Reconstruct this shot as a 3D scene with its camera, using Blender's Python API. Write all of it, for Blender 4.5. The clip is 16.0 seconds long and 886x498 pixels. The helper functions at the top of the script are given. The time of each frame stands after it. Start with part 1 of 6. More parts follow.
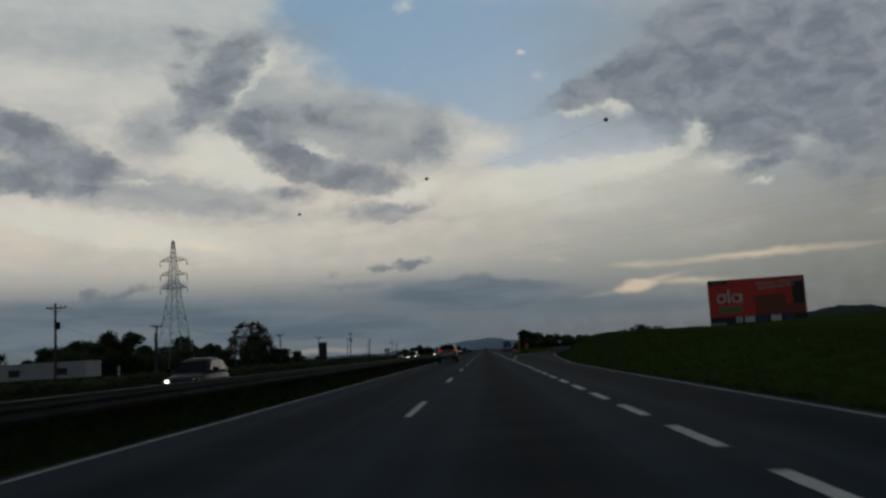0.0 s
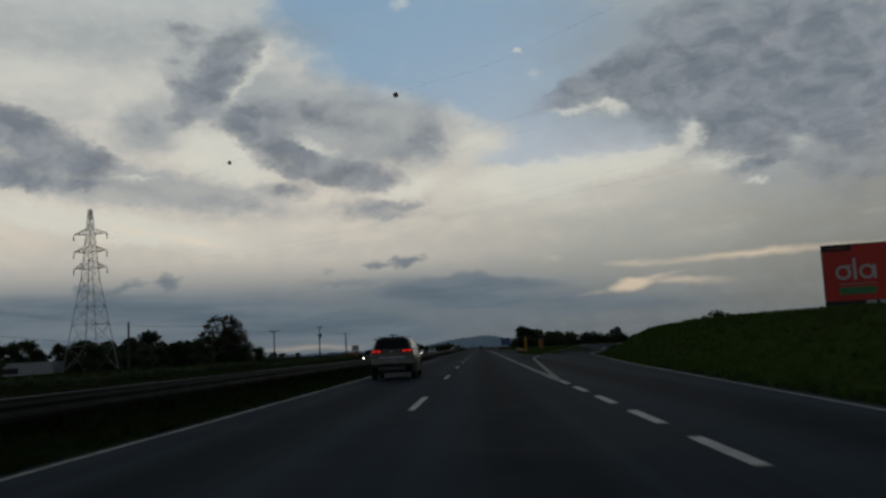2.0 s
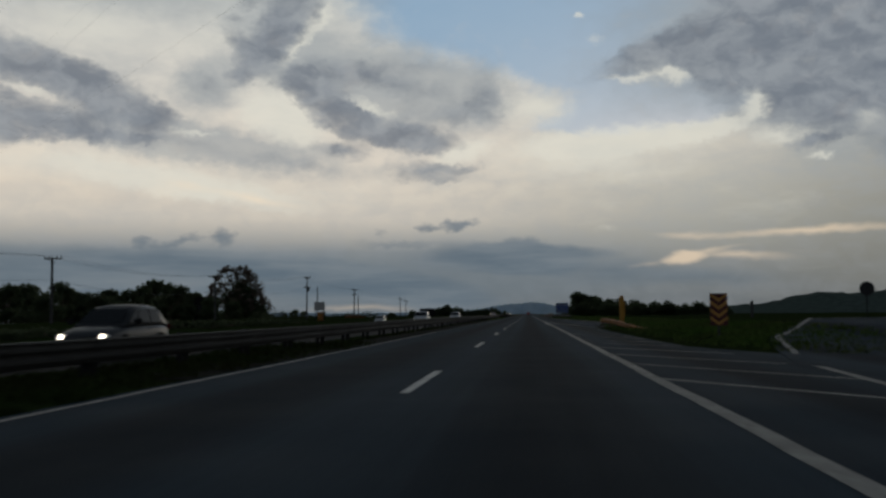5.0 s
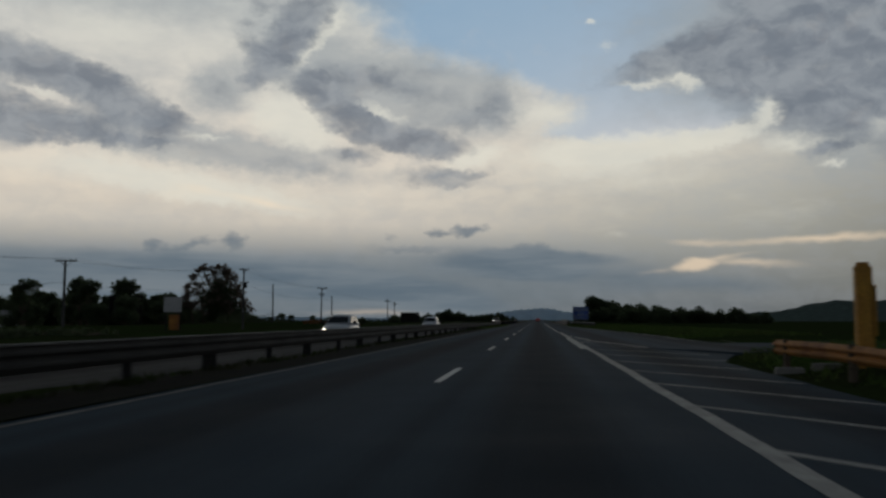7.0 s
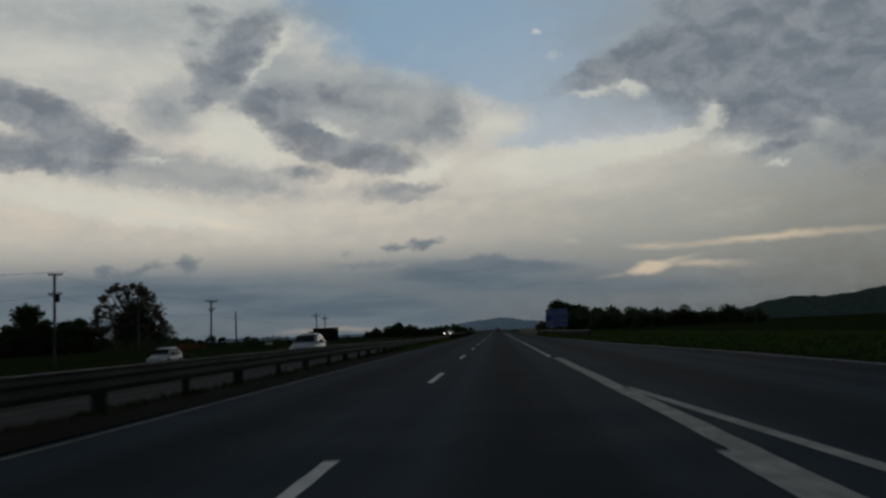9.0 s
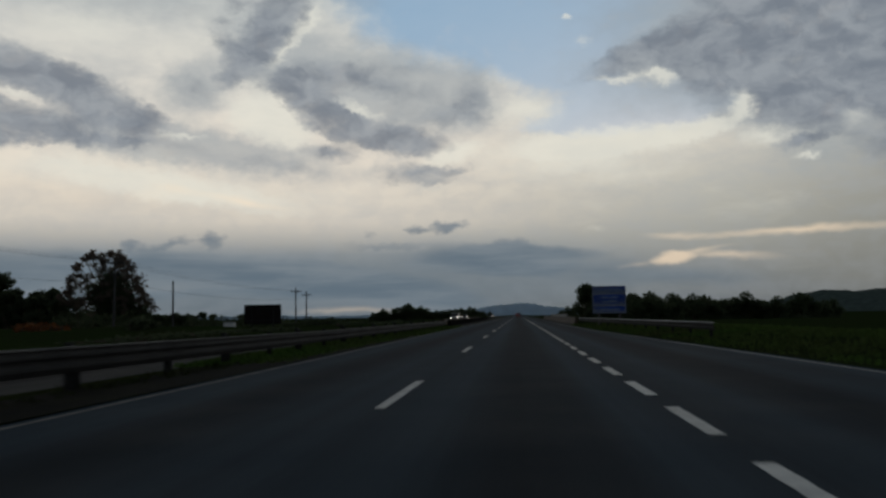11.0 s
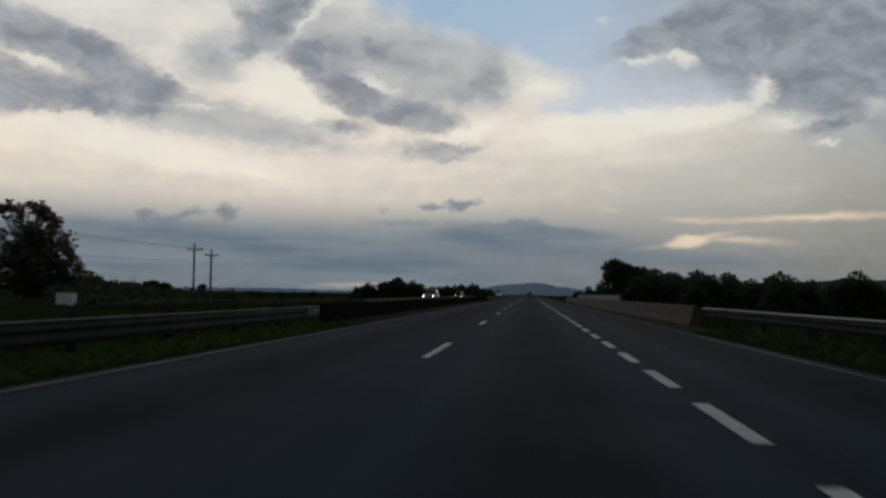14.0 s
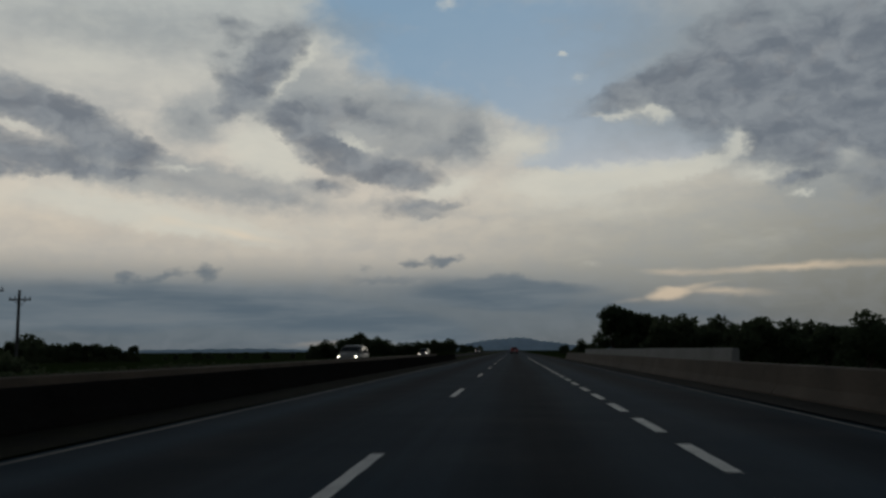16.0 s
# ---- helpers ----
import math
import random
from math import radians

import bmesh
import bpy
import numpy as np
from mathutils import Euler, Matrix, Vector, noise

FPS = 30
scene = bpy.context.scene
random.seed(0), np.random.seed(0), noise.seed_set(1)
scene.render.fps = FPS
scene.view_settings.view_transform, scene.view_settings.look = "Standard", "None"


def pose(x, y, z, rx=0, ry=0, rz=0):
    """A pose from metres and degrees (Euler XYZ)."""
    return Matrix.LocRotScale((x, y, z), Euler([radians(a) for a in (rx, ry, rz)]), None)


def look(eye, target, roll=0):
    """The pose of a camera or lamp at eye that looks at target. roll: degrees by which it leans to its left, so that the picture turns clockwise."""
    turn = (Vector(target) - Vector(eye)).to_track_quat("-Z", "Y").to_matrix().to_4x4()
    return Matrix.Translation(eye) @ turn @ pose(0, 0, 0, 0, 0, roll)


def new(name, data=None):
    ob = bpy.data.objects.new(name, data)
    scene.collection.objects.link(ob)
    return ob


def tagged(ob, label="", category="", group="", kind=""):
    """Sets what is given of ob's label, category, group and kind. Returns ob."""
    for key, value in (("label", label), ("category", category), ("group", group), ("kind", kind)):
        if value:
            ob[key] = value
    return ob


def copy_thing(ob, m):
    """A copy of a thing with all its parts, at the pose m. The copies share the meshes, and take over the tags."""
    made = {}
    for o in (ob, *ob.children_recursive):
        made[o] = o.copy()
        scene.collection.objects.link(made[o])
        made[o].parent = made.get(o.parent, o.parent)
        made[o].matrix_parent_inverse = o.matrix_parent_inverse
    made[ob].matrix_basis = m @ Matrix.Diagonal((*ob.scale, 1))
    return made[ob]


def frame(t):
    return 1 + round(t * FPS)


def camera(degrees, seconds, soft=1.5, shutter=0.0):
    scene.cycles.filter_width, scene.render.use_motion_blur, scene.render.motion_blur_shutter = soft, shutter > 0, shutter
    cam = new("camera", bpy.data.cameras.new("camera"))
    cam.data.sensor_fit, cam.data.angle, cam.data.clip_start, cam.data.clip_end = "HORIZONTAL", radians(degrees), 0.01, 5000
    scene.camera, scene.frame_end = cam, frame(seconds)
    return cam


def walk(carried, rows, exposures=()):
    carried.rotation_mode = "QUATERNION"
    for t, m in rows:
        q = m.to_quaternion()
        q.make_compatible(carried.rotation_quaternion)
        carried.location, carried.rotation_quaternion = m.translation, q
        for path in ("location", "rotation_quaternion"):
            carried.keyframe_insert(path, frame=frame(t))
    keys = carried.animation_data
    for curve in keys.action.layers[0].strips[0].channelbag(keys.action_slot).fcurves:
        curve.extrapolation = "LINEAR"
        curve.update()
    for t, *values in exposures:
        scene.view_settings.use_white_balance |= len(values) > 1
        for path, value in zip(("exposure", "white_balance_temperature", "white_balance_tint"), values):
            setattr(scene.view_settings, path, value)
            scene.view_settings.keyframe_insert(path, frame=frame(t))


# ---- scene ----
# ---- the camera and its drive ----
cam = camera(53.3, 16.0, soft=2.7, shutter=0.3)
PATH = [
    (0.0, pose(-0.406, 2.65, 1.085, 96.61, 3.20, 2.73)),
    (0.5, pose(-0.486, 14.60, 1.078, 97.46, 1.54, 3.26)),
    (1.0, pose(-0.413, 26.51, 1.077, 96.34, 1.52, 3.07)),
    (1.5, pose(-0.474, 37.99, 1.069, 96.62, 3.90, 1.97)),
    (2.0, pose(-0.469, 49.35, 1.116, 96.43, 2.84, 2.38)),
    (2.5, pose(-0.536, 60.71, 1.074, 96.11, 0.56, 3.31)),
    (3.0, pose(-0.326, 72.32, 1.099, 93.97, 0.87, 5.12)),
    (5.5, pose(-0.139, 129.56, 1.028, 94.23, 0.10, 5.78)),
    (6.0, pose(-0.088, 140.75, 1.065, 94.00, -0.87, 6.30)),
    (6.5, pose(-0.059, 151.70, 1.039, 94.12, -0.73, 6.31)),
    (7.0, pose(-0.063, 162.49, 1.085, 94.56, -0.10, 6.13)),
    (7.5, pose(-0.133, 173.31, 1.077, 94.88, -0.54, 6.35)),
    (8.0, pose(-0.155, 184.41, 1.053, 94.82, 0.42, 5.87)),
    (8.5, pose(-0.264, 195.46, 1.087, 95.38, 2.11, 4.83)),
    (9.0, pose(-0.277, 206.33, 1.106, 95.35, 2.59, 3.52)),
    (9.5, pose(-0.261, 216.85, 1.128, 94.84, 2.56, 3.73)),
    (12.0, pose(-0.088, 266.61, 1.063, 93.79, -0.68, 5.50)),
    (12.5, pose(-0.093, 276.29, 1.054, 93.28, -1.10, 5.58)),
    (13.0, pose(-0.086, 286.64, 1.070, 93.73, -0.83, 5.71)),
    (13.5, pose(-0.052, 296.59, 1.091, 93.34, -0.56, 5.48)),
    (14.0, pose(-0.100, 307.15, 1.070, 92.86, -0.88, 5.62)),
    (14.5, pose(-0.122, 317.77, 1.098, 94.63, -0.67, 5.55)),
    (15.0, pose(-0.252, 328.21, 1.091, 96.61, 1.69, 4.04)),
    (15.5, pose(-0.340, 338.42, 1.138, 96.84, 1.22, 3.87)),
    (16.0, pose(-0.340, 348.53, 1.107, 96.53, 0.37, 4.54)),
]
# the camera darkens the picture when it tips up to the sky
walk(cam, PATH, [(0.0, -0.06, 6220, 6), (1.0, -0.08, 6220, 6), (2.0, -0.03, 6230, 6), (2.5, -0.03, 6290, 6), (3.0, 0.12, 6260, 7), (5.5, 0.12, 6310, 7), (7.0, 0.12, 6310, 7), (8.0, 0.0, 6260, 7), (8.5, 0.06, 6240, 7), (9.0, -0.08, 6250, 6),
                (9.5, 0.08, 6240, 7), (12.0, 0.22, 6310, 7), (12.5, 0.17, 6280, 7), (13.0, 0.17, 6290, 7), (13.5, 0.27, 6360, 9), (14.0, 0.32, 6360, 9), (14.5, 0.2, 6310, 8), (15.0, -0.08, 6290, 6), (16.0, -0.12, 6290, 6)])

# ---- sky: a cloudy dusk ----
world = bpy.data.worlds.new("dusk_sky")
scene.world = world
world.use_nodes = True
wt = world.node_tree
wt.nodes.clear()


def wnode(kind, **values):
    nd = wt.nodes.new(kind)
    for key, value in values.items():
        if key in ("operation", "gradient_type", "vector_type", "blend_type", "data_type", "interpolation_type", "sky_type"):
            if key == "operation":
                nd.operation = value
            elif key == "gradient_type":
                nd.gradient_type = value
            elif key == "vector_type":
                nd.vector_type = value
            elif key == "blend_type":
                nd.blend_type = value
            elif key == "data_type":
                nd.data_type = value
            elif key == "interpolation_type":
                nd.interpolation_type = value
            else:
                nd.sky_type = value
    return nd


def wmath(op, a, b=None):
    nd = wnode("ShaderNodeMath", operation=op)
    for k, v in enumerate((a, b)):
        if v is None:
            continue
        if isinstance(v, (int, float)):
            nd.inputs[k].default_value = v
        else:
            wt.links.new(v, nd.inputs[k])
    return nd.outputs[0]


def wmix(fac, a, b):
    nd = wnode("ShaderNodeMix", data_type="RGBA")
    for k, v in ((0, fac), (6, a), (7, b)):
        if isinstance(v, (int, float)):
            nd.inputs[k].default_value = v
        elif isinstance(v, tuple):
            nd.inputs[k].default_value = (*v, 1)
        else:
            wt.links.new(v, nd.inputs[k])
    return nd.outputs[2]


def wstep(value, lo, hi):
    nd = wnode("ShaderNodeMapRange", interpolation_type="SMOOTHSTEP")
    wt.links.new(value, nd.inputs[0])
    nd.inputs[1].default_value, nd.inputs[2].default_value = lo, hi
    return nd.outputs[0]


def wnoise(vector, scale, detail, rough=0.55):
    nd = wnode("ShaderNodeTexNoise")
    wt.links.new(vector, nd.inputs["Vector"])
    nd.inputs["Scale"].default_value, nd.inputs["Detail"].default_value = scale, detail
    nd.inputs["Roughness"].default_value = rough
    return nd


wdir = wnode("ShaderNodeTexCoord").outputs["Generated"]
wsep = wnode("ShaderNodeSeparateXYZ")
wt.links.new(wdir, wsep.inputs[0])
across = wmath("MULTIPLY", wmath("ARCTAN2", wsep.outputs[0], wsep.outputs[1]), 57.2958)
above = wmath("MULTIPLY", wmath("ARCSINE", wsep.outputs[2]), 57.2958)
wcomb = wnode("ShaderNodeCombineXYZ")
wt.links.new(across, wcomb.inputs[0])
wt.links.new(above, wcomb.inputs[1])
# clouds near the horizon are flat: the noise is stretched sideways
wflat = wnode("ShaderNodeVectorMath", operation="MULTIPLY")
wt.links.new(wcomb.outputs[0], wflat.inputs[0])
wflat.inputs[1].default_value = (0.75, 1.1, 1)
flat = wflat.outputs[0]
wlong = wnode("ShaderNodeVectorMath", operation="MULTIPLY")
wt.links.new(wcomb.outputs[0], wlong.inputs[0])
wlong.inputs[1].default_value = (0.30, 1.0, 1)
sheets = wlong.outputs[0]


def warp(vector, source, scale, amount):
    nz = wnoise(source, scale, 3)
    sub = wnode("ShaderNodeVectorMath", operation="SUBTRACT")
    wt.links.new(nz.outputs["Color"], sub.inputs[0])
    sub.inputs[1].default_value = (0.5, 0.5, 0.5)
    mul = wnode("ShaderNodeVectorMath", operation="MULTIPLY")
    wt.links.new(sub.outputs[0], mul.inputs[0])
    mul.inputs[1].default_value = (amount * 1.5, amount, 0)
    add = wnode("ShaderNodeVectorMath", operation="ADD")
    wt.links.new(vector, add.inputs[0])
    wt.links.new(mul.outputs[0], add.inputs[1])
    return add.outputs[0]


bent = warp(warp(warp(wcomb.outputs[0], flat, 0.45, 0.5), flat, 1.2, 0.9), flat, 3.2, 0.45)
calm = warp(warp(wcomb.outputs[0], flat, 0.25, 0.9), flat, 0.9, 0.35)
billow = wnoise(flat, 0.5, 5, 0.55).outputs["Fac"]
wisps = wnoise(warp(flat, flat, 0.5, 1.5), 0.9, 4, 0.5).outputs["Fac"]
torn = warp(flat, flat, 0.35, 2.2)
sums = {"soft": 0.0, "dark": 0.0, "blue": 0.0, "lite": 0.0, "warm": 0.0}


def puff(layer, x, el, wide, high, turn, amount):
    mp = wnode("ShaderNodeMapping", vector_type="TEXTURE")
    wt.links.new(calm if layer == "warm" or (el < 4.6 and wide > 2.2) else bent, mp.inputs["Vector"])
    mp.inputs["Location"].default_value = (x, el, 0)
    mp.inputs["Rotation"].default_value = (0, 0, radians(turn))
    mp.inputs["Scale"].default_value = (wide, high, 1)
    gr = wnode("ShaderNodeTexGradient", gradient_type="SPHERICAL")
    wt.links.new(mp.outputs[0], gr.inputs[0])
    sums[layer] = wmath("ADD", wmath("MULTIPLY", gr.outputs["Fac"], amount), sums[layer])


def dark(*a):
    puff("dark", *a)


def soft(*a):
    puff("soft", *a)


def lite(*a):
    puff("lite", *a)


def blue(*a):
    puff("blue", *a)


def warm(*a):
    puff("warm", *a)


# right of straight ahead, above the horizon, half width, half height (degrees), turn, weight
soft(-20.7, 14.4, 2.89, 2.35, -1, 1.12)
soft(-11.7, 15.6, 8.66, 3.48, -9, 1.12)
soft(-7.3, 14.0, 7.24, 3.98, -1, 1)
soft(-2.8, 14.1, 3.09, 3.00, -1, 0.88)
soft(-18.9, 10.4, 11.68, 1.93, -7, 1.25)
soft(-26.3, 11.0, 8.98, 1.76, -3, 0.62)
soft(-28.0, 13.7, 9.80, 3.46, -13, 0.62)
soft(-16.8, 17.2, 5.23, 4.09, 39, 0.62)
soft(13.7, 15.2, 13.76, 5.31, -1, 1.12)
soft(20.2, 15.7, 10.10, 7.18, -1, 1.5)
dark(19.6, 17.4, 8.27, 2.96, -1, 0.8)
dark(21.8, 12.6, 4.03, 2.95, -1, 0.5)
soft(-25.6, 2.7, 18.75, 2.68, -1, 1)
soft(-11.8, 1.9, 17.97, 2.84, -3, 1)
soft(-0.8, 3.4, 10.47, 2.85, -1, 0.75)
soft(9.1, 2.2, 12.01, 2.31, -1, 0.62)
soft(-28.4, 19.2, 10.75, 2.54, 1, 0.44)
soft(-11.7, 20.4, 5.81, 2.27, -1, 0.62)
soft(-5.9, 9.1, 5.28, 1.90, -1, 0.5)
soft(18.6, 9.4, 5.29, 2.17, -1, 0.62)
soft(12.2, 20.0, 13.97, 3.94, -1, 0.75)
soft(-22.4, 19.5, 9.30, 2.63, -1, 0.44)
dark(-30.2, 14.7, 6.16, 1.69, -15, 1)
dark(-27.3, 13.6, 6.02, 1.63, -19, 1.3)
dark(-25.2, 12.8, 3.98, 1.14, -15, 1)
dark(-31.4, 15.0, 4.32, 1.08, -9, 0.6)
dark(-31.0, 13.2, 2.00, 0.38, -13, -0.7)
dark(-26.7, 11.9, 4.46, 1.13, -11, 0.7)
dark(-31.0, 11.6, 3.80, 1.49, -1, 1.2)
dark(-28.7, 11.1, 5.94, 0.81, -5, 1)
dark(-25.8, 11.0, 3.16, 0.36, -4, 0.5)
dark(-33.7, 11.6, 4.46, 2.43, -1, 1)
dark(-34.3, 14.4, 4.95, 2.87, 4, 0.8)
dark(-15.5, 18.6, 3.40, 1.76, 44, 1.4)
dark(-17.0, 16.8, 3.27, 1.66, 47, 1.4)
dark(-18.4, 15.2, 1.45, 1.05, 49, 0.9)
dark(-18.9, 17.3, 1.27, 0.82, -1, 0.7)
dark(-18.8, 18.4, 1.09, 0.47, -1, 0.5)
dark(-17.5, 19.5, 2.10, 0.60, 9, 0.6)
dark(-18.8, 20.3, 3.06, 0.86, 4, 0.7)
dark(-20.8, 14.2, 2.15, 1.65, -1, 0.4)
dark(-14.6, 14.6, 3.39, 1.39, -23, 1.1)
dark(-12.5, 13.3, 4.33, 1.81, -31, 1.2)
dark(-9.9, 11.9, 4.91, 1.52, -15, 1.3)
dark(-7.1, 11.3, 3.89, 1.12, -5, 1.1)
dark(-11.7, 15.6, 4.14, 1.10, -6, 0.85)
dark(-8.4, 14.9, 4.94, 1.11, -7, 0.55)
dark(-6.4, 13.1, 3.90, 1.82, -1, 0.35)
dark(-2.7, 13.9, 1.67, 2.07, 7, 0.8)
dark(-4.3, 12.9, 1.95, 1.00, -1, 0.5)
dark(-12.0, 10.5, 2.67, 0.76, -9, 0.9)
dark(-10.1, 13.3, 2.40, 0.56, -23, -1.1)
dark(-8.0, 16.0, 4.17, 0.60, -4, 0.4)
dark(-18.9, 10.2, 10.06, 1.09, -8, 0.22)
dark(-24.4, 11.0, 4.52, 0.42, -4, 0.25)
dark(-15.4, 9.7, 4.07, 0.60, -7, 0.3)
dark(-6.6, 9.2, 3.62, 0.92, -1, 0.8)
dark(-4.6, 9.4, 2.22, 0.41, 2, 0.6)
dark(-5.1, 8.7, 1.94, 0.37, -1, 0.4)
dark(-6.5, 5.6, 0.92, 0.46, -1, 1)
dark(-4.5, 5.8, 1.75, 0.55, 5, 1.2)
dark(-9.5, 5.3, 0.64, 0.37, -1, 0.4)
dark(-0.8, 3.5, 5.38, 1.13, -1, 1.3)
dark(-0.2, 4.3, 1.92, 0.82, -1, 0.9)
dark(2.5, 4.0, 3.87, 0.51, -5, 1)
dark(-2.6, 4.0, 4.37, 0.97, 3, 0.7)
dark(-0.1, 3.0, 4.35, 0.82, -1, 0.7)
dark(-27.2, 2.8, 13.43, 1.86, -1, 1.2)
dark(-18.2, 2.7, 12.00, 1.60, -3, 1.1)
dark(-24.3, 4.6, 1.00, 0.56, -1, 0.9)
dark(-22.0, 4.7, 2.02, 0.39, 13, 0.7)
dark(-19.6, 4.9, 1.11, 0.84, -1, 1)
dark(-10.4, 1.9, 9.70, 1.53, -7, 1.4)
dark(-6.5, 1.1, 6.40, 0.82, -5, 0.7)
dark(-9.6, 2.0, 7.67, 0.92, -4, 1)
dark(-28.7, 1.8, 13.26, 0.71, -1, 0.6)
dark(-8.9, 4.6, 3.70, 0.41, -1, 0.4)
dark(-5.2, 3.5, 4.88, 1.64, -1, 0.5)
dark(5.7, 2.6, 6.05, 1.26, -4, 0.65)
dark(11.9, 2.2, 4.80, 0.85, -1, 0.5)
dark(6.8, 15.9, 4.09, 0.98, 19, 0.8)
dark(9.6, 16.6, 4.80, 1.55, 17, 1)
dark(12.9, 16.6, 5.67, 1.97, 9, 1.2)
dark(16.7, 16.8, 6.07, 2.73, -1, 1.2)
dark(20.2, 15.7, 6.16, 4.69, -1, 1.2)
dark(14.0, 14.2, 3.42, 2.80, -1, 1.2)
dark(16.9, 12.9, 3.35, 2.76, -1, 1.3)
dark(19.1, 13.3, 3.87, 2.71, -1, 1.1)
dark(21.3, 13.7, 3.35, 3.15, -1, 1.1)
dark(11.3, 14.7, 3.48, 1.68, -1, 0.7)
dark(17.4, 10.1, 1.88, 0.55, 9, 1)
dark(18.5, 10.5, 1.87, 0.38, 7, 0.7)
dark(23.6, 13.7, 5.96, 7.24, -1, 1.3)
dark(13.9, 19.5, 5.12, 1.63, 19, 0.9)
dark(18.1, 18.9, 5.76, 1.98, 9, 0.6)
dark(9.6, 14.8, 1.40, 0.68, -21, -1)
dark(14.4, 12.8, 1.27, 1.24, -1, -1.1)
dark(17.6, 15.1, 1.25, 0.47, -11, -0.8)
dark(19.9, 14.9, 1.01, 0.47, -1, -0.7)
dark(20.7, 11.5, 1.56, 1.19, -1, -0.9)
blue(-0.5, 20.3, 15.06, 5.24, -1, 1.3)
blue(-7.2, 21.8, 7.81, 4.53, -1, 0.9)
blue(-4.2, 17.7, 8.01, 2.87, -1, 1)
blue(3.2, 17.0, 7.44, 2.85, -1, 0.9)
blue(7.7, 12.9, 8.00, 1.93, 5, 2.3)
blue(11.5, 12.3, 3.47, 1.13, 7, 0.9)
blue(4.9, 12.2, 5.94, 0.93, 4, 1.5)
blue(5.1, 19.3, 10.06, 3.84, -1, 1)
blue(-10.9, 22.1, 4.37, 3.15, -1, 0.6)
blue(1.7, 15.9, 5.53, 2.41, -1, 1.2)
blue(4.7, 14.4, 4.53, 2.22, -1, 1.1)
lite(-15.0, 17.1, 3.49, 0.79, 47, 1)
lite(-13.2, 19.2, 1.48, 1.93, -1, 0.6)
lite(-16.4, 13.0, 3.87, 2.75, -1, 0.9)
lite(-14.6, 11.6, 4.34, 1.79, -21, 0.6)
lite(-27.3, 9.1, 11.98, 2.32, -3, 0.7)
lite(-21.3, 8.0, 9.30, 1.05, -9, 0.7)
lite(-27.4, 17.1, 7.35, 2.56, -1, 0.5)
lite(-4.4, 10.4, 2.96, 0.96, 19, 1)
lite(0.9, 13.2, 3.88, 1.62, -1, 0.8)
lite(6.6, 11.0, 8.62, 1.20, 3, 1)
lite(11.9, 11.5, 4.21, 0.83, 9, 1)
lite(4.1, 9.9, 10.50, 2.79, -1, 0.7)
lite(15.8, 10.6, 2.77, 1.06, -1, 0.9)
lite(-10.1, 13.3, 2.22, 0.54, -23, 0.9)
lite(9.6, 14.8, 1.40, 0.65, -21, 0.9)
lite(14.4, 12.8, 1.27, 1.24, -1, 1)
lite(17.6, 15.1, 1.16, 0.42, -1, 0.7)
lite(19.9, 14.9, 0.89, 0.41, -1, 0.6)
lite(20.7, 11.5, 1.50, 1.11, -1, 0.7)
lite(18.0, 9.3, 1.32, 0.34, 3, 0.8)
lite(3.6, 18.7, 0.69, 0.26, -1, 0.9)
lite(4.6, 17.3, 1.24, 0.57, -1, 0.5)
lite(-21.3, 11.4, 2.31, 0.35, -3, 0.8)
lite(-31.0, 13.3, 1.88, 0.33, -13, 0.6)
lite(-13.2, 7.7, 13.69, 2.26, -1, 0.4)
lite(5.0, 5.4, 1.36, 0.54, 9, 0.4)
lite(-4.2, 22.2, 1.22, 0.87, 29, 0.6)
lite(6.4, 14.8, 2.83, 0.40, -5, 0.8)
lite(8.5, 15.0, 1.81, 0.35, 7, 0.6)
warm(9.7, 3.4, 1.70, 0.51, 5, 1.35)
warm(12.9, 3.5, 4.61, 0.33, -4, 0.55)
warm(11.3, 3.9, 2.54, 0.25, 3, 0.5)
warm(9.9, 4.9, 2.64, 0.34, 1, 0.5)
warm(17.5, 4.8, 9.78, 0.37, 1, 0.75)
warm(7.6, 3.0, 1.80, 0.34, 9, 0.4)
warm(-17.9, 7.5, 5.39, 0.47, -9, 0.55)
warm(-28.8, 8.0, 10.55, 1.61, -3, 0.3)
warm(-11.1, 0.4, 5.67, 0.31, -1, 0.4)


def height_ramp(stops):
    nd = wnode("ShaderNodeValToRGB")
    wt.links.new(wmath("DIVIDE", above, 60.0), nd.inputs[0])
    while len(nd.color_ramp.elements) < len(stops):
        nd.color_ramp.elements.new(0.5)
    for e, (deg, c) in zip(nd.color_ramp.elements, stops):
        e.position, e.color = deg / 60.0, (*c, 1)
    return nd.outputs[0]


# pale towards the left where the light breaks through, greyer to the right; overhead, out of view, set dark to dim the
# ground
west = height_ramp([(0, (0.115, 0.135, 0.155)), (2, (0.120, 0.141, 0.154)), (4, (0.205, 0.216, 0.221)), (6.2, (0.565, 0.500, 0.425)), (10, (0.695, 0.605, 0.505)), (14, (0.640, 0.585, 0.515)),
                    (22, (0.49, 0.50, 0.48)), (45, (0.070, 0.083, 0.102))])
east = height_ramp([(0, (0.12, 0.130, 0.138)), (2, (0.175, 0.18, 0.178)), (5, (0.315, 0.302, 0.27)), (8, (0.445, 0.417, 0.362)), (11, (0.575, 0.525, 0.452)), (14, (0.475, 0.465, 0.44)),
                    (22, (0.37, 0.40, 0.425)), (45, (0.070, 0.083, 0.102))])
rag = wmath("MULTIPLY", wmath("SUBTRACT", billow, 0.5), 0.9)
fine = wmath("MULTIPLY", wmath("SUBTRACT", wisps, 0.5), 0.35)
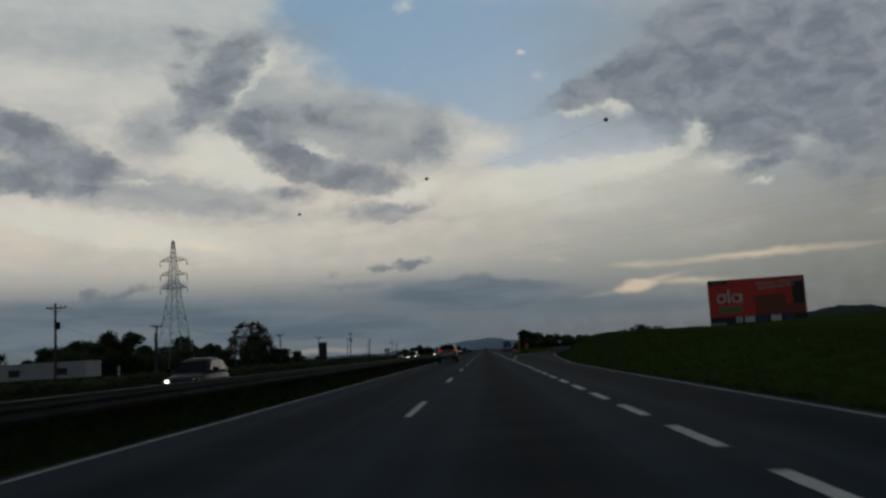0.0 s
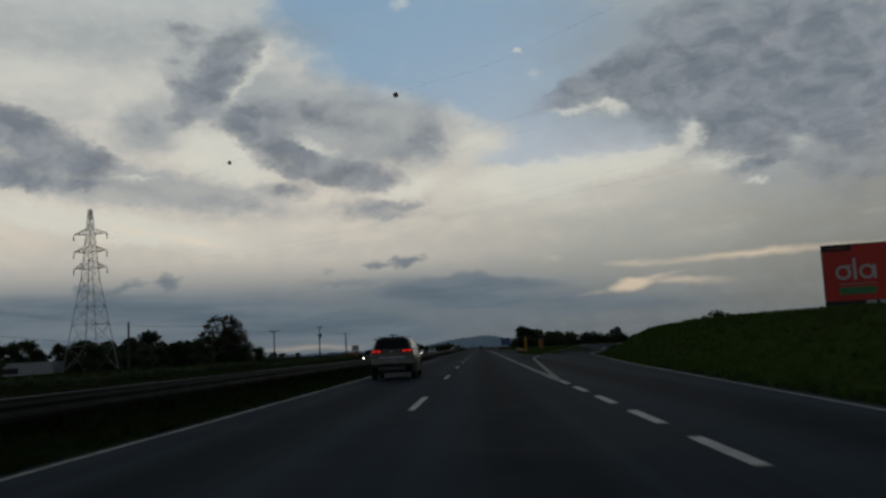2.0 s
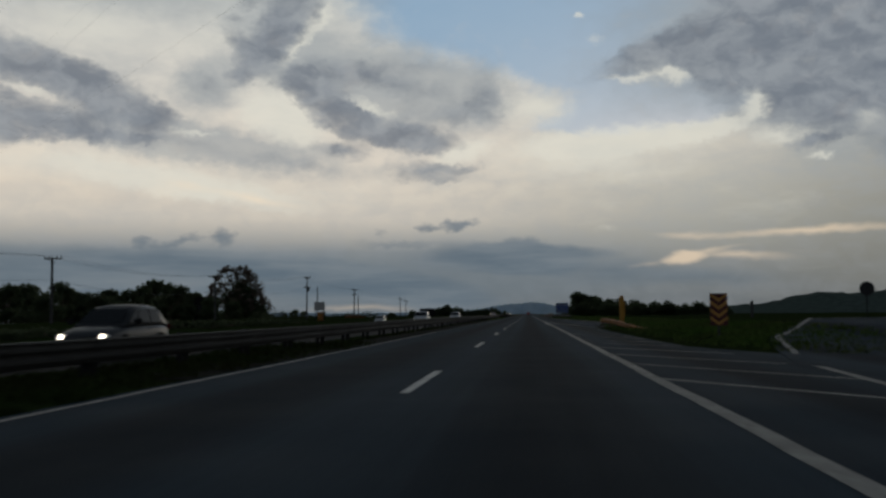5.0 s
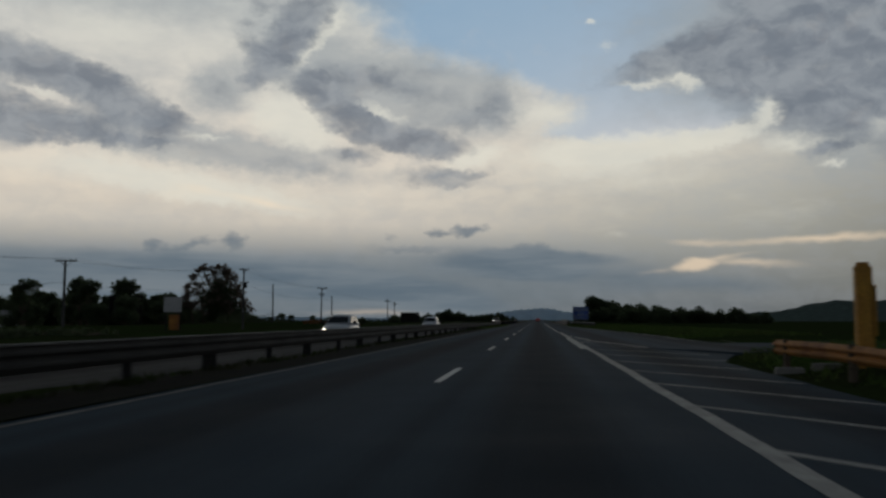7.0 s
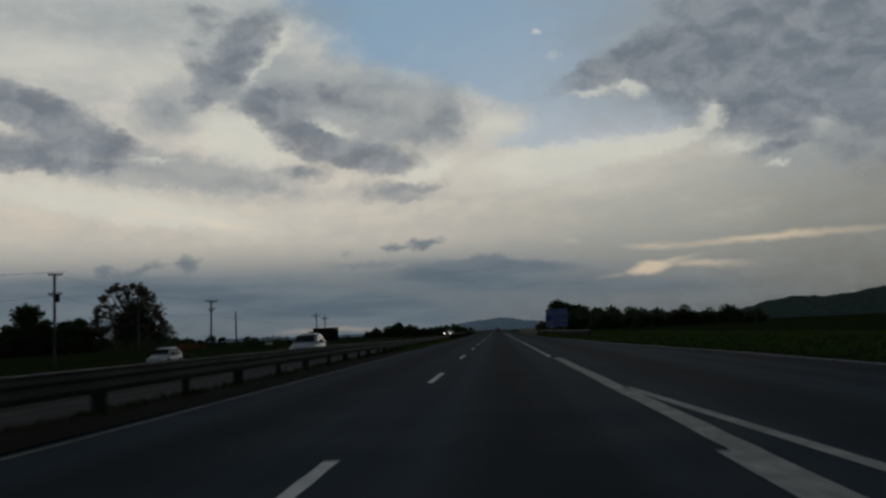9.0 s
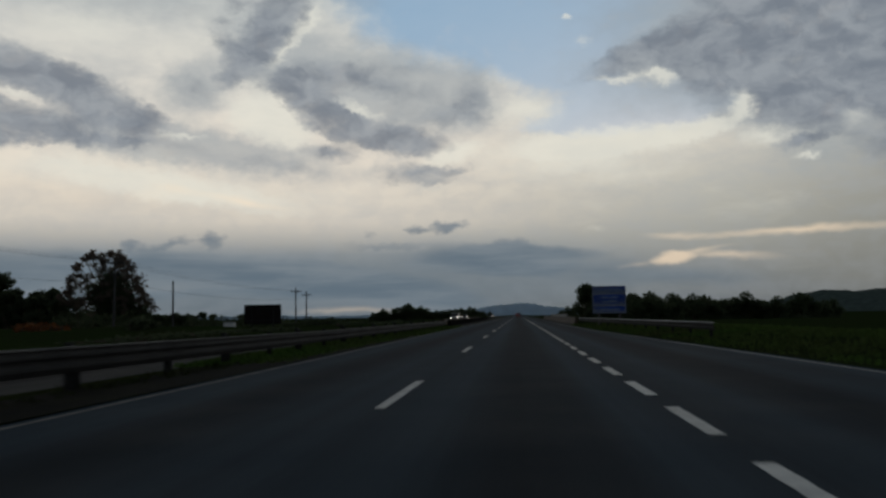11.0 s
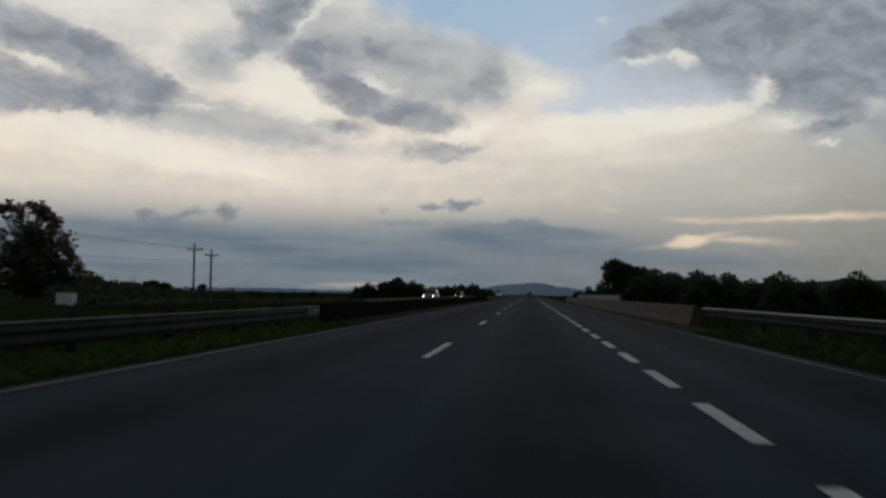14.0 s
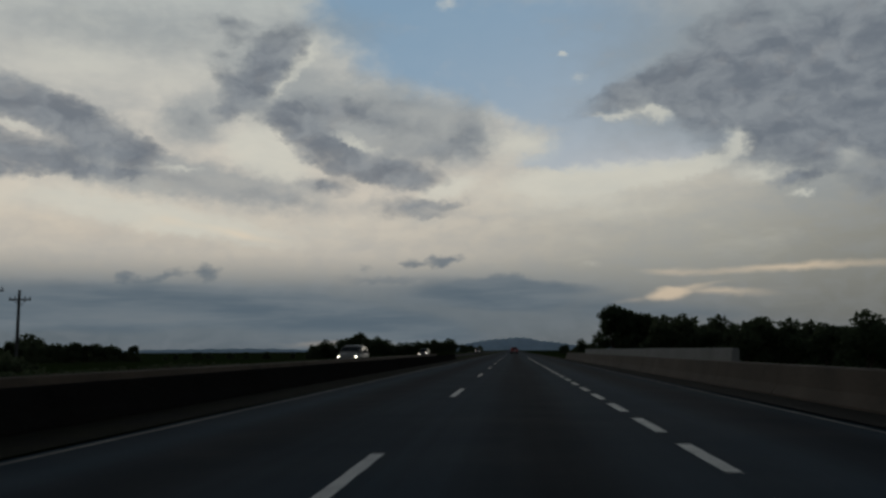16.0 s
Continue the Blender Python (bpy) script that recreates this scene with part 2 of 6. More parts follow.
ragged_high = wmath("ADD", rag, fine)
# low down the cloud lies in long flat bands
wband = wnode("ShaderNodeVectorMath", operation="MULTIPLY")
wt.links.new(wcomb.outputs[0], wband.inputs[0])
wband.inputs[1].default_value = (0.10, 0.85, 1)
bands = wnoise(warp(wband.outputs[0], wband.outputs[0], 0.6, 0.6), 1.0, 5, 0.55).outputs["Fac"]
is_high = wstep(above, 4.0, 8.5)


def by_height(low, high):
    nd = wnode("ShaderNodeMix", data_type="FLOAT")
    wt.links.new(is_high, nd.inputs[0])
    wt.links.new(low, nd.inputs[2])
    wt.links.new(high, nd.inputs[3])
    return nd.outputs[0]


ragged = by_height(wmath("MULTIPLY", wmath("SUBTRACT", bands, 0.5), 0.7), ragged_high)
f_soft = wstep(wmath("ADD", sums["soft"], wmath("MULTIPLY", ragged, 0.6)), 0.05, 0.9)
f_blue = wstep(wmath("ADD", sums["blue"], wmath("MULTIPLY", ragged, 1.1)), 0.10, 1.35)
lumpy = by_height(wmath("ADD", wmath("MULTIPLY", bands, 0.4), 0.8), wmath("ADD", wmath("MULTIPLY", wnoise(torn, 0.55, 5, 0.55).outputs["Fac"], 1.1), 0.38))
heavy = wmath("MAXIMUM", sums["dark"], 0.0)
dense = wmath("DIVIDE", heavy, wmath("ADD", wmath("MULTIPLY", heavy, 0.62), 0.5))
f_dark = wstep(wmath("ADD", wmath("MULTIPLY", dense, lumpy), wmath("MULTIPLY", ragged, 0.5)), 0.10, 0.98)
f_lite = wstep(wmath("ADD", sums["lite"], wmath("MULTIPLY", ragged, 0.6)), 0.12, 0.85)
f_warm = wstep(wmath("ADD", sums["warm"], wmath("MULTIPLY", ragged, 0.9)), 0.02, 0.95)

nishita = wnode("ShaderNodeTexSky", sky_type="NISHITA")
nishita.sun_disc = False
nishita.sun_elevation, nishita.sun_rotation = radians(4), radians(10)
wclear = wnode("ShaderNodeVectorMath", operation="SCALE")
wt.links.new(nishita.outputs[0], wclear.inputs[0])
wclear.inputs["Scale"].default_value = 0.1
clear = wmix(0.8, wclear.outputs[0], (0.205, 0.352, 0.525))

far_east = height_ramp([(0, (0.112, 0.115, 0.112)), (2, (0.170, 0.167, 0.150)), (5, (0.238, 0.229, 0.200)), (8, (0.290, 0.275, 0.240)), (11, (0.42, 0.40, 0.358)), (14, (0.415, 0.41, 0.385)),
                        (22, (0.34, 0.36, 0.375)), (45, (0.070, 0.083, 0.102))])
col = wmix(wstep(across, -12.0, 14.0), west, east)
col = wmix(wstep(across, 10.0, 24.0), col, far_east)
col = wmix(wmath("MULTIPLY", wstep(wisps, 0.35, 0.7), 0.15), col, (0.30, 0.31, 0.33))
veil = wnoise(warp(sheets, sheets, 0.5, 1.0), 0.55, 6, 0.6).outputs["Fac"]
veiled = wmath("ADD", wmath("MULTIPLY", is_high, 0.75), 0.25)
col = wmix(wmath("MULTIPLY", wmath("MULTIPLY", wstep(veil, 0.42, 0.72), 0.30), veiled), col, (0.33, 0.345, 0.36))
col = wmix(wmath("MULTIPLY", wmath("MULTIPLY", wstep(veil, 0.50, 0.25), 0.22), veiled), col, (0.66, 0.625, 0.54))
col = wmix(wmath("MULTIPLY", f_blue, 0.90), col, clear)
col = wmix(wmath("MULTIPLY", f_soft, 0.62), col, wmix(wstep(above, 2.5, 6.0), (0.150, 0.174, 0.196), (0.265, 0.291, 0.314)))
col = wmix(wmath("MULTIPLY", f_lite, 0.60), col, (0.70, 0.665, 0.575))
grain_up = wstep(wnoise(torn, 0.6, 5, 0.55).outputs["Fac"], 0.32, 0.68)
shade = wmix(is_high, wmix(wstep(bands, 0.36, 0.64), (0.100, 0.131, 0.163), (0.158, 0.184, 0.208)), wmix(grain_up, (0.142, 0.160, 0.192), (0.257, 0.272, 0.296)))
col = wmix(wmath("MULTIPLY", f_dark, 0.88), col, shade)
col = wmix(wmath("MULTIPLY", f_warm, 0.56), col, (0.90, 0.68, 0.47))
# far round to the sides and behind, out of view, the sky is set dark to dim the ground
aside = wstep(wmath("ABSOLUTE", across), 38.0, 85.0)
low_light = wmix(wstep(above, 8.0, 34.0), (0.19, 0.205, 0.225), (0.048, 0.058, 0.072))
col = wmix(aside, col, low_light)
col = wmix(wstep(above, 24.0, 42.0), col, (0.055, 0.066, 0.082))
backg = wnode("ShaderNodeBackground")
wt.links.new(col, backg.inputs[0])
backg.inputs[1].default_value = 1.0
wout = wnode("ShaderNodeOutputWorld")
wt.links.new(backg.outputs[0], wout.inputs[0])

# the veiled sun, low behind the clouds ahead
sun = new("sun", bpy.data.lights.new("sun", "SUN"))
sun.data.energy, sun.data.angle, sun.data.color = 0.04, radians(15), (1.0, 0.86, 0.7)
sun.matrix_world = look((100, 600, 60), (0, 0, 0))

# ---- materials ----
def material(name):
    m = bpy.data.materials.new(name)
    m.use_nodes = True
    m.node_tree.nodes.clear()
    return m


def surface(name, base, rough=0.7, metal=0.0, vary=0.25, scale=4.0, grain=60.0, bump=0.15, tint=None, spec=0.5, random_amount=0.0, object_space=True):
    """A surface whose colour varies at two scales, with grain in its relief."""
    m = material(name)
    t = m.node_tree
    co = t.nodes.new("ShaderNodeTexCoord").outputs["Object" if object_space else "Generated"]
    if not object_space:
        co = t.nodes.new("ShaderNodeNewGeometry").outputs["Position"]
    big = t.nodes.new("ShaderNodeTexNoise")
    small = t.nodes.new("ShaderNodeTexNoise")
    for nz, sc, de in ((big, scale, 4), (small, grain, 3)):
        t.links.new(co, nz.inputs["Vector"])
        nz.inputs["Scale"].default_value, nz.inputs["Detail"].default_value = sc, de
    mix = t.nodes.new("ShaderNodeMix")
    mix.data_type = "RGBA"
    rg = t.nodes.new("ShaderNodeMapRange")
    t.links.new(big.outputs["Fac"], rg.inputs[0])
    rg.inputs[1].default_value, rg.inputs[2].default_value = 0.3, 0.7
    t.links.new(rg.outputs[0], mix.inputs[0])
    other = tint or tuple(c * (1 - vary) for c in base)
    mix.inputs[6].default_value, mix.inputs[7].default_value = (*base, 1), (*other, 1)
    hsv = t.nodes.new("ShaderNodeHueSaturation")
    t.links.new(mix.outputs[2], hsv.inputs["Color"])
    val = t.nodes.new("ShaderNodeMapRange")
    t.links.new(small.outputs["Fac"], val.inputs[0])
    val.inputs[1].default_value, val.inputs[2].default_value = 0.3, 0.7
    val.inputs[3].default_value, val.inputs[4].default_value = 1 - vary * 0.6, 1 + vary * 0.6
    value = val.outputs[0]
    if random_amount:
        info = t.nodes.new("ShaderNodeObjectInfo")
        rr = t.nodes.new("ShaderNodeMapRange")
        t.links.new(info.outputs["Random"], rr.inputs[0])
        rr.inputs[3].default_value, rr.inputs[4].default_value = 1 - random_amount, 1 + random_amount
        mu = t.nodes.new("ShaderNodeMath")
        mu.operation = "MULTIPLY"
        t.links.new(value, mu.inputs[0])
        t.links.new(rr.outputs[0], mu.inputs[1])
        value = mu.outputs[0]
    t.links.new(value, hsv.inputs["Value"])
    bs = t.nodes.new("ShaderNodeBsdfPrincipled")
    t.links.new(hsv.outputs[0], bs.inputs["Base Color"])
    bs.inputs["Metallic"].default_value = metal
    bs.inputs["Specular IOR Level"].default_value = spec
    rr2 = t.nodes.new("ShaderNodeMapRange")
    t.links.new(big.outputs["Fac"], rr2.inputs[0])
    rr2.inputs[3].default_value, rr2.inputs[4].default_value = max(0.02, rough - 0.12), min(1, rough + 0.12)
    t.links.new(rr2.outputs[0], bs.inputs["Roughness"])
    if bump:
        bp = t.nodes.new("ShaderNodeBump")
        bp.inputs["Strength"].default_value, bp.inputs["Distance"].default_value = bump, 0.01
        t.links.new(small.outputs["Fac"], bp.inputs["Height"])
        t.links.new(bp.outputs[0], bs.inputs["Normal"])
    out = t.nodes.new("ShaderNodeOutputMaterial")
    t.links.new(bs.outputs[0], out.inputs[0])
    return m


def glow(name, colour, strength):
    m = material(name)
    t = m.node_tree
    e = t.nodes.new("ShaderNodeEmission")
    e.inputs[0].default_value, e.inputs[1].default_value = (*colour, 1), strength
    out = t.nodes.new("ShaderNodeOutputMaterial")
    t.links.new(e.outputs[0], out.inputs[0])
    return m


def asphalt_material(name="asphalt", base=(0.029, 0.043, 0.056)):
    m = material(name)
    t = m.node_tree
    co = t.nodes.new("ShaderNodeNewGeometry").outputs["Position"]
    sep = t.nodes.new("ShaderNodeSeparateXYZ")
    t.links.new(co, sep.inputs[0])
    stretch = t.nodes.new("ShaderNodeMapping")
    stretch.inputs["Scale"].default_value = (1.4, 0.012, 1)
    t.links.new(co, stretch.inputs["Vector"])

    def noise_of(vec, sc, de):
        nz = t.nodes.new("ShaderNodeTexNoise")
        t.links.new(vec, nz.inputs["Vector"])
        nz.inputs["Scale"].default_value, nz.inputs["Detail"].default_value = sc, de
        return nz.outputs["Fac"]

    def rng(v, a, b, c, d):
        nd = t.nodes.new("ShaderNodeMapRange")
        t.links.new(v, nd.inputs[0])
        for k, q in zip((1, 2, 3, 4), (a, b, c, d)):
            nd.inputs[k].default_value = q
        return nd.outputs[0]

    def mul(a, b):
        nd = t.nodes.new("ShaderNodeMath")
        nd.operation = "MULTIPLY"
        t.links.new(a, nd.inputs[0])
        t.links.new(b, nd.inputs[1])
        return nd.outputs[0]

    streak = rng(noise_of(stretch.outputs[0], 1.0, 4), 0.3, 0.7, 0.75, 1.2)
    patch = rng(noise_of(co, 0.12, 4), 0.3, 0.7, 0.93, 1.07)
    stone = rng(noise_of(co, 45.0, 2), 0.3, 0.7, 0.75, 1.25)
    # oil and rubber down the middle of each lane
    wave = t.nodes.new("ShaderNodeMath")
    wave.operation = "COSINE"
    sc = t.nodes.new("ShaderNodeMath")
    sc.operation = "MULTIPLY"
    sc.inputs[1].default_value = 2 * math.pi / 3.6
    t.links.new(sep.outputs[0], sc.inputs[0])
    t.links.new(sc.outputs[0], wave.inputs[0])
    oil = rng(wave.outputs[0], -0.1, 1.0, 1.20, 0.56)
    val = mul(mul(streak, patch), mul(stone, oil))
    colr = t.nodes.new("ShaderNodeVectorMath")
    colr.operation = "SCALE"
    colr.inputs[0].default_value = base
    t.links.new(val, colr.inputs["Scale"])
    bs = t.nodes.new("ShaderNodeBsdfPrincipled")
    t.links.new(colr.outputs[0], bs.inputs["Base Color"])
    t.links.new(rng(noise_of(co, 0.6, 3), 0.3, 0.7, 0.78, 0.92), bs.inputs["Roughness"])
    bs.inputs["Specular IOR Level"].default_value = 0.03
    bp = t.nodes.new("ShaderNodeBump")
    bp.inputs["Strength"].default_value, bp.inputs["Distance"].default_value = 0.35, 0.006
    t.links.new(noise_of(co, 80.0, 2), bp.inputs["Height"])
    t.links.new(bp.outputs[0], bs.inputs["Normal"])
    out = t.nodes.new("ShaderNodeOutputMaterial")
    t.links.new(bs.outputs[0], out.inputs[0])
    return m


asphalt = asphalt_material()
asphalt_brown = asphalt_material("brownish_asphalt", (0.036, 0.035, 0.034))
paint = surface("worn_white_paint", (0.76, 0.74, 0.68), 0.75, vary=0.35, scale=3, grain=40, tint=(0.55, 0.53, 0.49), object_space=False, random_amount=0.12)
paint_worn = surface("rubbed_white_paint", (0.40, 0.385, 0.345), 0.8, vary=0.5, scale=2.0, grain=9, tint=(0.24, 0.23, 0.21), object_space=False, random_amount=0.15)
paint_dirty = surface("dirty_white_paint", (0.16, 0.15, 0.13), 0.8, vary=0.5, scale=1.2, grain=8, tint=(0.075, 0.072, 0.066), object_space=False, random_amount=0.15)
# brighter copy of the grass: sky light on the bank put into its colour
lit_bank = surface("sky_lit_bank_grass", (0.050, 0.090, 0.018), 0.95, vary=0.4, scale=0.09, grain=4.0, bump=0.3, tint=(0.062, 0.082, 0.024), spec=0.0, object_space=False)
soil_grass = surface("grassy_soil", (0.024, 0.041, 0.011), 0.95, vary=0.4, scale=0.12, grain=5.0, bump=0.35, tint=(0.028, 0.032, 0.014), spec=0.0, object_space=False)
# median blades darkened in colour for the shade of the rails
shaded_blade = surface("shaded_grass_blades", (0.030, 0.052, 0.013), 0.9, vary=0.5, scale=0.3, grain=3.0, bump=0, tint=(0.040, 0.040, 0.018), spec=0.0, object_space=False)
grass_blade = surface("grass_blades", (0.075, 0.140, 0.026), 0.9, vary=0.5, scale=0.2, grain=3.0, bump=0, tint=(0.088, 0.098, 0.036), spec=0.0, object_space=False)
def leaf_material(name, colour, tint, through_colour):
    """Leaves that let some light through from behind."""
    m = surface(name, colour, 0.9, vary=0.45, scale=0.3, grain=2.0, bump=0, tint=tint, spec=0.1, random_amount=0.3)
    t = m.node_tree
    bs = next(n for n in t.nodes if n.type == "BSDF_PRINCIPLED")
    out = next(n for n in t.nodes if n.type == "OUTPUT_MATERIAL")
    tr = t.nodes.new("ShaderNodeBsdfTranslucent")
    tr.inputs[0].default_value = through_colour
    mx = t.nodes.new("ShaderNodeMixShader")
    mx.inputs[0].default_value = 0.45
    t.links.new(bs.outputs[0], mx.inputs[1])
    t.links.new(tr.outputs[0], mx.inputs[2])
    t.links.new(mx.outputs[0], out.inputs[0])
    return m


leaf = leaf_material("dark_leaves", (0.050, 0.068, 0.030), (0.034, 0.052, 0.024), (0.115, 0.135, 0.080, 1))
# brownish leaf tone, made paler to carry haze over the far crown
leaf_brown = leaf_material("hazed_brownish_leaves", (0.125, 0.098, 0.076), (0.090, 0.080, 0.058), (0.27, 0.21, 0.17, 1))
bark = surface("bark", (0.12, 0.095, 0.07), 0.95, vary=0.4, scale=2, grain=20, bump=0.6, spec=0.1)
hill_green = surface("wooded_hillside", (0.075, 0.098, 0.085), 1.0, vary=0.4, scale=0.01, grain=0.06, bump=0, tint=(0.075, 0.095, 0.085), spec=0.0, object_space=False)
# haze over the far hills painted in as a pale blue base colour
far_haze = surface("haze_painted_hill", (0.42, 0.53, 0.62), 1.0, vary=0.15, scale=0.004, grain=0.03, bump=0, spec=0.0, object_space=False)
galvanised = surface("galvanised_steel", (0.34, 0.35, 0.36), 0.55, 0.6, vary=0.25, scale=1.2, grain=20, bump=0.1)
# paler than the beam, for light on the rail's top edge
lit_rail_edge = surface("paled_rail_edge", (0.085, 0.085, 0.082), 0.7, 0.0, vary=0.4, scale=1.5, grain=18, bump=0.1)
weathered = surface("weathered_steel", (0.014, 0.014, 0.0135), 0.85, 0.0, vary=0.35, scale=1.0, grain=14, bump=0.15)
# steel colour paled to carry the haze in front of the tower
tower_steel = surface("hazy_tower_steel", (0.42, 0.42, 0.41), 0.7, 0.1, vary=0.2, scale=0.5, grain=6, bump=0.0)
wood_pole = surface("grey_pole", (0.065, 0.062, 0.060), 0.9, vary=0.3, scale=1.5, grain=25, bump=0.2)
concrete = surface("weathered_concrete", (0.098, 0.070, 0.046), 0.9, vary=0.3, scale=0.5, grain=12, bump=0.25, tint=(0.060, 0.044, 0.030), object_space=False)
# concrete in a near-black tone for the median barrier
concrete_dark = surface("near_black_concrete", (0.017, 0.016, 0.015), 0.95, vary=0.35, scale=0.4, grain=10, bump=0.25, tint=(0.014, 0.013, 0.012), spec=0.0, object_space=False)
concrete_pale = surface("pale_concrete", (0.24, 0.23, 0.21), 0.9, vary=0.2, scale=0.6, grain=12, bump=0.2, object_space=False)
concrete_mid = surface("dull_concrete", (0.16, 0.15, 0.135), 0.9, vary=0.25, scale=0.6, grain=12, bump=0.2, object_space=False)
gutter_dirt = surface("gutter_dirt", (0.022, 0.021, 0.018), 0.95, vary=0.4, scale=0.7, grain=14, bump=0.5, tint=(0.034, 0.030, 0.024), spec=0.05, object_space=False)
# bare dirt in a near-black tone, darker than gutter_dirt
black_dirt = surface("near_black_dirt", (0.011, 0.0105, 0.009), 0.95, vary=0.5, scale=0.9, grain=14, bump=0.5, tint=(0.020, 0.020, 0.012), spec=0.02, object_space=False)
dark_wall = surface("dark_wall", (0.022, 0.020, 0.019), 0.95, vary=0.3, scale=0.8, grain=8, bump=0.2, spec=0.0)
yellow_bright = surface("ochre_yellow_paint", (0.52, 0.27, 0.030), 0.7, vary=0.35, scale=1.2, grain=15, bump=0.1, tint=(0.34, 0.15, 0.022))
yellow_paint = surface("faded_yellow_paint", (0.40, 0.165, 0.022), 0.75, vary=0.4, scale=1.5, grain=15, bump=0.1, tint=(0.17, 0.062, 0.018))
white_paint = surface("dull_white_paint", (0.62, 0.62, 0.60), 0.6, vary=0.15, scale=1.0, grain=10, bump=0.05)
plaster = surface("grey_white_plaster", (0.44, 0.43, 0.42), 0.9, vary=0.2, scale=0.6, grain=8, bump=0.15)
roof_tile = surface("dark_roof_tiles", (0.15, 0.11, 0.09), 0.85, vary=0.3, scale=1.0, grain=6, bump=0.5)
black_paint = surface("flat_black", (0.018, 0.018, 0.02), 0.6, vary=0.2, scale=3, grain=20, bump=0.05)
sign_back = surface("unpainted_sign_back", (0.022, 0.022, 0.024), 0.7, 0.1, vary=0.25, scale=1.0, grain=10, bump=0.05)
sign_blue = surface("sign_blue", (0.008, 0.062, 0.43), 0.5, vary=0.15, scale=1.5, grain=20, bump=0)
sign_white = surface("sign_white", (0.24, 0.28, 0.36), 0.5, vary=0.1, scale=2, grain=20, bump=0)
sign_text = surface("sign_lettering", (0.19, 0.27, 0.44), 0.5, vary=0.1, scale=2, grain=20, bump=0)
poster_red = surface("poster_red", (0.66, 0.042, 0.022), 0.55, vary=0.2, scale=0.3, grain=6, bump=0, tint=(0.56, 0.036, 0.020))
poster_brown = surface("poster_brown", (0.16, 0.050, 0.020), 0.55, vary=0.4, scale=0.5, grain=4, bump=0, tint=(0.24, 0.040, 0.018))
poster_black = surface("poster_black", (0.016, 0.013, 0.014), 0.5, vary=0.2, scale=1, grain=6, bump=0)
poster_white = surface("poster_white", (0.62, 0.58, 0.56), 0.5, vary=0.1, scale=1, grain=6, bump=0)
poster_pink = surface("poster_pink", (0.50, 0.24, 0.20), 0.5, vary=0.2, scale=1, grain=6, bump=0)
poster_green = surface("poster_green", (0.060, 0.26, 0.085), 0.5, vary=0.2, scale=1, grain=6, bump=0)
poster_blue = surface("poster_blue", (0.030, 0.045, 0.13), 0.5, vary=0.2, scale=1, grain=6, bump=0)
sign_red = surface("sign_red", (0.085, 0.010, 0.008), 0.5, vary=0.2, scale=3, grain=20, bump=0)
sign_amber = surface("sign_amber", (0.55, 0.26, 0.045), 0.5, vary=0.15, scale=3, grain=20, bump=0)
car_silver = surface("champagne_silver_paint", (0.215, 0.20, 0.178), 0.48, 0.1, vary=0.08, scale=1, grain=120, bump=0.0)
car_champagne = surface("champagne_metallic_paint", (0.128, 0.118, 0.100), 0.28, 0.5, vary=0.08, scale=1, grain=140, bump=0.0)
plate_light = surface("pale_plate", (0.36, 0.33, 0.33), 0.5, vary=0.15, scale=6, grain=30, bump=0)
skid_grey = surface("dull_silver_plastic", (0.10, 0.098, 0.094), 0.5, 0.2, vary=0.15, scale=4, grain=40, bump=0.05)
side_glass = surface("grey_side_glass", (0.026, 0.028, 0.030), 0.25, 0.0, vary=0.1, scale=1, grain=5, bump=0, spec=0.05)
car_white = surface("white_car_paint", (0.42, 0.44, 0.46), 0.3, 0.0, vary=0.06, scale=1, grain=60, bump=0.0)
car_dark = surface("dark_car_paint", (0.022, 0.024, 0.028), 0.4, 0.1, vary=0.1, scale=1, grain=60, bump=0.0)
car_red = surface("dull_red_car_paint", (0.22, 0.035, 0.03), 0.35, 0.1, vary=0.1, scale=1, grain=60, bump=0.0)
trim_black = surface("black_plastic", (0.009, 0.009, 0.010), 0.65, vary=0.2, scale=6, grain=80, bump=0.1, spec=0.2)
tyre_rubber = surface("tyre_rubber", (0.022, 0.022, 0.022), 0.85, vary=0.2, scale=6, grain=60, bump=0.3)
rim_metal = surface("alloy_rim", (0.07, 0.072, 0.075), 0.5, 0.5, vary=0.15, scale=6, grain=40, bump=0.05)
dark_glass = surface("tinted_car_glass", (0.012, 0.014, 0.016), 0.06, 0.0, vary=0.1, scale=1, grain=5, bump=0, spec=0.12)
chrome = surface("chrome_strip", (0.85, 0.86, 0.87), 0.3, 0.1, vary=0.08, scale=4, grain=40, bump=0)
plate_grey = surface("number_plate", (0.24, 0.235, 0.23), 0.5, vary=0.1, scale=6, grain=40, bump=0)
lens_red = surface("red_lamp_lens", (0.13, 0.006, 0.006), 0.2, vary=0.1, scale=6, grain=30, bump=0)
lamp_red = glow("lit_tail_lamp", (1.0, 0.030, 0.020), 0.55)
lamp_white = glow("lit_headlamp", (1.0, 0.86, 0.68), 6.0)
reflector = surface("white_reflector", (0.62, 0.62, 0.60), 0.35, vary=0.1, scale=4, grain=20, bump=0)
orange_ball = surface("faded_orange_marker_ball", (0.11, 0.035, 0.02), 0.6, vary=0.2, scale=2, grain=10, bump=0)
wire_metal = surface("dark_wire", (0.05, 0.05, 0.052), 0.6, 0.4, vary=0.1, scale=1, grain=10, bump=0)
flowers = surface("orange_shrub", (0.26, 0.09, 0.02), 0.9, vary=0.4, scale=1, grain=5, bump=0)


# ---- building helpers ----
def mesh_from(name, bm, smooth=False):
    bmesh.ops.recalc_face_normals(bm, faces=bm.faces)
    me = bpy.data.meshes.new(name)
    bm.to_mesh(me)
    bm.free()
    if smooth:
        for p in me.polygons:
            p.use_smooth = True
    return me


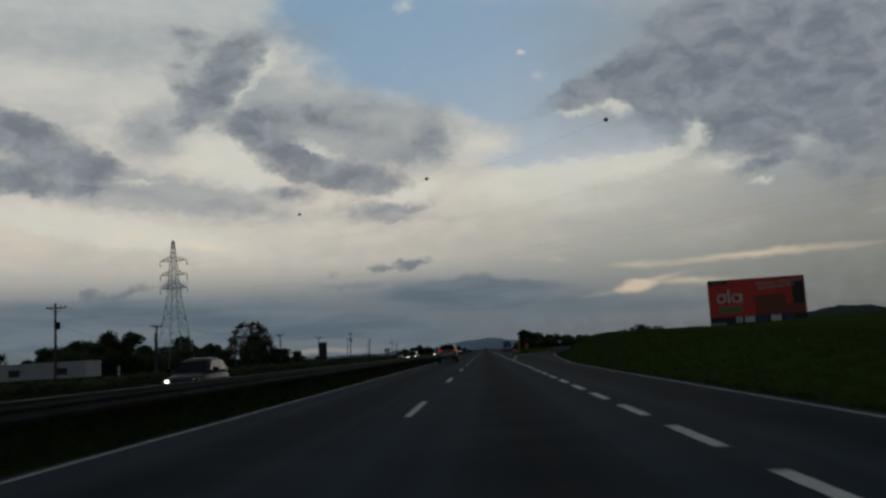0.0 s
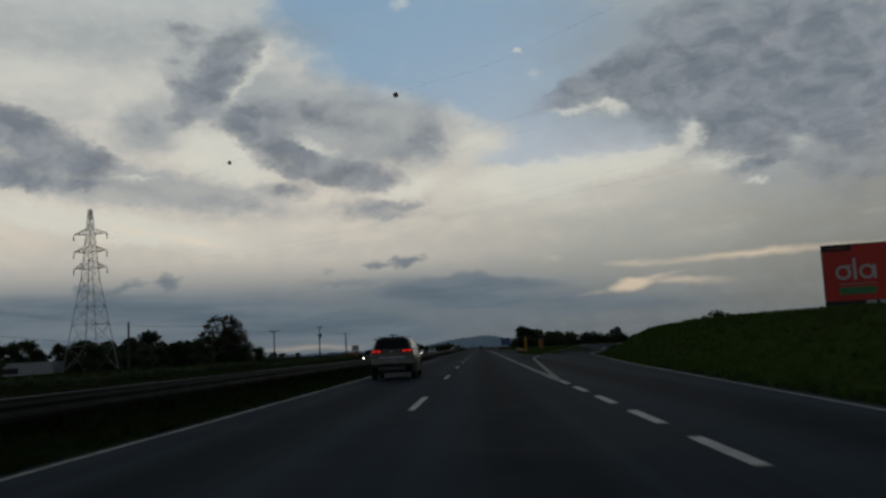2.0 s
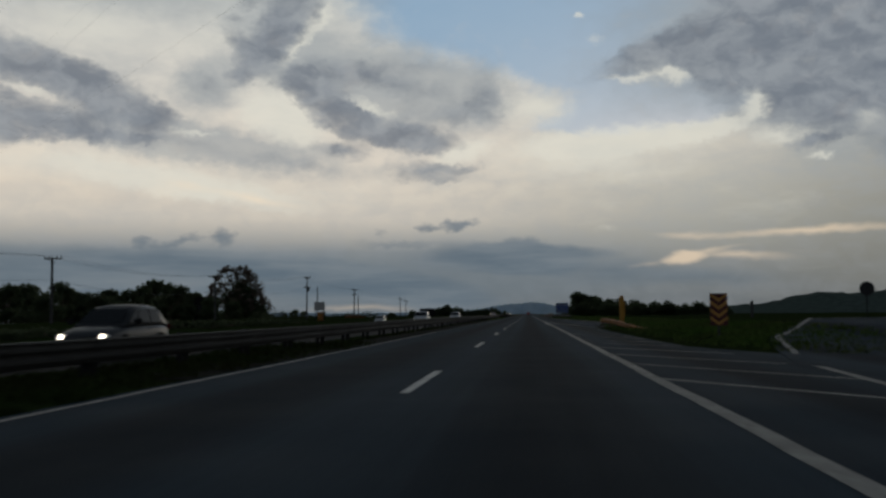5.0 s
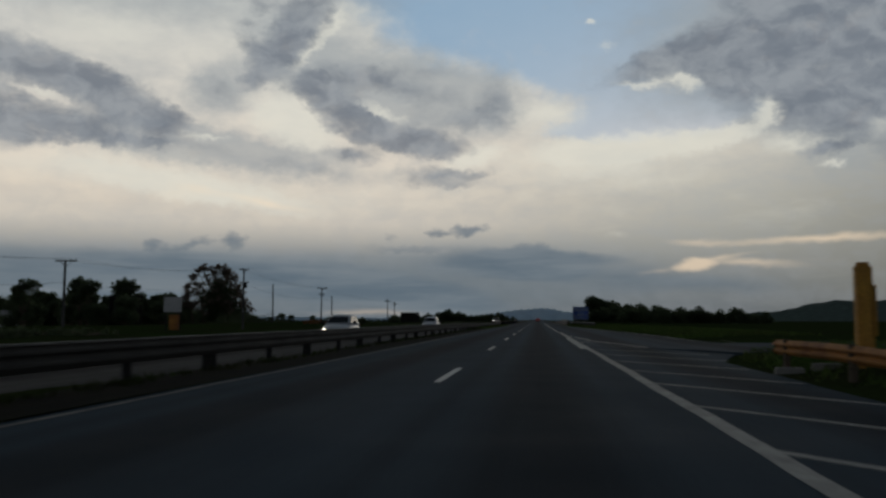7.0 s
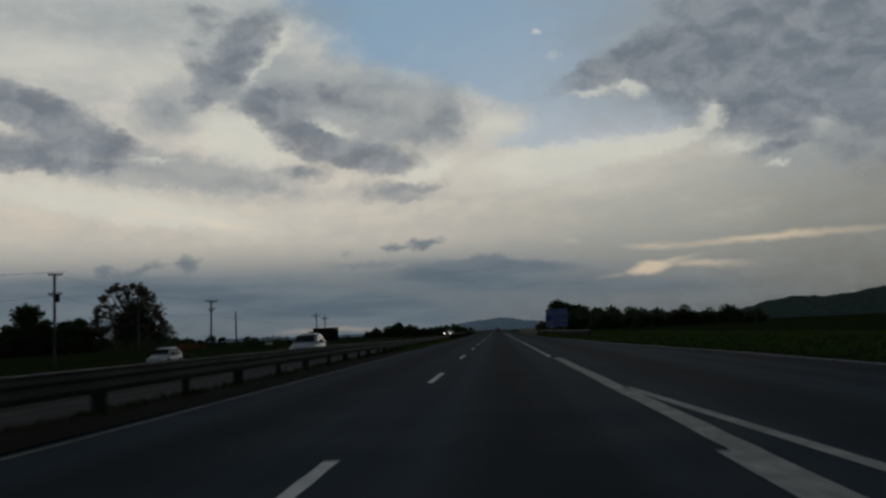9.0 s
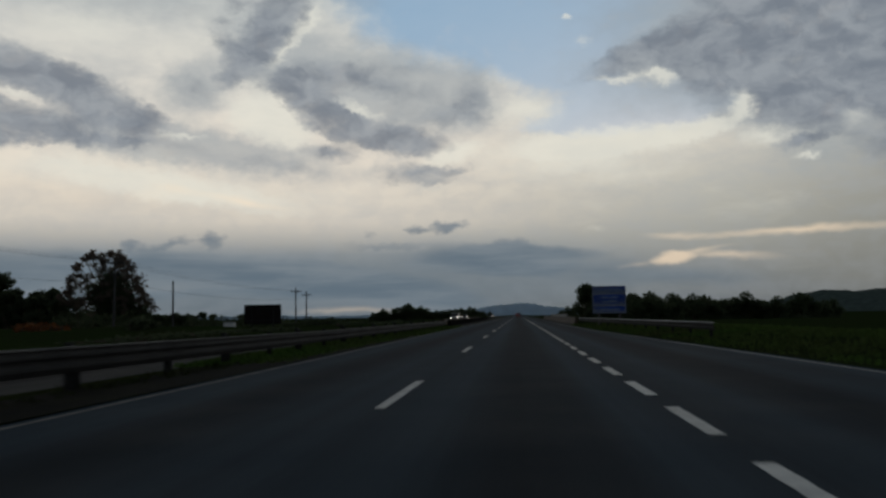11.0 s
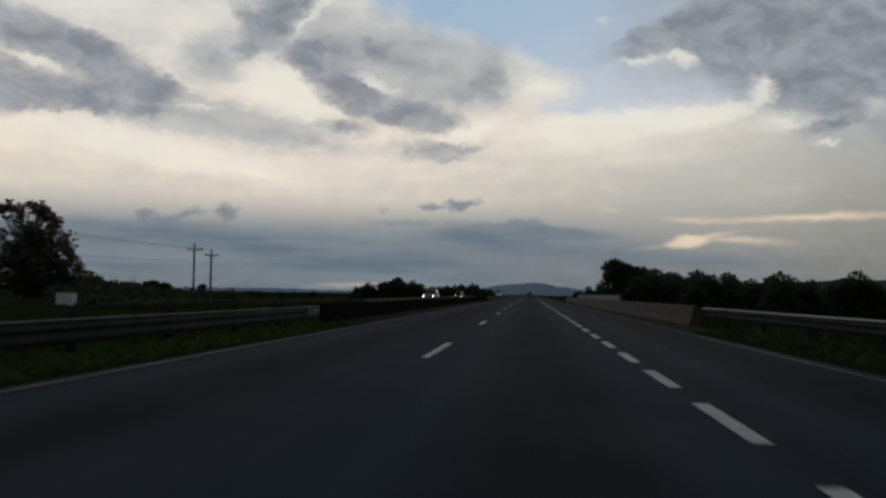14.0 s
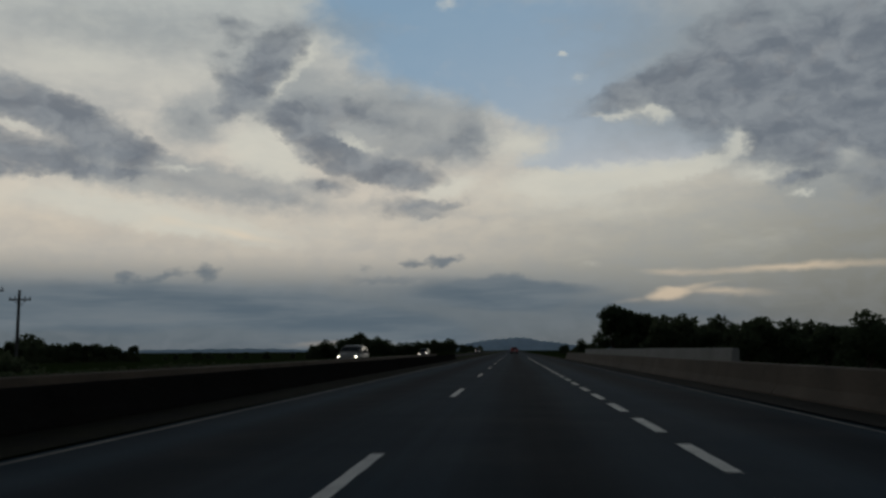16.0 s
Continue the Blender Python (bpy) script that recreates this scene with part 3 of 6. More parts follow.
def part(name, bm, mat, parent=None, label="", smooth=False):
    """Links a bmesh as one mesh object, under a thing or a part where a parent is given."""
    me = mesh_from(name, bm, smooth)
    me.materials.append(mat)
    ob = new(name, me)
    ob.parent = parent
    return tagged(ob, label=label)


def sheet(name, verts, faces, mat, parent=None, label="", smooth=False):
    """A larger mesh straight from computed vertices and faces."""
    me = bpy.data.meshes.new(name)
    me.from_pydata(verts, [], faces)
    me.materials.append(mat)
    if smooth:
        for p in me.polygons:
            p.use_smooth = True
    ob = new(name, me)
    ob.parent = parent
    return tagged(ob, label=label)


def share(name, me, parent, m):
    """One more object on the mesh of an alike piece."""
    ob = new(name, me)
    ob.parent = parent
    ob.matrix_basis = m
    return ob


def thing(name, m, label, category, group="", kind=""):
    ob = new(name)
    ob.matrix_basis = m
    return tagged(ob, label, category, group, kind)


def box(bm, c, s, turn=0.0, bevel=0.0, tilt=0.0):
    geo = bmesh.ops.create_cube(bm, size=1.0)
    vs = geo["verts"]
    bmesh.ops.transform(bm, verts=vs, matrix=Matrix.Translation(c) @ Euler((radians(tilt), 0, radians(turn))).to_matrix().to_4x4() @ Matrix.Diagonal((*s, 1)))
    if bevel:
        es = list({e for v in vs for e in v.link_edges})
        bmesh.ops.bevel(bm, geom=es, offset=bevel, segments=2, affect="EDGES")
    return bm


def tube(bm, a, b, ra, rb=None, n=10, caps=True):
    """A round, tapering bar from a to b."""
    a, b = Vector(a), Vector(b)
    rb = ra if rb is None else rb
    way = (b - a).normalized()
    side = way.orthogonal().normalized()
    up = way.cross(side)
    rings = []
    for p, r in ((a, ra), (b, rb)):
        rings.append([bm.verts.new(p + r * (math.cos(2 * math.pi * k / n) * side + math.sin(2 * math.pi * k / n) * up)) for k in range(n)])
    for k in range(n):
        bm.faces.new((rings[0][k], rings[0][(k + 1) % n], rings[1][(k + 1) % n], rings[1][k]))
    if caps:
        bm.faces.new(rings[0][::-1])
        bm.faces.new(rings[1])
    return bm


def pipe(bm, points, radii, n=6):
    """A bent, tapering tube through the points."""
    rings = []
    for i, p in enumerate(points):
        p = Vector(p)
        way = (Vector(points[min(i + 1, len(points) - 1)]) - Vector(points[max(i - 1, 0)])).normalized()
        side = Vector((way.z, way.x * 0.2, -way.x)).cross(way)
        side = (side if side.length > 1e-4 else way.orthogonal()).normalized()
        up = way.cross(side)
        rings.append([bm.verts.new(p + radii[i] * (math.cos(2 * math.pi * k / n) * side + math.sin(2 * math.pi * k / n) * up)) for k in range(n)])
    for ra, rb in zip(rings, rings[1:]):
        for k in range(n):
            bm.faces.new((ra[k], ra[(k + 1) % n], rb[(k + 1) % n], rb[k]))
    bm.faces.new(rings[0][::-1])
    bm.faces.new(rings[-1])
    return bm


def panel(bm, corners, thick):
    """A flat panel of any outline with a thickness along its normal."""
    vs = [bm.verts.new(c) for c in corners]
    f = bm.faces.new(vs)
    f.normal_update()
    nrm = f.normal.copy()
    back = [bm.verts.new(v.co - nrm * thick) for v in vs]
    bm.faces.new(back[::-1])
    for k in range(len(vs)):
        j = (k + 1) % len(vs)
        bm.faces.new((vs[j], vs[k], back[k], back[j]))
    return bm


def sweep(bm, profile, path, closed=True):
    """Sweeps a profile (sideways, up) along a path on the plan."""
    rings = []
    for i, p in enumerate(path):
        p = Vector(p)
        way = (Vector(path[min(i + 1, len(path) - 1)]) - Vector(path[max(i - 1, 0)]))
        way.z = 0
        way.normalize()
        right = Vector((way.y, -way.x, 0))
        rings.append([bm.verts.new(p + right * s + Vector((0, 0, u))) for s, u in profile])
    n = len(profile)
    for ra, rb in zip(rings, rings[1:]):
        for k in range(n if closed else n - 1):
            bm.faces.new((ra[k], ra[(k + 1) % n], rb[(k + 1) % n], rb[k]))
    if closed:
        bm.faces.new(rings[0][::-1])
        bm.faces.new(rings[-1])
    return bm


def line_x(pts):
    ys, xs = [p[1] for p in pts], [p[0] for p in pts]
    return lambda y: np.interp(y, ys, xs)


def ease(v):
    v = np.clip(v, 0, 1)
    return v * v * (3 - 2 * v)


# ---- the plan: x to the right of the lane's middle, y along the road ----
# outer white line of the exit lane, and the inner one that splits off
exit_outer = line_x([(4.3, -60), (4.35, 40), (4.5, 54), (5.6, 75), (6.4, 90), (7.2, 101), (9.3, 128), (13, 146), (20, 157), (35, 167), (60, 172)])
exit_inner = line_x([(1.86, 76), (2.2, 85), (2.6, 94), (3.6, 118), (5.3, 136), (7.6, 147), (12, 158), (20, 167), (36, 177), (60, 182)])
entry_outer = line_x([(60, 186), (22, 189), (14, 193), (10.5, 198), (9.0, 203), (8.2, 208), (7.8, 214), (7.8, 228), (7.4, 240), (6.8, 250), (6.2, 262), (5.4, 285), (4.7, 305), (4.45, 330), (4.45, 1500)])
entry_inner = line_x([(60, 178), (22, 181), (12, 185), (7.5, 189), (4.3, 197), (2.65, 209), (1.9, 222)])
# right edge of the paved sheet that the main road, gores and merging lane share
paved = line_x([(4.55, -60), (4.6, 40), (4.75, 54), (5.85, 75), (6.65, 90), (7.45, 101), (9.55, 128), (7.0, 137), (4.6, 146), (4.4, 168), (4.7, 186),
                (6.0, 191), (7.6, 196), (8.4, 202), (8.1, 210), (8.1, 228), (7.7, 240), (7.1, 250), (6.5, 262), (5.7, 285), (5.0, 305), (4.75, 330), (4.75, 3000)])
LEFT = -5.64
# the paved edge of the opposite carriageway comes close behind the rail for a stretch
opp_edge = line_x([(-9.7, 130), (-7.9, 180), (-7.9, 255), (-9.0, 285), (-9.7, 330)])


def lift(x, y):
    """Height of the open ground."""
    x, y = np.asarray(x, float), np.asarray(y, float)
    # grass bank with the billboard, right of the exit lane
    d = x - exit_outer(y) - 0.6
    bank = (2.0 * ease(d / 5.2) + 0.9 * ease((x - 22) / 30)) * ease((y + 20) / 130) * (1 - ease((y - 150) / 40))
    bank *= 1 - 0.25 * ease((x - 60) / 60)
    # island between the two ramps
    isl = (0.22 * (1 - ease((y - 196) / 8)) + 0.42 * ease((x - 8.5) / 4) * (1 - ease((y - 178) / 9))) * ease((x - paved(y) - 0.3) / 2.5) * ease((y - 140) / 12) * (1 - ease((x - 45) / 20))
    verge = 0.22 * ease((x - paved(y) - 0.4) / 4.0) * ease((y - 196) / 30)
    verge = verge - 2.2 * ease((x - 9) / 14) * ease((y - 342) / 50)
    side = 0.03 * ease((x - paved(y)) / 1.5)
    left = 0.35 * ease((-19.0 - x) / 8) - 3.8 * ease((-45 - x) / 140)
    # the fields drop away where the road rises to the bridge
    left = left - 1.5 * ease((-22 - x) / 10) * ease((x + 120) / 40) * ease((y - 330) / 40)
    # a sunken side road and its verge
    left = left - 0.95 * ease((-21.5 - x) / 3.5) * ease((y - 232) / 20) * (1 - ease((y - 296) / 24)) * (1 - ease((-45 - x) / 20))
    rough = 0.10 * np.sin(x * 0.31 + 1.3) * np.sin(y * 0.23) + 0.05 * np.sin(x * 0.9 + y * 0.7)
    far = ease((np.abs(x) - 8) / 12)
    z = np.where(x > 0, np.where(y > 300, verge, np.maximum(np.maximum(bank, isl), verge)) + side, left) + rough * far * ease((np.abs(x - 1) - 12) / 10)
    return z


def ground_z(x, y):
    z = lift(x, y)
    x, y = np.asarray(x, float), np.asarray(y, float)
    cut = np.maximum(LEFT + 0.0 - x, x - paved(y))          # outside is positive
    z = np.where(cut < 0, -0.18 + 0.19 * ease((cut + 0.45) / 0.45), z + 0.01)
    opp = np.maximum(-17.4 - x, x - opp_edge(y))
    z = np.where((x < -6) & (opp < 0.5), np.minimum(z, -0.30 + 0.24 * ease((opp + 0.45) / 0.5)), z)
    med = (x < LEFT) & (x > opp_edge(y))
    z = np.where(med, -0.04 * ease((LEFT - x) / 1.5) + 0.012, z)
    return z


def spaced(stops):
    out = [stops[0][0]]
    for a, step in zip(stops, stops[1:]):
        v = a[0]
        while v < step[0] - 1e-6:
            v = min(v + a[1], step[0])
            out.append(v)
    return np.array(out)


gx = spaced([(-4500, 900), (-900, 120), (-180, 20), (-60, 4), (-24, 0.5), (16, 1.0), (60, 4), (120, 30), (600, 200), (4500, 1)])
gy = spaced([(-400, 60), (-40, 4), (0, 2), (420, 4), (520, 20), (1000, 120), (4800, 1)])
XX, YY = np.meshgrid(gx, gy)
ZZ = ground_z(XX, YY)
nx, ny = len(gx), len(gy)
gv = np.stack([XX.ravel(), YY.ravel(), ZZ.ravel()], 1)
gf = [(j * nx + i, j * nx + i + 1, (j + 1) * nx + i + 1, (j + 1) * nx + i) for j in range(ny - 1) for i in range(nx - 1)]
tagged(sheet("ground", gv.tolist(), gf, soil_grass, smooth=True), "dark green rough grass verge and fields beside a highway", "ground", kind="structure")

# a brighter grass sheet over the bank paints in the sky light it catches
bank_cells = []
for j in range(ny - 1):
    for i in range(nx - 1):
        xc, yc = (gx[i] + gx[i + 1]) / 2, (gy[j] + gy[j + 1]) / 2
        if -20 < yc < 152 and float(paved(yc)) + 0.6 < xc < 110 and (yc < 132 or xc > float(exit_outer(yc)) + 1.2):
            bank_cells.append((j * nx + i, j * nx + i + 1, (j + 1) * nx + i + 1, (j + 1) * nx + i))
used = sorted({v for c in bank_cells for v in c})
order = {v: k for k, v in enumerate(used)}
tagged(sheet("grass_bank", [(gv[v][0], gv[v][1], gv[v][2] + 0.02) for v in used], [tuple(order[v] for v in c) for c in bank_cells], lit_bank, smooth=True), "green grass slope beside the exit lane, brightened as if lit", "ground", kind="structure")

# ---- paved sheets ----
def strip(name, left, right, ys, z, mat, label, category, cols=2):
    vs, fs = [], []
    for y in ys:
        a, b = float(left(y)), float(right(y))
        for k in range(cols):
            x = a + (b - a) * k / (cols - 1)
            vs.append((x, y, z(x, y)))
    for j in range(len(ys) - 1):
        for k in range(cols - 1):
            fs.append((j * cols + k, j * cols + k + 1, (j + 1) * cols + k + 1, (j + 1) * cols + k))
    return tagged(sheet(name, vs, fs, mat), label, category, kind="structure")


long_y = list(np.arange(-40, 420, 2.0)) + [440, 480, 560, 700, 1000, 1600, 2600]
road = strip("road", lambda y: LEFT, paved, long_y, lambda x, y: 0.0, asphalt, "dark worn asphalt carriageway with white lane markings", "road")
bridge_y = list(np.arange(334, 460, 4.0)) + [480, 520, 560]
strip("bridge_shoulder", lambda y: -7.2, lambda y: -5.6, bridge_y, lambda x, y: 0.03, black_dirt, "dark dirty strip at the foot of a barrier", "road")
strip("bridge_shoulder", lambda y: 4.6, lambda y: 5.9, bridge_y, lambda x, y: 0.035, gutter_dirt, "dark dirty strip at the foot of a parapet", "road")
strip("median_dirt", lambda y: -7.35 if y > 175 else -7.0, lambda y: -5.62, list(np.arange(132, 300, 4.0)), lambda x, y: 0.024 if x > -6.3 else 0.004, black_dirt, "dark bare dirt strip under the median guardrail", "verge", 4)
road_opposite = strip("road_opposite", lambda y: -17.4, opp_edge, long_y, lambda x, y: -0.10, asphalt_brown, "dark asphalt carriageway for oncoming traffic behind the median", "road")


def ribbon(name, side_a, side_b, label):
    vs, fs = [], []
    for j, ((xa, ya), (xb, yb)) in enumerate(zip(side_a, side_b)):
        for f, down in ((0, 0.3), (0, 0), (0.5, 0), (1, 0), (1, 0.3)):
            x, y = xa + (xb - xa) * f, ya + (yb - ya) * f
            vs.append((x, y, 0.003 + float(ease(j / 9.0)) * (float(lift(x, y)) + 0.055) - down))
    for j in range(len(side_a) - 1):
        for k in range(4):
            fs.append((j * 5 + k, j * 5 + k + 1, j * 5 + k + 6, j * 5 + k + 5))
    return tagged(sheet(name, vs, fs, asphalt), label, "ramp", kind="structure")


ey = np.linspace(0, 1, 30)
ribbon("exit_ramp", [(float(exit_outer(y)) + 0.5, y) for y in 126 + ey * 46], [(float(exit_inner(y)) - 0.3, y) for y in 134 + ey * 48], "asphalt exit ramp curving away through grass")
ribbon("entry_ramp", [(float(entry_inner(y)) - 0.3, y) for y in 198.2 - ey * 17], [(float(entry_outer(y)) + 0.4, y) for y in 207.0 - ey * 17], "asphalt ramp joining the highway")

# ---- white markings ----
def ground_line(name, xs, ys, width, parent=None, z=0.006, label="", mat=None):
    vs, fs = [], []
    for x, y in zip(xs, ys):
        zz = z if x <= paved(y) + 0.2 else max(0.012, float(lift(x, y)) + 0.083)
        vs += [(x - width / 2, y, zz), (x + width / 2, y, zz)]
    for j in range(len(ys) - 1):
        fs.append((2 * j, 2 * j + 1, 2 * j + 3, 2 * j + 2))
    return sheet(name, vs, fs, mat or paint, parent, label)


def wobble(ys, x):
    return [x + 0.012 * math.sin(y * 0.7) + 0.008 * math.sin(y * 2.3) for y in ys]


ly = list(np.arange(-40, 430, 1.0)) + [450, 500, 600, 900, 1500]
early, late = [y for y in ly if y <= 168], [y for y in ly if y >= 168]
ground_line("edge_line", wobble(early, -5.42), early, 0.12, road, label="worn white edge line", mat=paint_worn)
ground_line("edge_line", wobble(late, -5.42), late, 0.10, road, label="thin dirty white edge line", mat=paint_dirty)
for y_from, y_to, broad, mid in ((76.0, 196.5, 0.20, 1.81), (196.0, 214.5, 0.38, 1.70), (214.0, 238.5, 0.27, 1.77)):
    ry = list(np.arange(y_from, y_to, 1.0))
    ground_line("gore_line", wobble(ry, mid), ry, broad, road, label="broad rubbed white solid line", mat=paint_worn)
oy = list(np.arange(-40, 172, 1.0))
ground_line("edge_line", exit_outer(oy).tolist(), oy, 0.11, road, label="thin white edge line", mat=paint_worn)
iy = list(np.arange(77.0, 182, 1.0))
ground_line("gore_line", exit_inner(iy).tolist(), iy, 0.17, road, label="rubbed white line splitting off to the exit", mat=paint_worn)
ny2 = list(np.arange(187.0, 223, 1.0))
ground_line("gore_line", entry_inner(ny2).tolist(), ny2, 0.17, road, label="rubbed white line of the joining ramp", mat=paint_worn)
my = np.arange(204.0, 420, 2.0)
for stretch, mat in ((my[my <= 286], paint_worn), (my[my >= 282], paint_dirty)):
    ground_line("edge_line", entry_outer(stretch).tolist(), stretch, 0.10 if mat == paint_worn else 0.085, road, label="thin worn white edge line", mat=mat)
for xo, oy2 in ((-10.3, list(np.arange(-40, 130, 2.0))), (-16.9, ly)):
    ground_line("edge_line", [xo] * len(oy2), oy2, 0.13, road_opposite, z=-0.095, label="worn white edge line", mat=paint_worn)


def dash_mesh(name, length, width):
    """A painted dash with slightly ragged ends."""
    rnd = random.Random(7)
    bm = bmesh.new()
    n = 8
    rows = []
    for k in range(n + 1):
        y = length * k / n + (rnd.uniform(-0.04, 0.04) if k in (0, n) else 0)
        w = width / 2 + rnd.uniform(-0.008, 0.008)
        rows.append([bm.verts.new((-w, y + rnd.uniform(-0.03, 0.03) * (k in (0, n)), 0)), bm.verts.new((0, y, 0)), bm.verts.new((w, y, 0))])
    for ra, rb in zip(rows, rows[1:]):
        for k in range(2):
            bm.faces.new((ra[k], ra[k + 1], rb[k + 1], rb[k]))
    me = mesh_from(name, bm)
    me.materials.append(paint)
    return me


lane_dash = dash_mesh("lane_dash", 4.4, 0.145)
short_dash = dash_mesh("short_dash", 2.35, 0.17)
for k in range(-3, 36):
    share("lane_dash", lane_dash, road, Matrix.Translation((-1.81, 18.00 + 15.985 * k, 0.005)))
    share("lane_dash", lane_dash, road_opposite, Matrix.Translation((-13.6, 10.0 + 16 * k, -0.095)))
for k in range(-18, 8):
    share("short_dash", short_dash, road, Matrix.Translation((1.86, 44.68 + 4.13 * k, 0.005)))
for k in range(-18, 40):
    share("short_dash", short_dash, road, Matrix.Translation((1.61, 310.0 + 3.9 * k, 0.005)))
# worn paint fills the narrow start of the painted island
fy = [77.2, 79.0, 81.0, 82.4]
fv = [(1.93, y, 0.0045) for y in fy] + [(float(exit_inner(y)) - 0.085, y, 0.0045) for y in fy]
sheet("gore_fill", fv, [(k, k + 4, k + 5, k + 1) for k in range(3)], paint_worn, road)
# slanted bars of the painted island between the ramps
bar_y = [132.3]
for gap in (4.2, 4.2, 4.5, 4.4, 3.7, 4.1, 4.3, 3.8, 4.5, 3.9, 4.0, 3.9, 4.4, 4.6, 4.7, 4.8, 4.8, 4.4):
    bar_y.append(bar_y[-1] + gap)
for y0 in bar_y:
    x1 = min(float(paved(y0 - 3)) - 0.15, 4.9) if y0 < 192 else float(entry_inner(y0 - 1.0)) - 0.1
    w = 0.22 if y0 < 203 else 0.45
    slope = 1.45 if y0 < 203 else 1.0
    x0 = 1.9
    vs = [(x0, y0, 0.005), (x0, y0 + w, 0.005), (x1, y0 + w - slope * (x1 - x0), 0.005), (x1, y0 - slope * (x1 - x0), 0.005)]
    if x1 > 2.2:
        sheet("slant_bar", vs, [(0, 3, 2, 1)], paint_worn, road)

# ---- distance ----
def ridge(name, y, x0, x1, height, seed, mat, label, depth=400, peaks=()):
    """A range of far hills: a wavy crest with a slope towards the road."""
    rnd = random.Random(seed)
    ph = [rnd.uniform(0, 6.28) for _ in range(6)]
    n = 90
    vs, fs = [], []
    for i in range(n + 1):
        f = i / n
        x = x0 + (x1 - x0) * f
        h = sum(math.sin(f * (3 + 4 * k) * 2 + ph[k]) / (1.6 + k) for k in range(6)) * 0.13 + 0.35
        for c, w, a in peaks:
            h += a * math.exp(-((f - c) / w) ** 2)
        h *= height * ease(f / 0.08) * ease((1 - f) / 0.08)
        for j, (dy, hh) in enumerate(((-depth, -6.0), (-depth * 0.55, h * 0.45), (0, h), (depth, -6.0))):
            vs.append((x, y + dy + 30 * math.sin(i * 0.9 + j), hh + (2.0 * math.sin(i * 2.3 + j) if j in (1, 2) else 0)))
    for i in range(n):
        for j in range(3):
            fs.append((i * 4 + j, (i + 1) * 4 + j, (i + 1) * 4 + j + 1, i * 4 + j + 1))
    return tagged(sheet(name, [tuple(float(c) for c in v) for v in vs], fs, mat, smooth=True), label, "hills", kind="structure")


ridge("hill_range_right", 2700, 420, 2600, 62, 3, hill_green, "hazy wooded hills on the horizon", peaks=((0.18, 0.05, 0.42), (0.31, 0.09, 0.72), (0.55, 0.12, 0.9)))
ridge("hill_range_ahead", 3600, -420, 420, 34, 8, far_haze, "hills far ahead, paled blue with painted haze", depth=300, peaks=((0.45, 0.16, 0.8), (0.62, 0.2, 0.4)))
ridge("hill_range_left", 4000, -3200, -300, 22, 5, far_haze, "faint blue hills along the horizon in painted haze", depth=300)

# ---- trees ----
def leaf_cloud(blobs, count, size, seed, stray=0.15):
    """Many small leaf clumps scattered through lumpy volumes."""
    rnd = random.Random(seed)
    vs, fs = [], []
    total = sum(b[3] ** 2 for b in blobs)
    for bx, by, bz, br, squash in blobs:
        for _ in range(int(count * br * br / total)):
            u, a = rnd.uniform(-1, 1), rnd.uniform(0, 6.283)
            r = br * (rnd.random() ** 0.45) * (1 + stray * rnd.random() ** 4)
            s = math.sqrt(1 - u * u)
            c = Vector((bx + r * s * math.cos(a), by + r * s * math.sin(a), bz + r * u * squash))
            q = size * rnd.uniform(0.5, 1.4)
            t1 = Vector((rnd.gauss(0, 1), rnd.gauss(0, 1), rnd.gauss(0, 0.7))).normalized()
            t2 = t1.cross(Vector((rnd.gauss(0, 1), rnd.gauss(0, 1), rnd.gauss(0, 1)))).normalized()
            n0 = len(vs)
            vs += [tuple(c - t1 * q), tuple(c + t2 * q * 0.5), tuple(c + t1 * q), tuple(c - t2 * q * 0.5 + t1 * 0.2 * q)]
            fs.append((n0, n0 + 1, n0 + 2, n0 + 3))
    return vs, fs


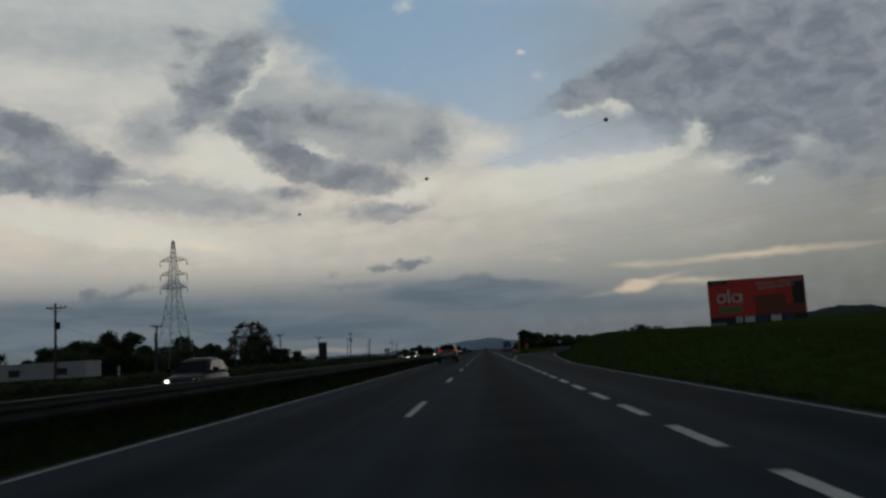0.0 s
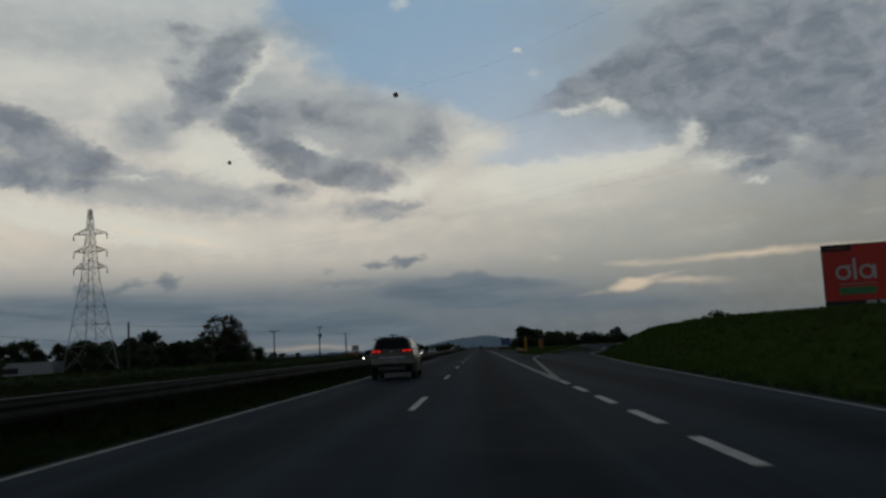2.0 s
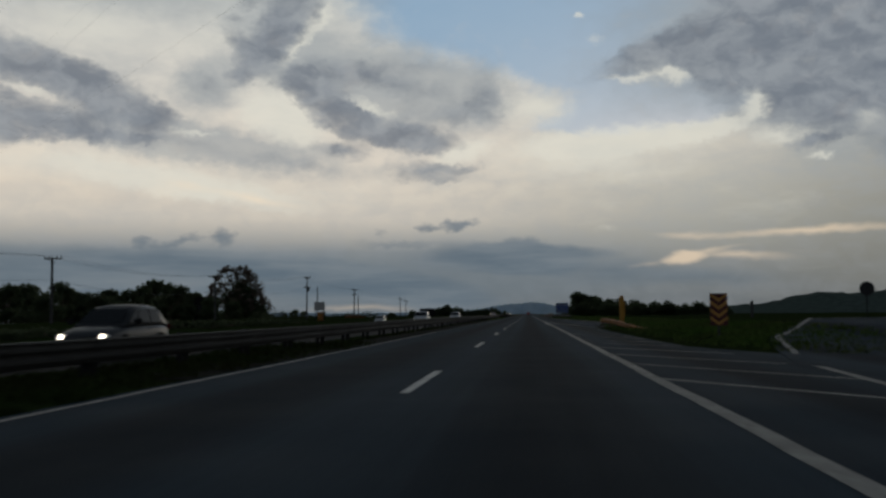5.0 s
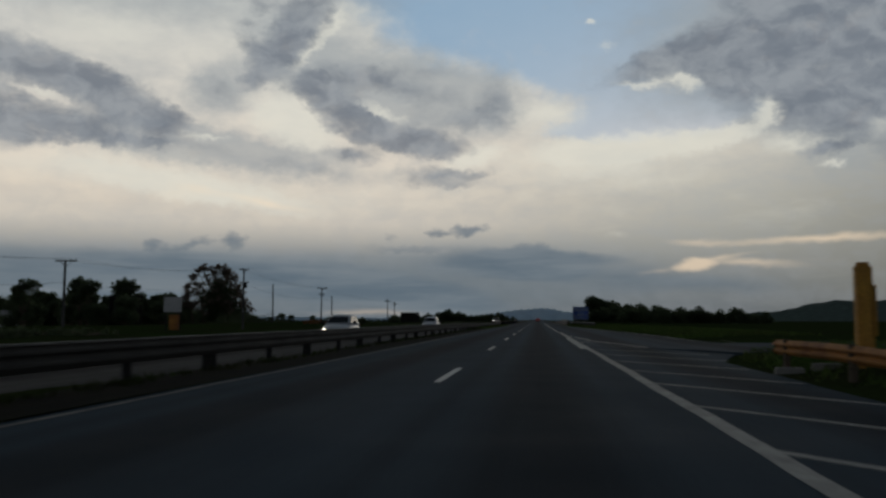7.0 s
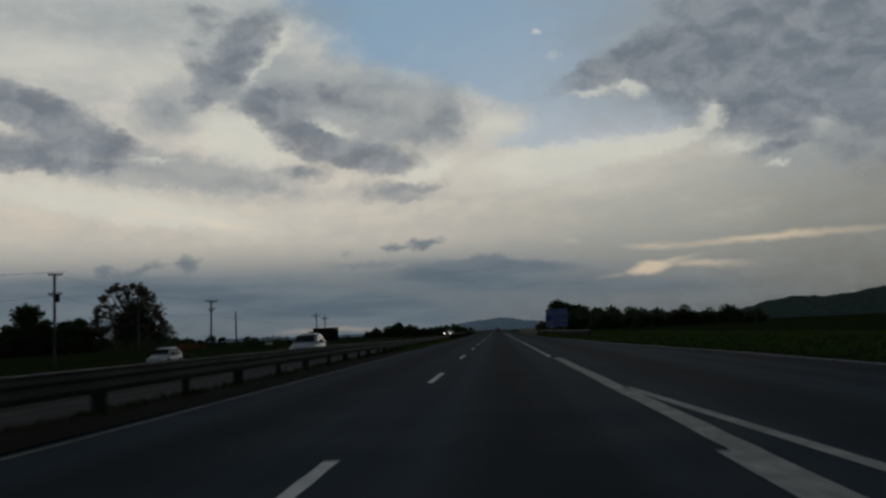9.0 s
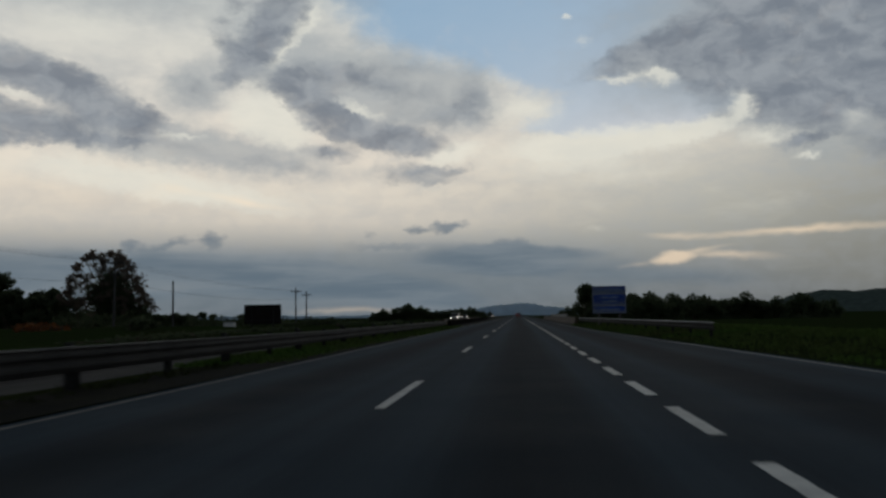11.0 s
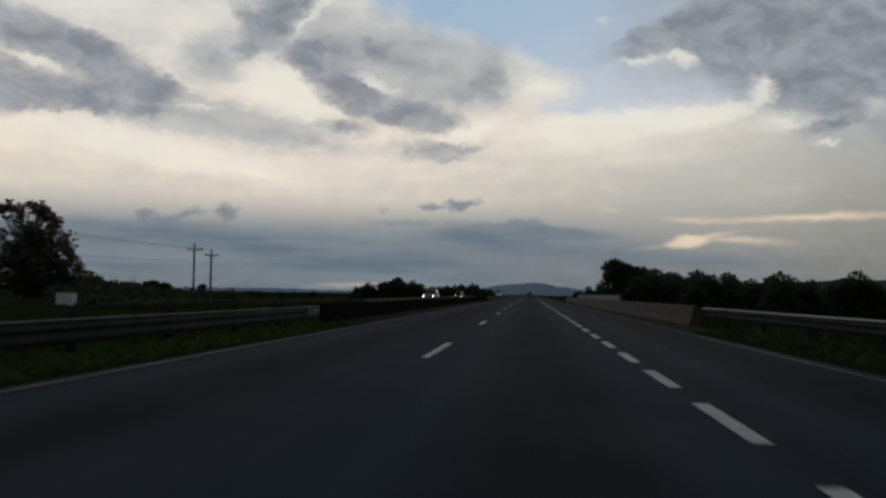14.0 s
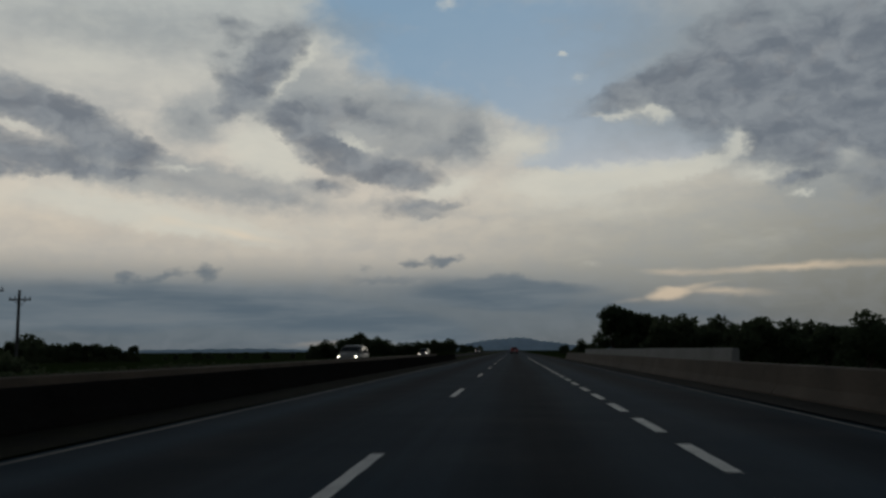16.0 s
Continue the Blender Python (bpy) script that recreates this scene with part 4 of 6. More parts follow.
def tree(name, m, label, height, spread, trunk_h, seed, count=2500, size=0.45, lean=0.0, group="", lumps=9, airy=0.0, low=0.35, core=False):
    rnd = random.Random(seed)
    top = thing(name, m, label, "tree", group)
    bm = bmesh.new()
    r0 = height * 0.022 + 0.06
    pts = [(0, 0, -0.3), (lean * 0.3, 0.1, trunk_h * 0.6), (lean * 0.7, 0, trunk_h), (lean, 0.2, height * 0.75)]
    pipe(bm, pts, [r0 * 1.25, r0, r0 * 0.8, r0 * 0.25], 7)
    blobs = []
    for k in range(lumps):
        a = k * 2.4 + rnd.uniform(-0.5, 0.5)
        f = rnd.random()
        hz = trunk_h + (height - trunk_h) * (low + (0.85 - low) * f)
        rad = spread * (0.62 if f < 0.6 else 0.36) * rnd.uniform(0.55, 1.0)
        p = (lean * 0.8 + rad * math.cos(a), rad * math.sin(a), hz)
        br = spread * rnd.uniform(0.26, 0.42) * (1 - airy * 0.3)
        blobs.append((*p, br, rnd.uniform(0.6, 0.85)))
        start = Vector((lean * 0.6, 0, trunk_h * rnd.uniform(0.7, 1.05)))
        end = Vector(p)
        mid = (start + end) / 2 + Vector((0, 0, -0.08 * height))
        pipe(bm, [start, mid, end], [r0 * 0.45, r0 * 0.28, r0 * 0.08], 5)
    top_r = spread * 0.36 * (1 - airy * 0.3)
    blobs.append((lean, 0, height - top_r * 0.94, top_r, 0.95))
    if core:
        for fx, fz, fr in ((0.05, 0.42, 0.30), (0.12, 0.66, 0.27), (-0.18, 0.40, 0.18), (0.22, 0.46, 0.19), (0.05, 0.24, 0.16)):
            blobs.append((fx * spread, 0, fz * height, fr * spread, 0.9))
        for k in range(70):
            a, f = rnd.uniform(0, 6.283), rnd.uniform(0.30, 0.98)
            out = spread * rnd.uniform(0.40, 0.86) * math.sqrt(max(0.05, 1 - ((f - 0.5) / 0.56) ** 2))
            x, y, r = out * math.cos(a) + 0.08 * spread, out * math.sin(a), spread * rnd.uniform(0.04, 0.10)
            for j in range(3):
                blobs.append((x * (1 - 0.13 * j) + rnd.uniform(-r, r), y * (1 - 0.13 * j), height * (f - 0.035 * j * (f - 0.2)) + rnd.uniform(-r, r) * 0.7, r * rnd.uniform(0.6, 1.15), rnd.uniform(0.45, 0.9)))
    part("trunk", bm, bark, top)
    vs, fs = leaf_cloud(blobs, count, size, seed + 5, 0.35 if core else 0.15)
    sheet("crown", vs, fs, leaf, top)
    return top


def shrub(name, m, label, wide, deep, high, seed, count=900, size=0.3, group="", mat=None):
    rnd = random.Random(seed)
    top = thing(name, m, label, "bush", group)
    bm = bmesh.new()
    blobs = []
    n = max(4, int(wide / high * 2.2))
    for k in range(n):
        x = (k / (n - 1) - 0.5) * wide
        h = high * rnd.uniform(0.6, 1.0) * (0.6 + 0.4 * math.cos((k / (n - 1) - 0.5) * 2.6))
        blobs.append((x, rnd.uniform(-0.5, 0.5) * deep, h * 0.5, h * 0.56, 0.9))
        pipe(bm, [(x * 0.9, 0, -0.2), (x, 0, h * 0.4), (x + 0.1 * h, 0.1, h * 0.75)], [0.07 * high ** 0.5, 0.05, 0.02], 5)
    tagged(part("stem", bm, bark, top), kind="stuff")
    vs, fs = leaf_cloud(blobs, count, size, seed + 3)
    sheet("foliage", vs, fs, mat or leaf, top)
    return top


def on_ground(x, y, dz=0.0, turn=0.0, s=1.0):
    return Matrix.Translation((x, y, float(ground_z(x, y)) + dz)) @ Euler((0, 0, radians(turn))).to_matrix().to_4x4() @ Matrix.Diagonal((s, s, s, 1))


# the tall spreading tree beyond the left fields: a dark heart, and a ragged see-through shell of tufts on long limbs
def gum_tree(m, label, seed):
    rnd = random.Random(seed)
    top = thing("tree", m, label, "tree")
    wood = bmesh.new()
    pipe(wood, [(0, 0, -0.5), (0.2, 0.1, 5), (0.8, 0, 13), (1.0, 0.2, 22)], [0.8, 0.62, 0.42, 0.12], 8)
    for x, y, lean in ((-5.5, 2.0, -1.5), (-9.0, -1.5, -2.5), (4.5, 1.0, 1.6)):
        pipe(wood, [(x, y, -0.5), (x + lean * 0.3, y, 6), (x + lean, y, 12)], [0.4, 0.3, 0.12], 6)
    heart = [(2, 0, 9, 8.0, 1.0), (4.5, 0, 14.5, 6.0, 1.0), (10, 0, 7.5, 5.2, 1.0), (13.5, 0, 4.5, 3.6, 1.0), (-3, 0, 13.0, 4.6, 0.9), (1, 0, 4, 5.0, 0.9), (1.5, 0, 18.5, 4.0, 0.9)]
    tufts = []
    for k in range(250):
        turn, up = rnd.uniform(0, 6.283), rnd.uniform(0.14, 1.04)
        low = math.sqrt(max(0.0, 1 - (up * 0.95) ** 2))
        reach = rnd.uniform(0.66, 1.0) ** 0.7
        c = Vector((1.0 - 2.0 * up + 17.2 * low ** 0.8 * reach * math.cos(turn), 15.0 * low ** 0.8 * reach * math.sin(turn), 2.0 + 25.6 * up * (0.75 + 0.25 * reach)))
        if c.x < -4 and c.z < 10:
            continue
        r = rnd.uniform(0.6, 1.3)
        for _ in range(4):
            tufts.append((c.x + rnd.gauss(0, 0.7) * r, c.y + rnd.gauss(0, 0.7) * r, c.z + rnd.gauss(0, 0.5) * r, r * rnd.uniform(0.4, 0.95), rnd.uniform(0.5, 1.0)))
        if k % 2 == 0:
            start = Vector((c.x * 0.18 + 0.6, c.y * 0.15, max(4.0, c.z * 0.55)))
            pipe(wood, [start, start.lerp(c, 0.55) + Vector((0, 0, -0.8)), c], [0.20, 0.13, 0.05], 5)
    part("trunk", wood, bark, top)
    vs, fs = leaf_cloud(heart, 15000, 0.45, seed + 1, 0.35)
    sheet("crown", vs, fs, leaf, top)
    vs, fs = leaf_cloud(tufts, 21000, 0.34, seed + 2, 0.6)
    tagged(sheet("outer_foliage", vs, fs, leaf_brown, top), "brownish ragged tufts of leaves")
    return top


gum_tree(on_ground(-146, 550), "tall broad tree with a brownish open ragged crown", 11)
# trees in the row beside it
row_a = tree("tree", on_ground(-172, 560), "dark feathery tree in a field-side row", 15.0, 6.5, 4.0, 21, 3200, 0.5, group="field trees", airy=0.6, lumps=14, low=0.05)
row_b = tree("tree", on_ground(-186, 575), "dark round-headed tree in a field-side row", 12.5, 6.5, 2.0, 22, 3600, 0.5, group="field trees", airy=0.2, lumps=13, low=0.0)
row_c = tree("tree", on_ground(-232, 634), "tall tree with a tufted top in a field-side row", 20.0, 8.0, 3.5, 23, 4200, 0.5, group="field trees", airy=0.7, lumps=20, low=-0.05, core=True)
rr = random.Random(4)
for k in range(44):
    x = -172 - k * 6.2 + rr.uniform(-3, 3)
    y = 575 + rr.uniform(-25, 45)
    src = (row_b, row_a, row_b, row_c, row_b)[k % 5]
    copy_thing(src, on_ground(x, y, -0.3, rr.uniform(0, 360), rr.uniform(0.85, 1.25)))
for k in range(15):
    copy_thing((row_b, row_a, row_b)[k % 3], on_ground(-158 - k * 5.0 + rr.uniform(-3, 3), 545 + rr.uniform(-15, 15), -0.5, 37 * k, rr.uniform(0.8, 1.1)))
for k in range(10):
    copy_thing(row_b, on_ground(-118 - k * 7 + rr.uniform(-2, 2), 590 + rr.uniform(0, 30), -1.0, 61 * k, rr.uniform(0.45, 0.62)))
for k, (x, h) in enumerate([(-193, 20), (-267, 19), (-240, 15), (-228, 14), (-217, 15.5), (-206, 12.5), (-199, 11), (-186, 14), (-178, 13), (-170, 13.5), (-165, 10), (-250, 15.6), (-258, 13), (-276, 15), (-286, 16), (-212, 12), (-234, 12), (-222, 11), (-181, 10)]):
    src, own = ((row_c, 20.0) if h > 18 else (row_a, 15.0) if k % 2 else (row_b, 12.5))
    copy_thing(src, on_ground(x, 558 + 4 * (k % 3), 0, 83 * k, (h + 3.3) / own))
# a wooded knoll behind the tall tree
for x, y, wide, high, seed in ((-250, 800, 56, 17.0, 71), (-222, 803, 36, 11.0, 72)):
    shrub("wooded_knoll", on_ground(x, y, -1.0), "rounded dark thicket on a knoll beyond the fields", wide, 12, high, seed, 5200, 1.0, "knoll thickets")
# nearer trees and hedges, left
near_a = tree("tree", on_ground(-74, 176), "dark bushy tree behind a roadside wall", 6.4, 4.2, 0.8, 31, 3000, 0.26, group="wall trees", low=0.0, lumps=13)
near_b = tree("tree", on_ground(-88, 196), "dark roadside tree with a ragged crown", 8.2, 4.0, 1.6, 32, 3000, 0.28, group="wall trees", airy=0.4, low=0.0, lumps=14)
for k, (x, y, s) in enumerate([(-64, 156, 0.88), (-60, 149, 0.8), (-69, 162, 0.9), (-57, 143, 0.74), (-66, 152, 0.92), (-61, 144, 0.8), (-96, 212, 0.9), (-104, 226, 1.0), (-116, 240, 1.0),
                               (-124, 262, 1.0), (-82, 262, 0.75), (-78, 290, 0.8), (-92, 300, 0.9), (-70, 268, 0.62), (-136, 284, 1.1),
                               (-100, 300, 0.95), (-112, 310, 1.05), (-124, 318, 1.0), (-86, 318, 0.8), (-132, 340, 1.1), (-108, 338, 0.95), (-150, 300, 1.1), (-73, 214, 0.75), (-69, 222, 0.7)]):
    drop = 3.8 * float(ease((-45 - x) / 140)) + 0.5
    copy_thing((near_a, near_b)[k % 2], on_ground(x, y, -0.2, 47 * k, s + drop / 7.2))
shrub("bush", on_ground(-60.5, 140, -0.2, 12), "dense dark thicket behind a field-side post", 16.5, 5.0, 5.2, 61, 6000, 0.26)
for k in range(9):
    shrub("hedge", on_ground(-22.5 - (k % 3) * 0.8, 22 + 22 * k, -0.1, 90), "long low dark hedge beside the opposite carriageway", 23, 1.6, 0.78 - 0.02 * k, 70 + k, 1700, 0.15, group="hedges")

for k in (0, 1, 3, 4, 5):
    shrub("hedge", on_ground(-20.6 - (k % 2) * 0.8, 298 + 21 * k, -0.1, 90), "low dark scrub beside the opposite carriageway", 22, 2.4, 0.42 + 0.08 * (k % 3), 170 + k, 1300, 0.15, group="hedges")
# wood on the right, behind the blue sign
wood_a = tree("tree", on_ground(24.5, 571), "dense dark broadleaf tree at the edge of a wood", 14.3, 6.5, 2.0, 41, 3600, 0.5, group="wood", low=0.0, lumps=14)
for k in range(3):
    copy_thing(wood_a, on_ground(28 + 3 * k, 571 - 2 * k, -0.3, 100 * k + 40, 0.92 - 0.07 * k))
wood_b = tree("tree", on_ground(34, 566), "dark round broadleaf tree in a dense wood", 9.5, 6.2, 0.8, 42, 4200, 0.4, group="wood", low=-0.1, lumps=13)
wood_c = tree("tree", on_ground(41, 560), "dark bushy tree in a dense wood", 8.8, 5.8, 0.6, 43, 4000, 0.4, group="wood", low=-0.1, lumps=11)
for k in range(50):
    f = (k % 25) / 24
    back = k // 25
    f *= 1.4
    x = 28 + 30 * f + rr.uniform(-2, 2) + back * 7
    y = 568 - 80 * f + rr.uniform(-4, 5) + back * 9
    copy_thing((wood_b, wood_c, wood_b, wood_c, wood_b)[k % 5], on_ground(x, y, -0.5, 71 * k, (0.90 + 0.26 * math.sin(k * 2.1) * rr.uniform(0.6, 1.0)) * max(0.4, 1.0 - 0.52 * f) + 0.24))
for k in range(16):
    copy_thing((wood_c, wood_b)[k % 2], on_ground(19 + 2.9 * k, 464 - 1.3 * k + rr.uniform(-4, 4), -0.4, 97 * k, 0.74 + 0.09 * math.sin(k * 1.9)))
# far trees that line the road ahead
for k in range(18):
    copy_thing((wood_b, wood_c)[k % 2], on_ground(14 + rr.uniform(0, 30) + k * 1.5, 640 + k * 26, -1.0, 33 * k, rr.uniform(0.45, 0.8)))
for k in range(34):
    f = k / 33
    copy_thing((wood_b, wood_c)[k % 2], on_ground(-58 + 40 * f + rr.uniform(-2, 2), 604 + rr.uniform(-6, 8), -0.7, 53 * k, (0.52 + 0.36 * math.exp(-((f - 0.32) / 0.2) ** 2)) * rr.uniform(0.9, 1.0)))
for k in range(36):
    copy_thing((wood_b, wood_c)[k % 2], on_ground(-64 - k * 4.6 + rr.uniform(-3, 3), 640 + rr.uniform(0, 50), -0.9, 53 * k, rr.uniform(0.30, 0.42)))
for k in range(14):
    copy_thing((wood_b, wood_c)[k % 2], on_ground(-20 - rr.uniform(0, 8), 640 + 30 * k, -1.0, 29 * k, rr.uniform(0.4, 0.62)))
for k in range(26):
    copy_thing((wood_b, wood_c)[k % 2], on_ground(-210 - 6.2 * k + rr.uniform(-2, 2), 752 + rr.uniform(-8, 14), -0.6, 41 * k, 0.80 + 0.45 * min(1.0, k / 6) + 0.09 * math.sin(k * 1.7)))
# bushes on the bank
shrub("bush", on_ground(23.2, 138, 0.0, 10), "dark ragged bush on the crest of a grass bank", 6.2, 1.6, 1.55, 51, 1500, 0.14)
for x, y, w, h, sd in ((-30.5, 348, 6, 2.4, 52), (-33, 372, 7, 2.0, 53), (-31, 318, 5, 1.2, 54), (-36, 404, 10, 3.0, 55), (-58, 430, 22, 4.6, 56), (-90, 430, 26, 5.6, 57), (-29, 285, 4, 1.3, 58)):
    shrub("bush", on_ground(x, y, -0.2, 90 if w < 8 else 0), "dark roadside bush in rough grass", w, 2, h, sd, 1300, 0.3, group="roadside bushes")
shrub("bush", on_ground(-40, 318, 0), "low shrub with orange blossom in grass", 4, 1.5, 0.9, 59, 300, 0.2, mat=flowers)

# ---- power line: lattice tower, wires and marker balls ----
def lattice_tower(m, height, base, waist_z, waist):
    top = thing("power_tower", m, "tall grey steel lattice transmission tower with three arms", "tower")
    bm = bmesh.new()

    def half(z):
        if z < waist_z:
            return base + (waist - base) * z / waist_z
        return waist + (0.25 - waist) * (z - waist_z) / (height - waist_z)

    levels = [0, 5, 9.5, 13.2, 16.2, 18.8, 21.1, 22.8, 24.6, 26.4, 28.3, 30.8, height]
    bm.free()
    for sx, sy in ((1, 1), (1, -1), (-1, -1), (-1, 1)):
        bm = bmesh.new()
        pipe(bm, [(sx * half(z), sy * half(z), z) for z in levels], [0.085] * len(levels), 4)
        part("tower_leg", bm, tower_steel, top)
    bm = bmesh.new()
    for a, b in zip(levels, levels[1:]):
        ha, hb = half(a), half(b)
        for p, q in (((-1, -1), (1, -1)), ((1, -1), (1, 1)), ((1, 1), (-1, 1)), ((-1, 1), (-1, -1))):
            tube(bm, (p[0] * ha, p[1] * ha, a), (q[0] * hb, q[1] * hb, b), 0.032, 0.032, 4, False)
            tube(bm, (q[0] * ha, q[1] * ha, a), (p[0] * hb, p[1] * hb, b), 0.032, 0.032, 4, False)
            tube(bm, (p[0] * hb, p[1] * hb, b), (q[0] * hb, q[1] * hb, b), 0.04, 0.04, 4, False)
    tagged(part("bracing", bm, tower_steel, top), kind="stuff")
    for z in (21.1, 24.6, 28.3):
        h = half(z)
        for s in (-1, 1):
            bm = bmesh.new()
            tip = (s * 3.8, 0, z + 0.1)
            for sy in (-1, 1):
                tube(bm, (s * h, sy * h, z), tip, 0.08, 0.06, 4, False)
                tube(bm, (s * h, sy * h, z + 1.2), tip, 0.08, 0.06, 4, False)
            for f in (0.3, 0.6):
                x = s * (h + (3.8 - h) * f)
                tube(bm, (x, -h * (1 - f), z), (x, 0, z + 1.2 * (1 - f)), 0.05, 0.05, 4, False)
                tube(bm, (x, h * (1 - f), z), (x, 0, z + 1.2 * (1 - f)), 0.05, 0.05, 4, False)
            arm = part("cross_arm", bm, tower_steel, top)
            bm = bmesh.new()
            for k in range(6):
                tube(bm, (s * 3.8, 0, z - 0.1 - 0.2 * k), (s * 3.8, 0, z - 0.28 - 0.2 * k), 0.13, 0.07, 6)
            part("insulator", bm, trim_black, arm)
    return top


tower_at = Vector((-80.6, 229.5, 0.2))
line_way = Vector((98.0, -110.0, 0)).normalized()
lattice_tower(Matrix.Translation(tower_at) @ Euler((0, 0, radians(-8))).to_matrix().to_4x4(), 33.6, 3.9, 19.5, 1.25)


def wire(name, a, b, sag, r, label, n=24):
    a, b = Vector(a), Vector(b)
    bm = bmesh.new()
    pts = []
    for k in range(n + 1):
        f = k / n
        p = a.lerp(b, f)
        p.z -= sag * 4 * f * (1 - f)
        pts.append(p)
    pipe(bm, pts, [r] * (n + 1), 4)
    ob = part(name, bm, wire_metal)
    return tagged(ob, label, "cable", "overhead cables")


far_end = tower_at + line_way * 300
side_way = Vector((0.99, -0.14, 0))
BALLS = [Vector((-35.9, 176.1, 29.9)), Vector((-8.2, 143.5, 29.0)), Vector((17.5, 118.7, 30.55))]
stays = [tower_at + Vector((0, 0, 33.4))] + BALLS + [far_end + Vector((0, 0, 45.0))]
earth = []
for k in range(len(stays) - 1):
    p0, p1, p2, p3 = stays[max(k - 1, 0)], stays[k], stays[k + 1], stays[min(k + 2, len(stays) - 1)]
    for j in range(10):
        f = j / 10
        earth.append(0.5 * (2 * p1 + (p2 - p0) * f + (2 * p0 - 5 * p1 + 4 * p2 - p3) * f * f + (3 * p1 - p0 - 3 * p2 + p3) * f ** 3))
earth.append(stays[-1])
bm = bmesh.new()
pipe(bm, earth, [0.0045] * len(earth), 4)
tagged(part("overhead_cable", bm, wire_metal), "thin dark earth wire crossing high over the road", "cable", "overhead cables")
for z in (19.9, 27.1):
    for s in (-3.8, 3.8):
        wire("overhead_cable", tower_at + side_way * s + Vector((0, 0, z)), far_end + side_way * s + Vector((0, 0, z)), 5.0, 0.0035, "thin dark power cable crossing high over the road")
for x, y, z in BALLS:
    bm = bmesh.new()
    bmesh.ops.create_uvsphere(bm, u_segments=16, v_segments=10, radius=0.29, matrix=Matrix.Translation((x, y, z)))
    tube(bm, (x - 0.25, y + 0.28, z), (x + 0.25, y - 0.28, z), 0.05, 0.05, 6)
    tagged(part("marker_ball", bm, orange_ball, smooth=True), "dark round aviation marker ball hung on a cable", "marker ball", "marker balls")


def utility_pole(x, y, top_z, arms, seed, box_on=False):
    """arms: list of (depth under the top, half width)."""
    z0 = float(ground_z(x, y))
    rnd = random.Random(seed)
    top = thing("utility_pole", Matrix.Translation((x, y, z0)) @ Euler((radians(rnd.uniform(-0.8, 0.8)), radians(rnd.uniform(-0.8, 0.8)), 0)).to_matrix().to_4x4(),
                "weathered grey utility pole with crossarms beside a field" if arms else "plain weathered grey utility pole", "utility pole", "utility poles")
    h = top_z - z0
    bm = bmesh.new()
    tube(bm, (0, 0, -0.5), (0, 0, h), 0.17, 0.11, 9)
    part("pole", bm, wood_pole, top)
    for d, w in arms:
        bm = bmesh.new()
        box(bm, (0, 0.14, h - d), (2 * w, 0.11, 0.13))
        arm = part("crossarm", bm, wood_pole, top)
        for k in (-1, -0.5, 0.5, 1):
            bm = bmesh.new()
            tube(bm, (k * w * 0.92, 0.14, h - d + 0.06), (k * w * 0.92, 0.14, h - d + 0.28), 0.05, 0.035, 6)
            part("insulator", bm, trim_black, arm)
        bm = bmesh.new()
        tube(bm, (-w * 0.6, 0.1, h - d), (0, 0.1, h - d - 0.6), 0.025, 0.025, 5)
        tube(bm, (w * 0.6, 0.1, h - d), (0, 0.1, h - d - 0.6), 0.025, 0.025, 5)
        part("brace", bm, weathered, top)
    if box_on:
        bm = bmesh.new()
        tube(bm, (0.28, 0.1, h - 2.9), (0.28, 0.1, h - 2.1), 0.2, 0.2, 10)
        part("transformer", bm, weathered, top)
    return top


POLES = [(-47.2, 97.5, 8.7, [(0.55, 1.1)], True), (-46.1, 124.4, 6.9, [(0.1, 0.95)], False), (-41.4, 111.5, 5.4, [], False), (-45.8, 162.4, 6.6, [], False),
         (-46.2, 200.0, 6.8, [(0.1, 0.9)], False), (-45.8, 243.8, 6.8, [(0.1, 1.1)], False), (-44.5, 292.5, 8.7, [(0.12, 0.75), (2.1, 0.7)], True),
         (-51.3, 329.9, 7.9, [], False), (-44.6, 341.4, 7.6, [(0.15, 1.0), (1.4, 0.6)], False), (-48.8, 368.7, 6.6, [], False),
         (-44.0, 419.2, 7.1, [(0.8, 1.1)], False), (-42.2, 420.5, 6.4, [(0.8, 0.95)], False)]
for k, (x, y, z, arms, bx) in enumerate(POLES):
    utility_pole(x, y, z, arms, k, bx)
armed = [p for p in POLES if p[3]]
for p, q in zip(armed, armed[1:]):
    if abs(p[1] - q[1]) < 5:
        continue
    for s in (-0.9, -0.3, 0.9):
        wire("overhead_cable", (p[0] + s, p[1] + 0.14, p[2] - p[3][0][0] + 0.25), (q[0] + s, q[1] + 0.14, q[2] - q[3][0][0] + 0.25), 0.8, 0.008, "thin dark cable strung between roadside poles", 10)
    wire("overhead_cable", (p[0], p[1], p[2] - 2.2), (q[0], q[1], q[2] - 2.2), 0.9, 0.015, "thick dark telephone cable strung between roadside poles", 10)

# ---- guard rails ----
W_BEAM = [(0.0, 0.31), (0.035, 0.29), (0.085, 0.235), (0.085, 0.205), (0.02, 0.165), (0.02, 0.145), (0.085, 0.105), (0.085, 0.075), (0.035, 0.02), (0.0, 0.0),
          (-0.006, 0.0), (0.03, 0.03), (0.078, 0.08), (0.078, 0.1), (0.012, 0.14), (0.012, 0.17), (0.078, 0.21), (0.078, 0.23), (0.03, 0.285), (-0.006, 0.31)]


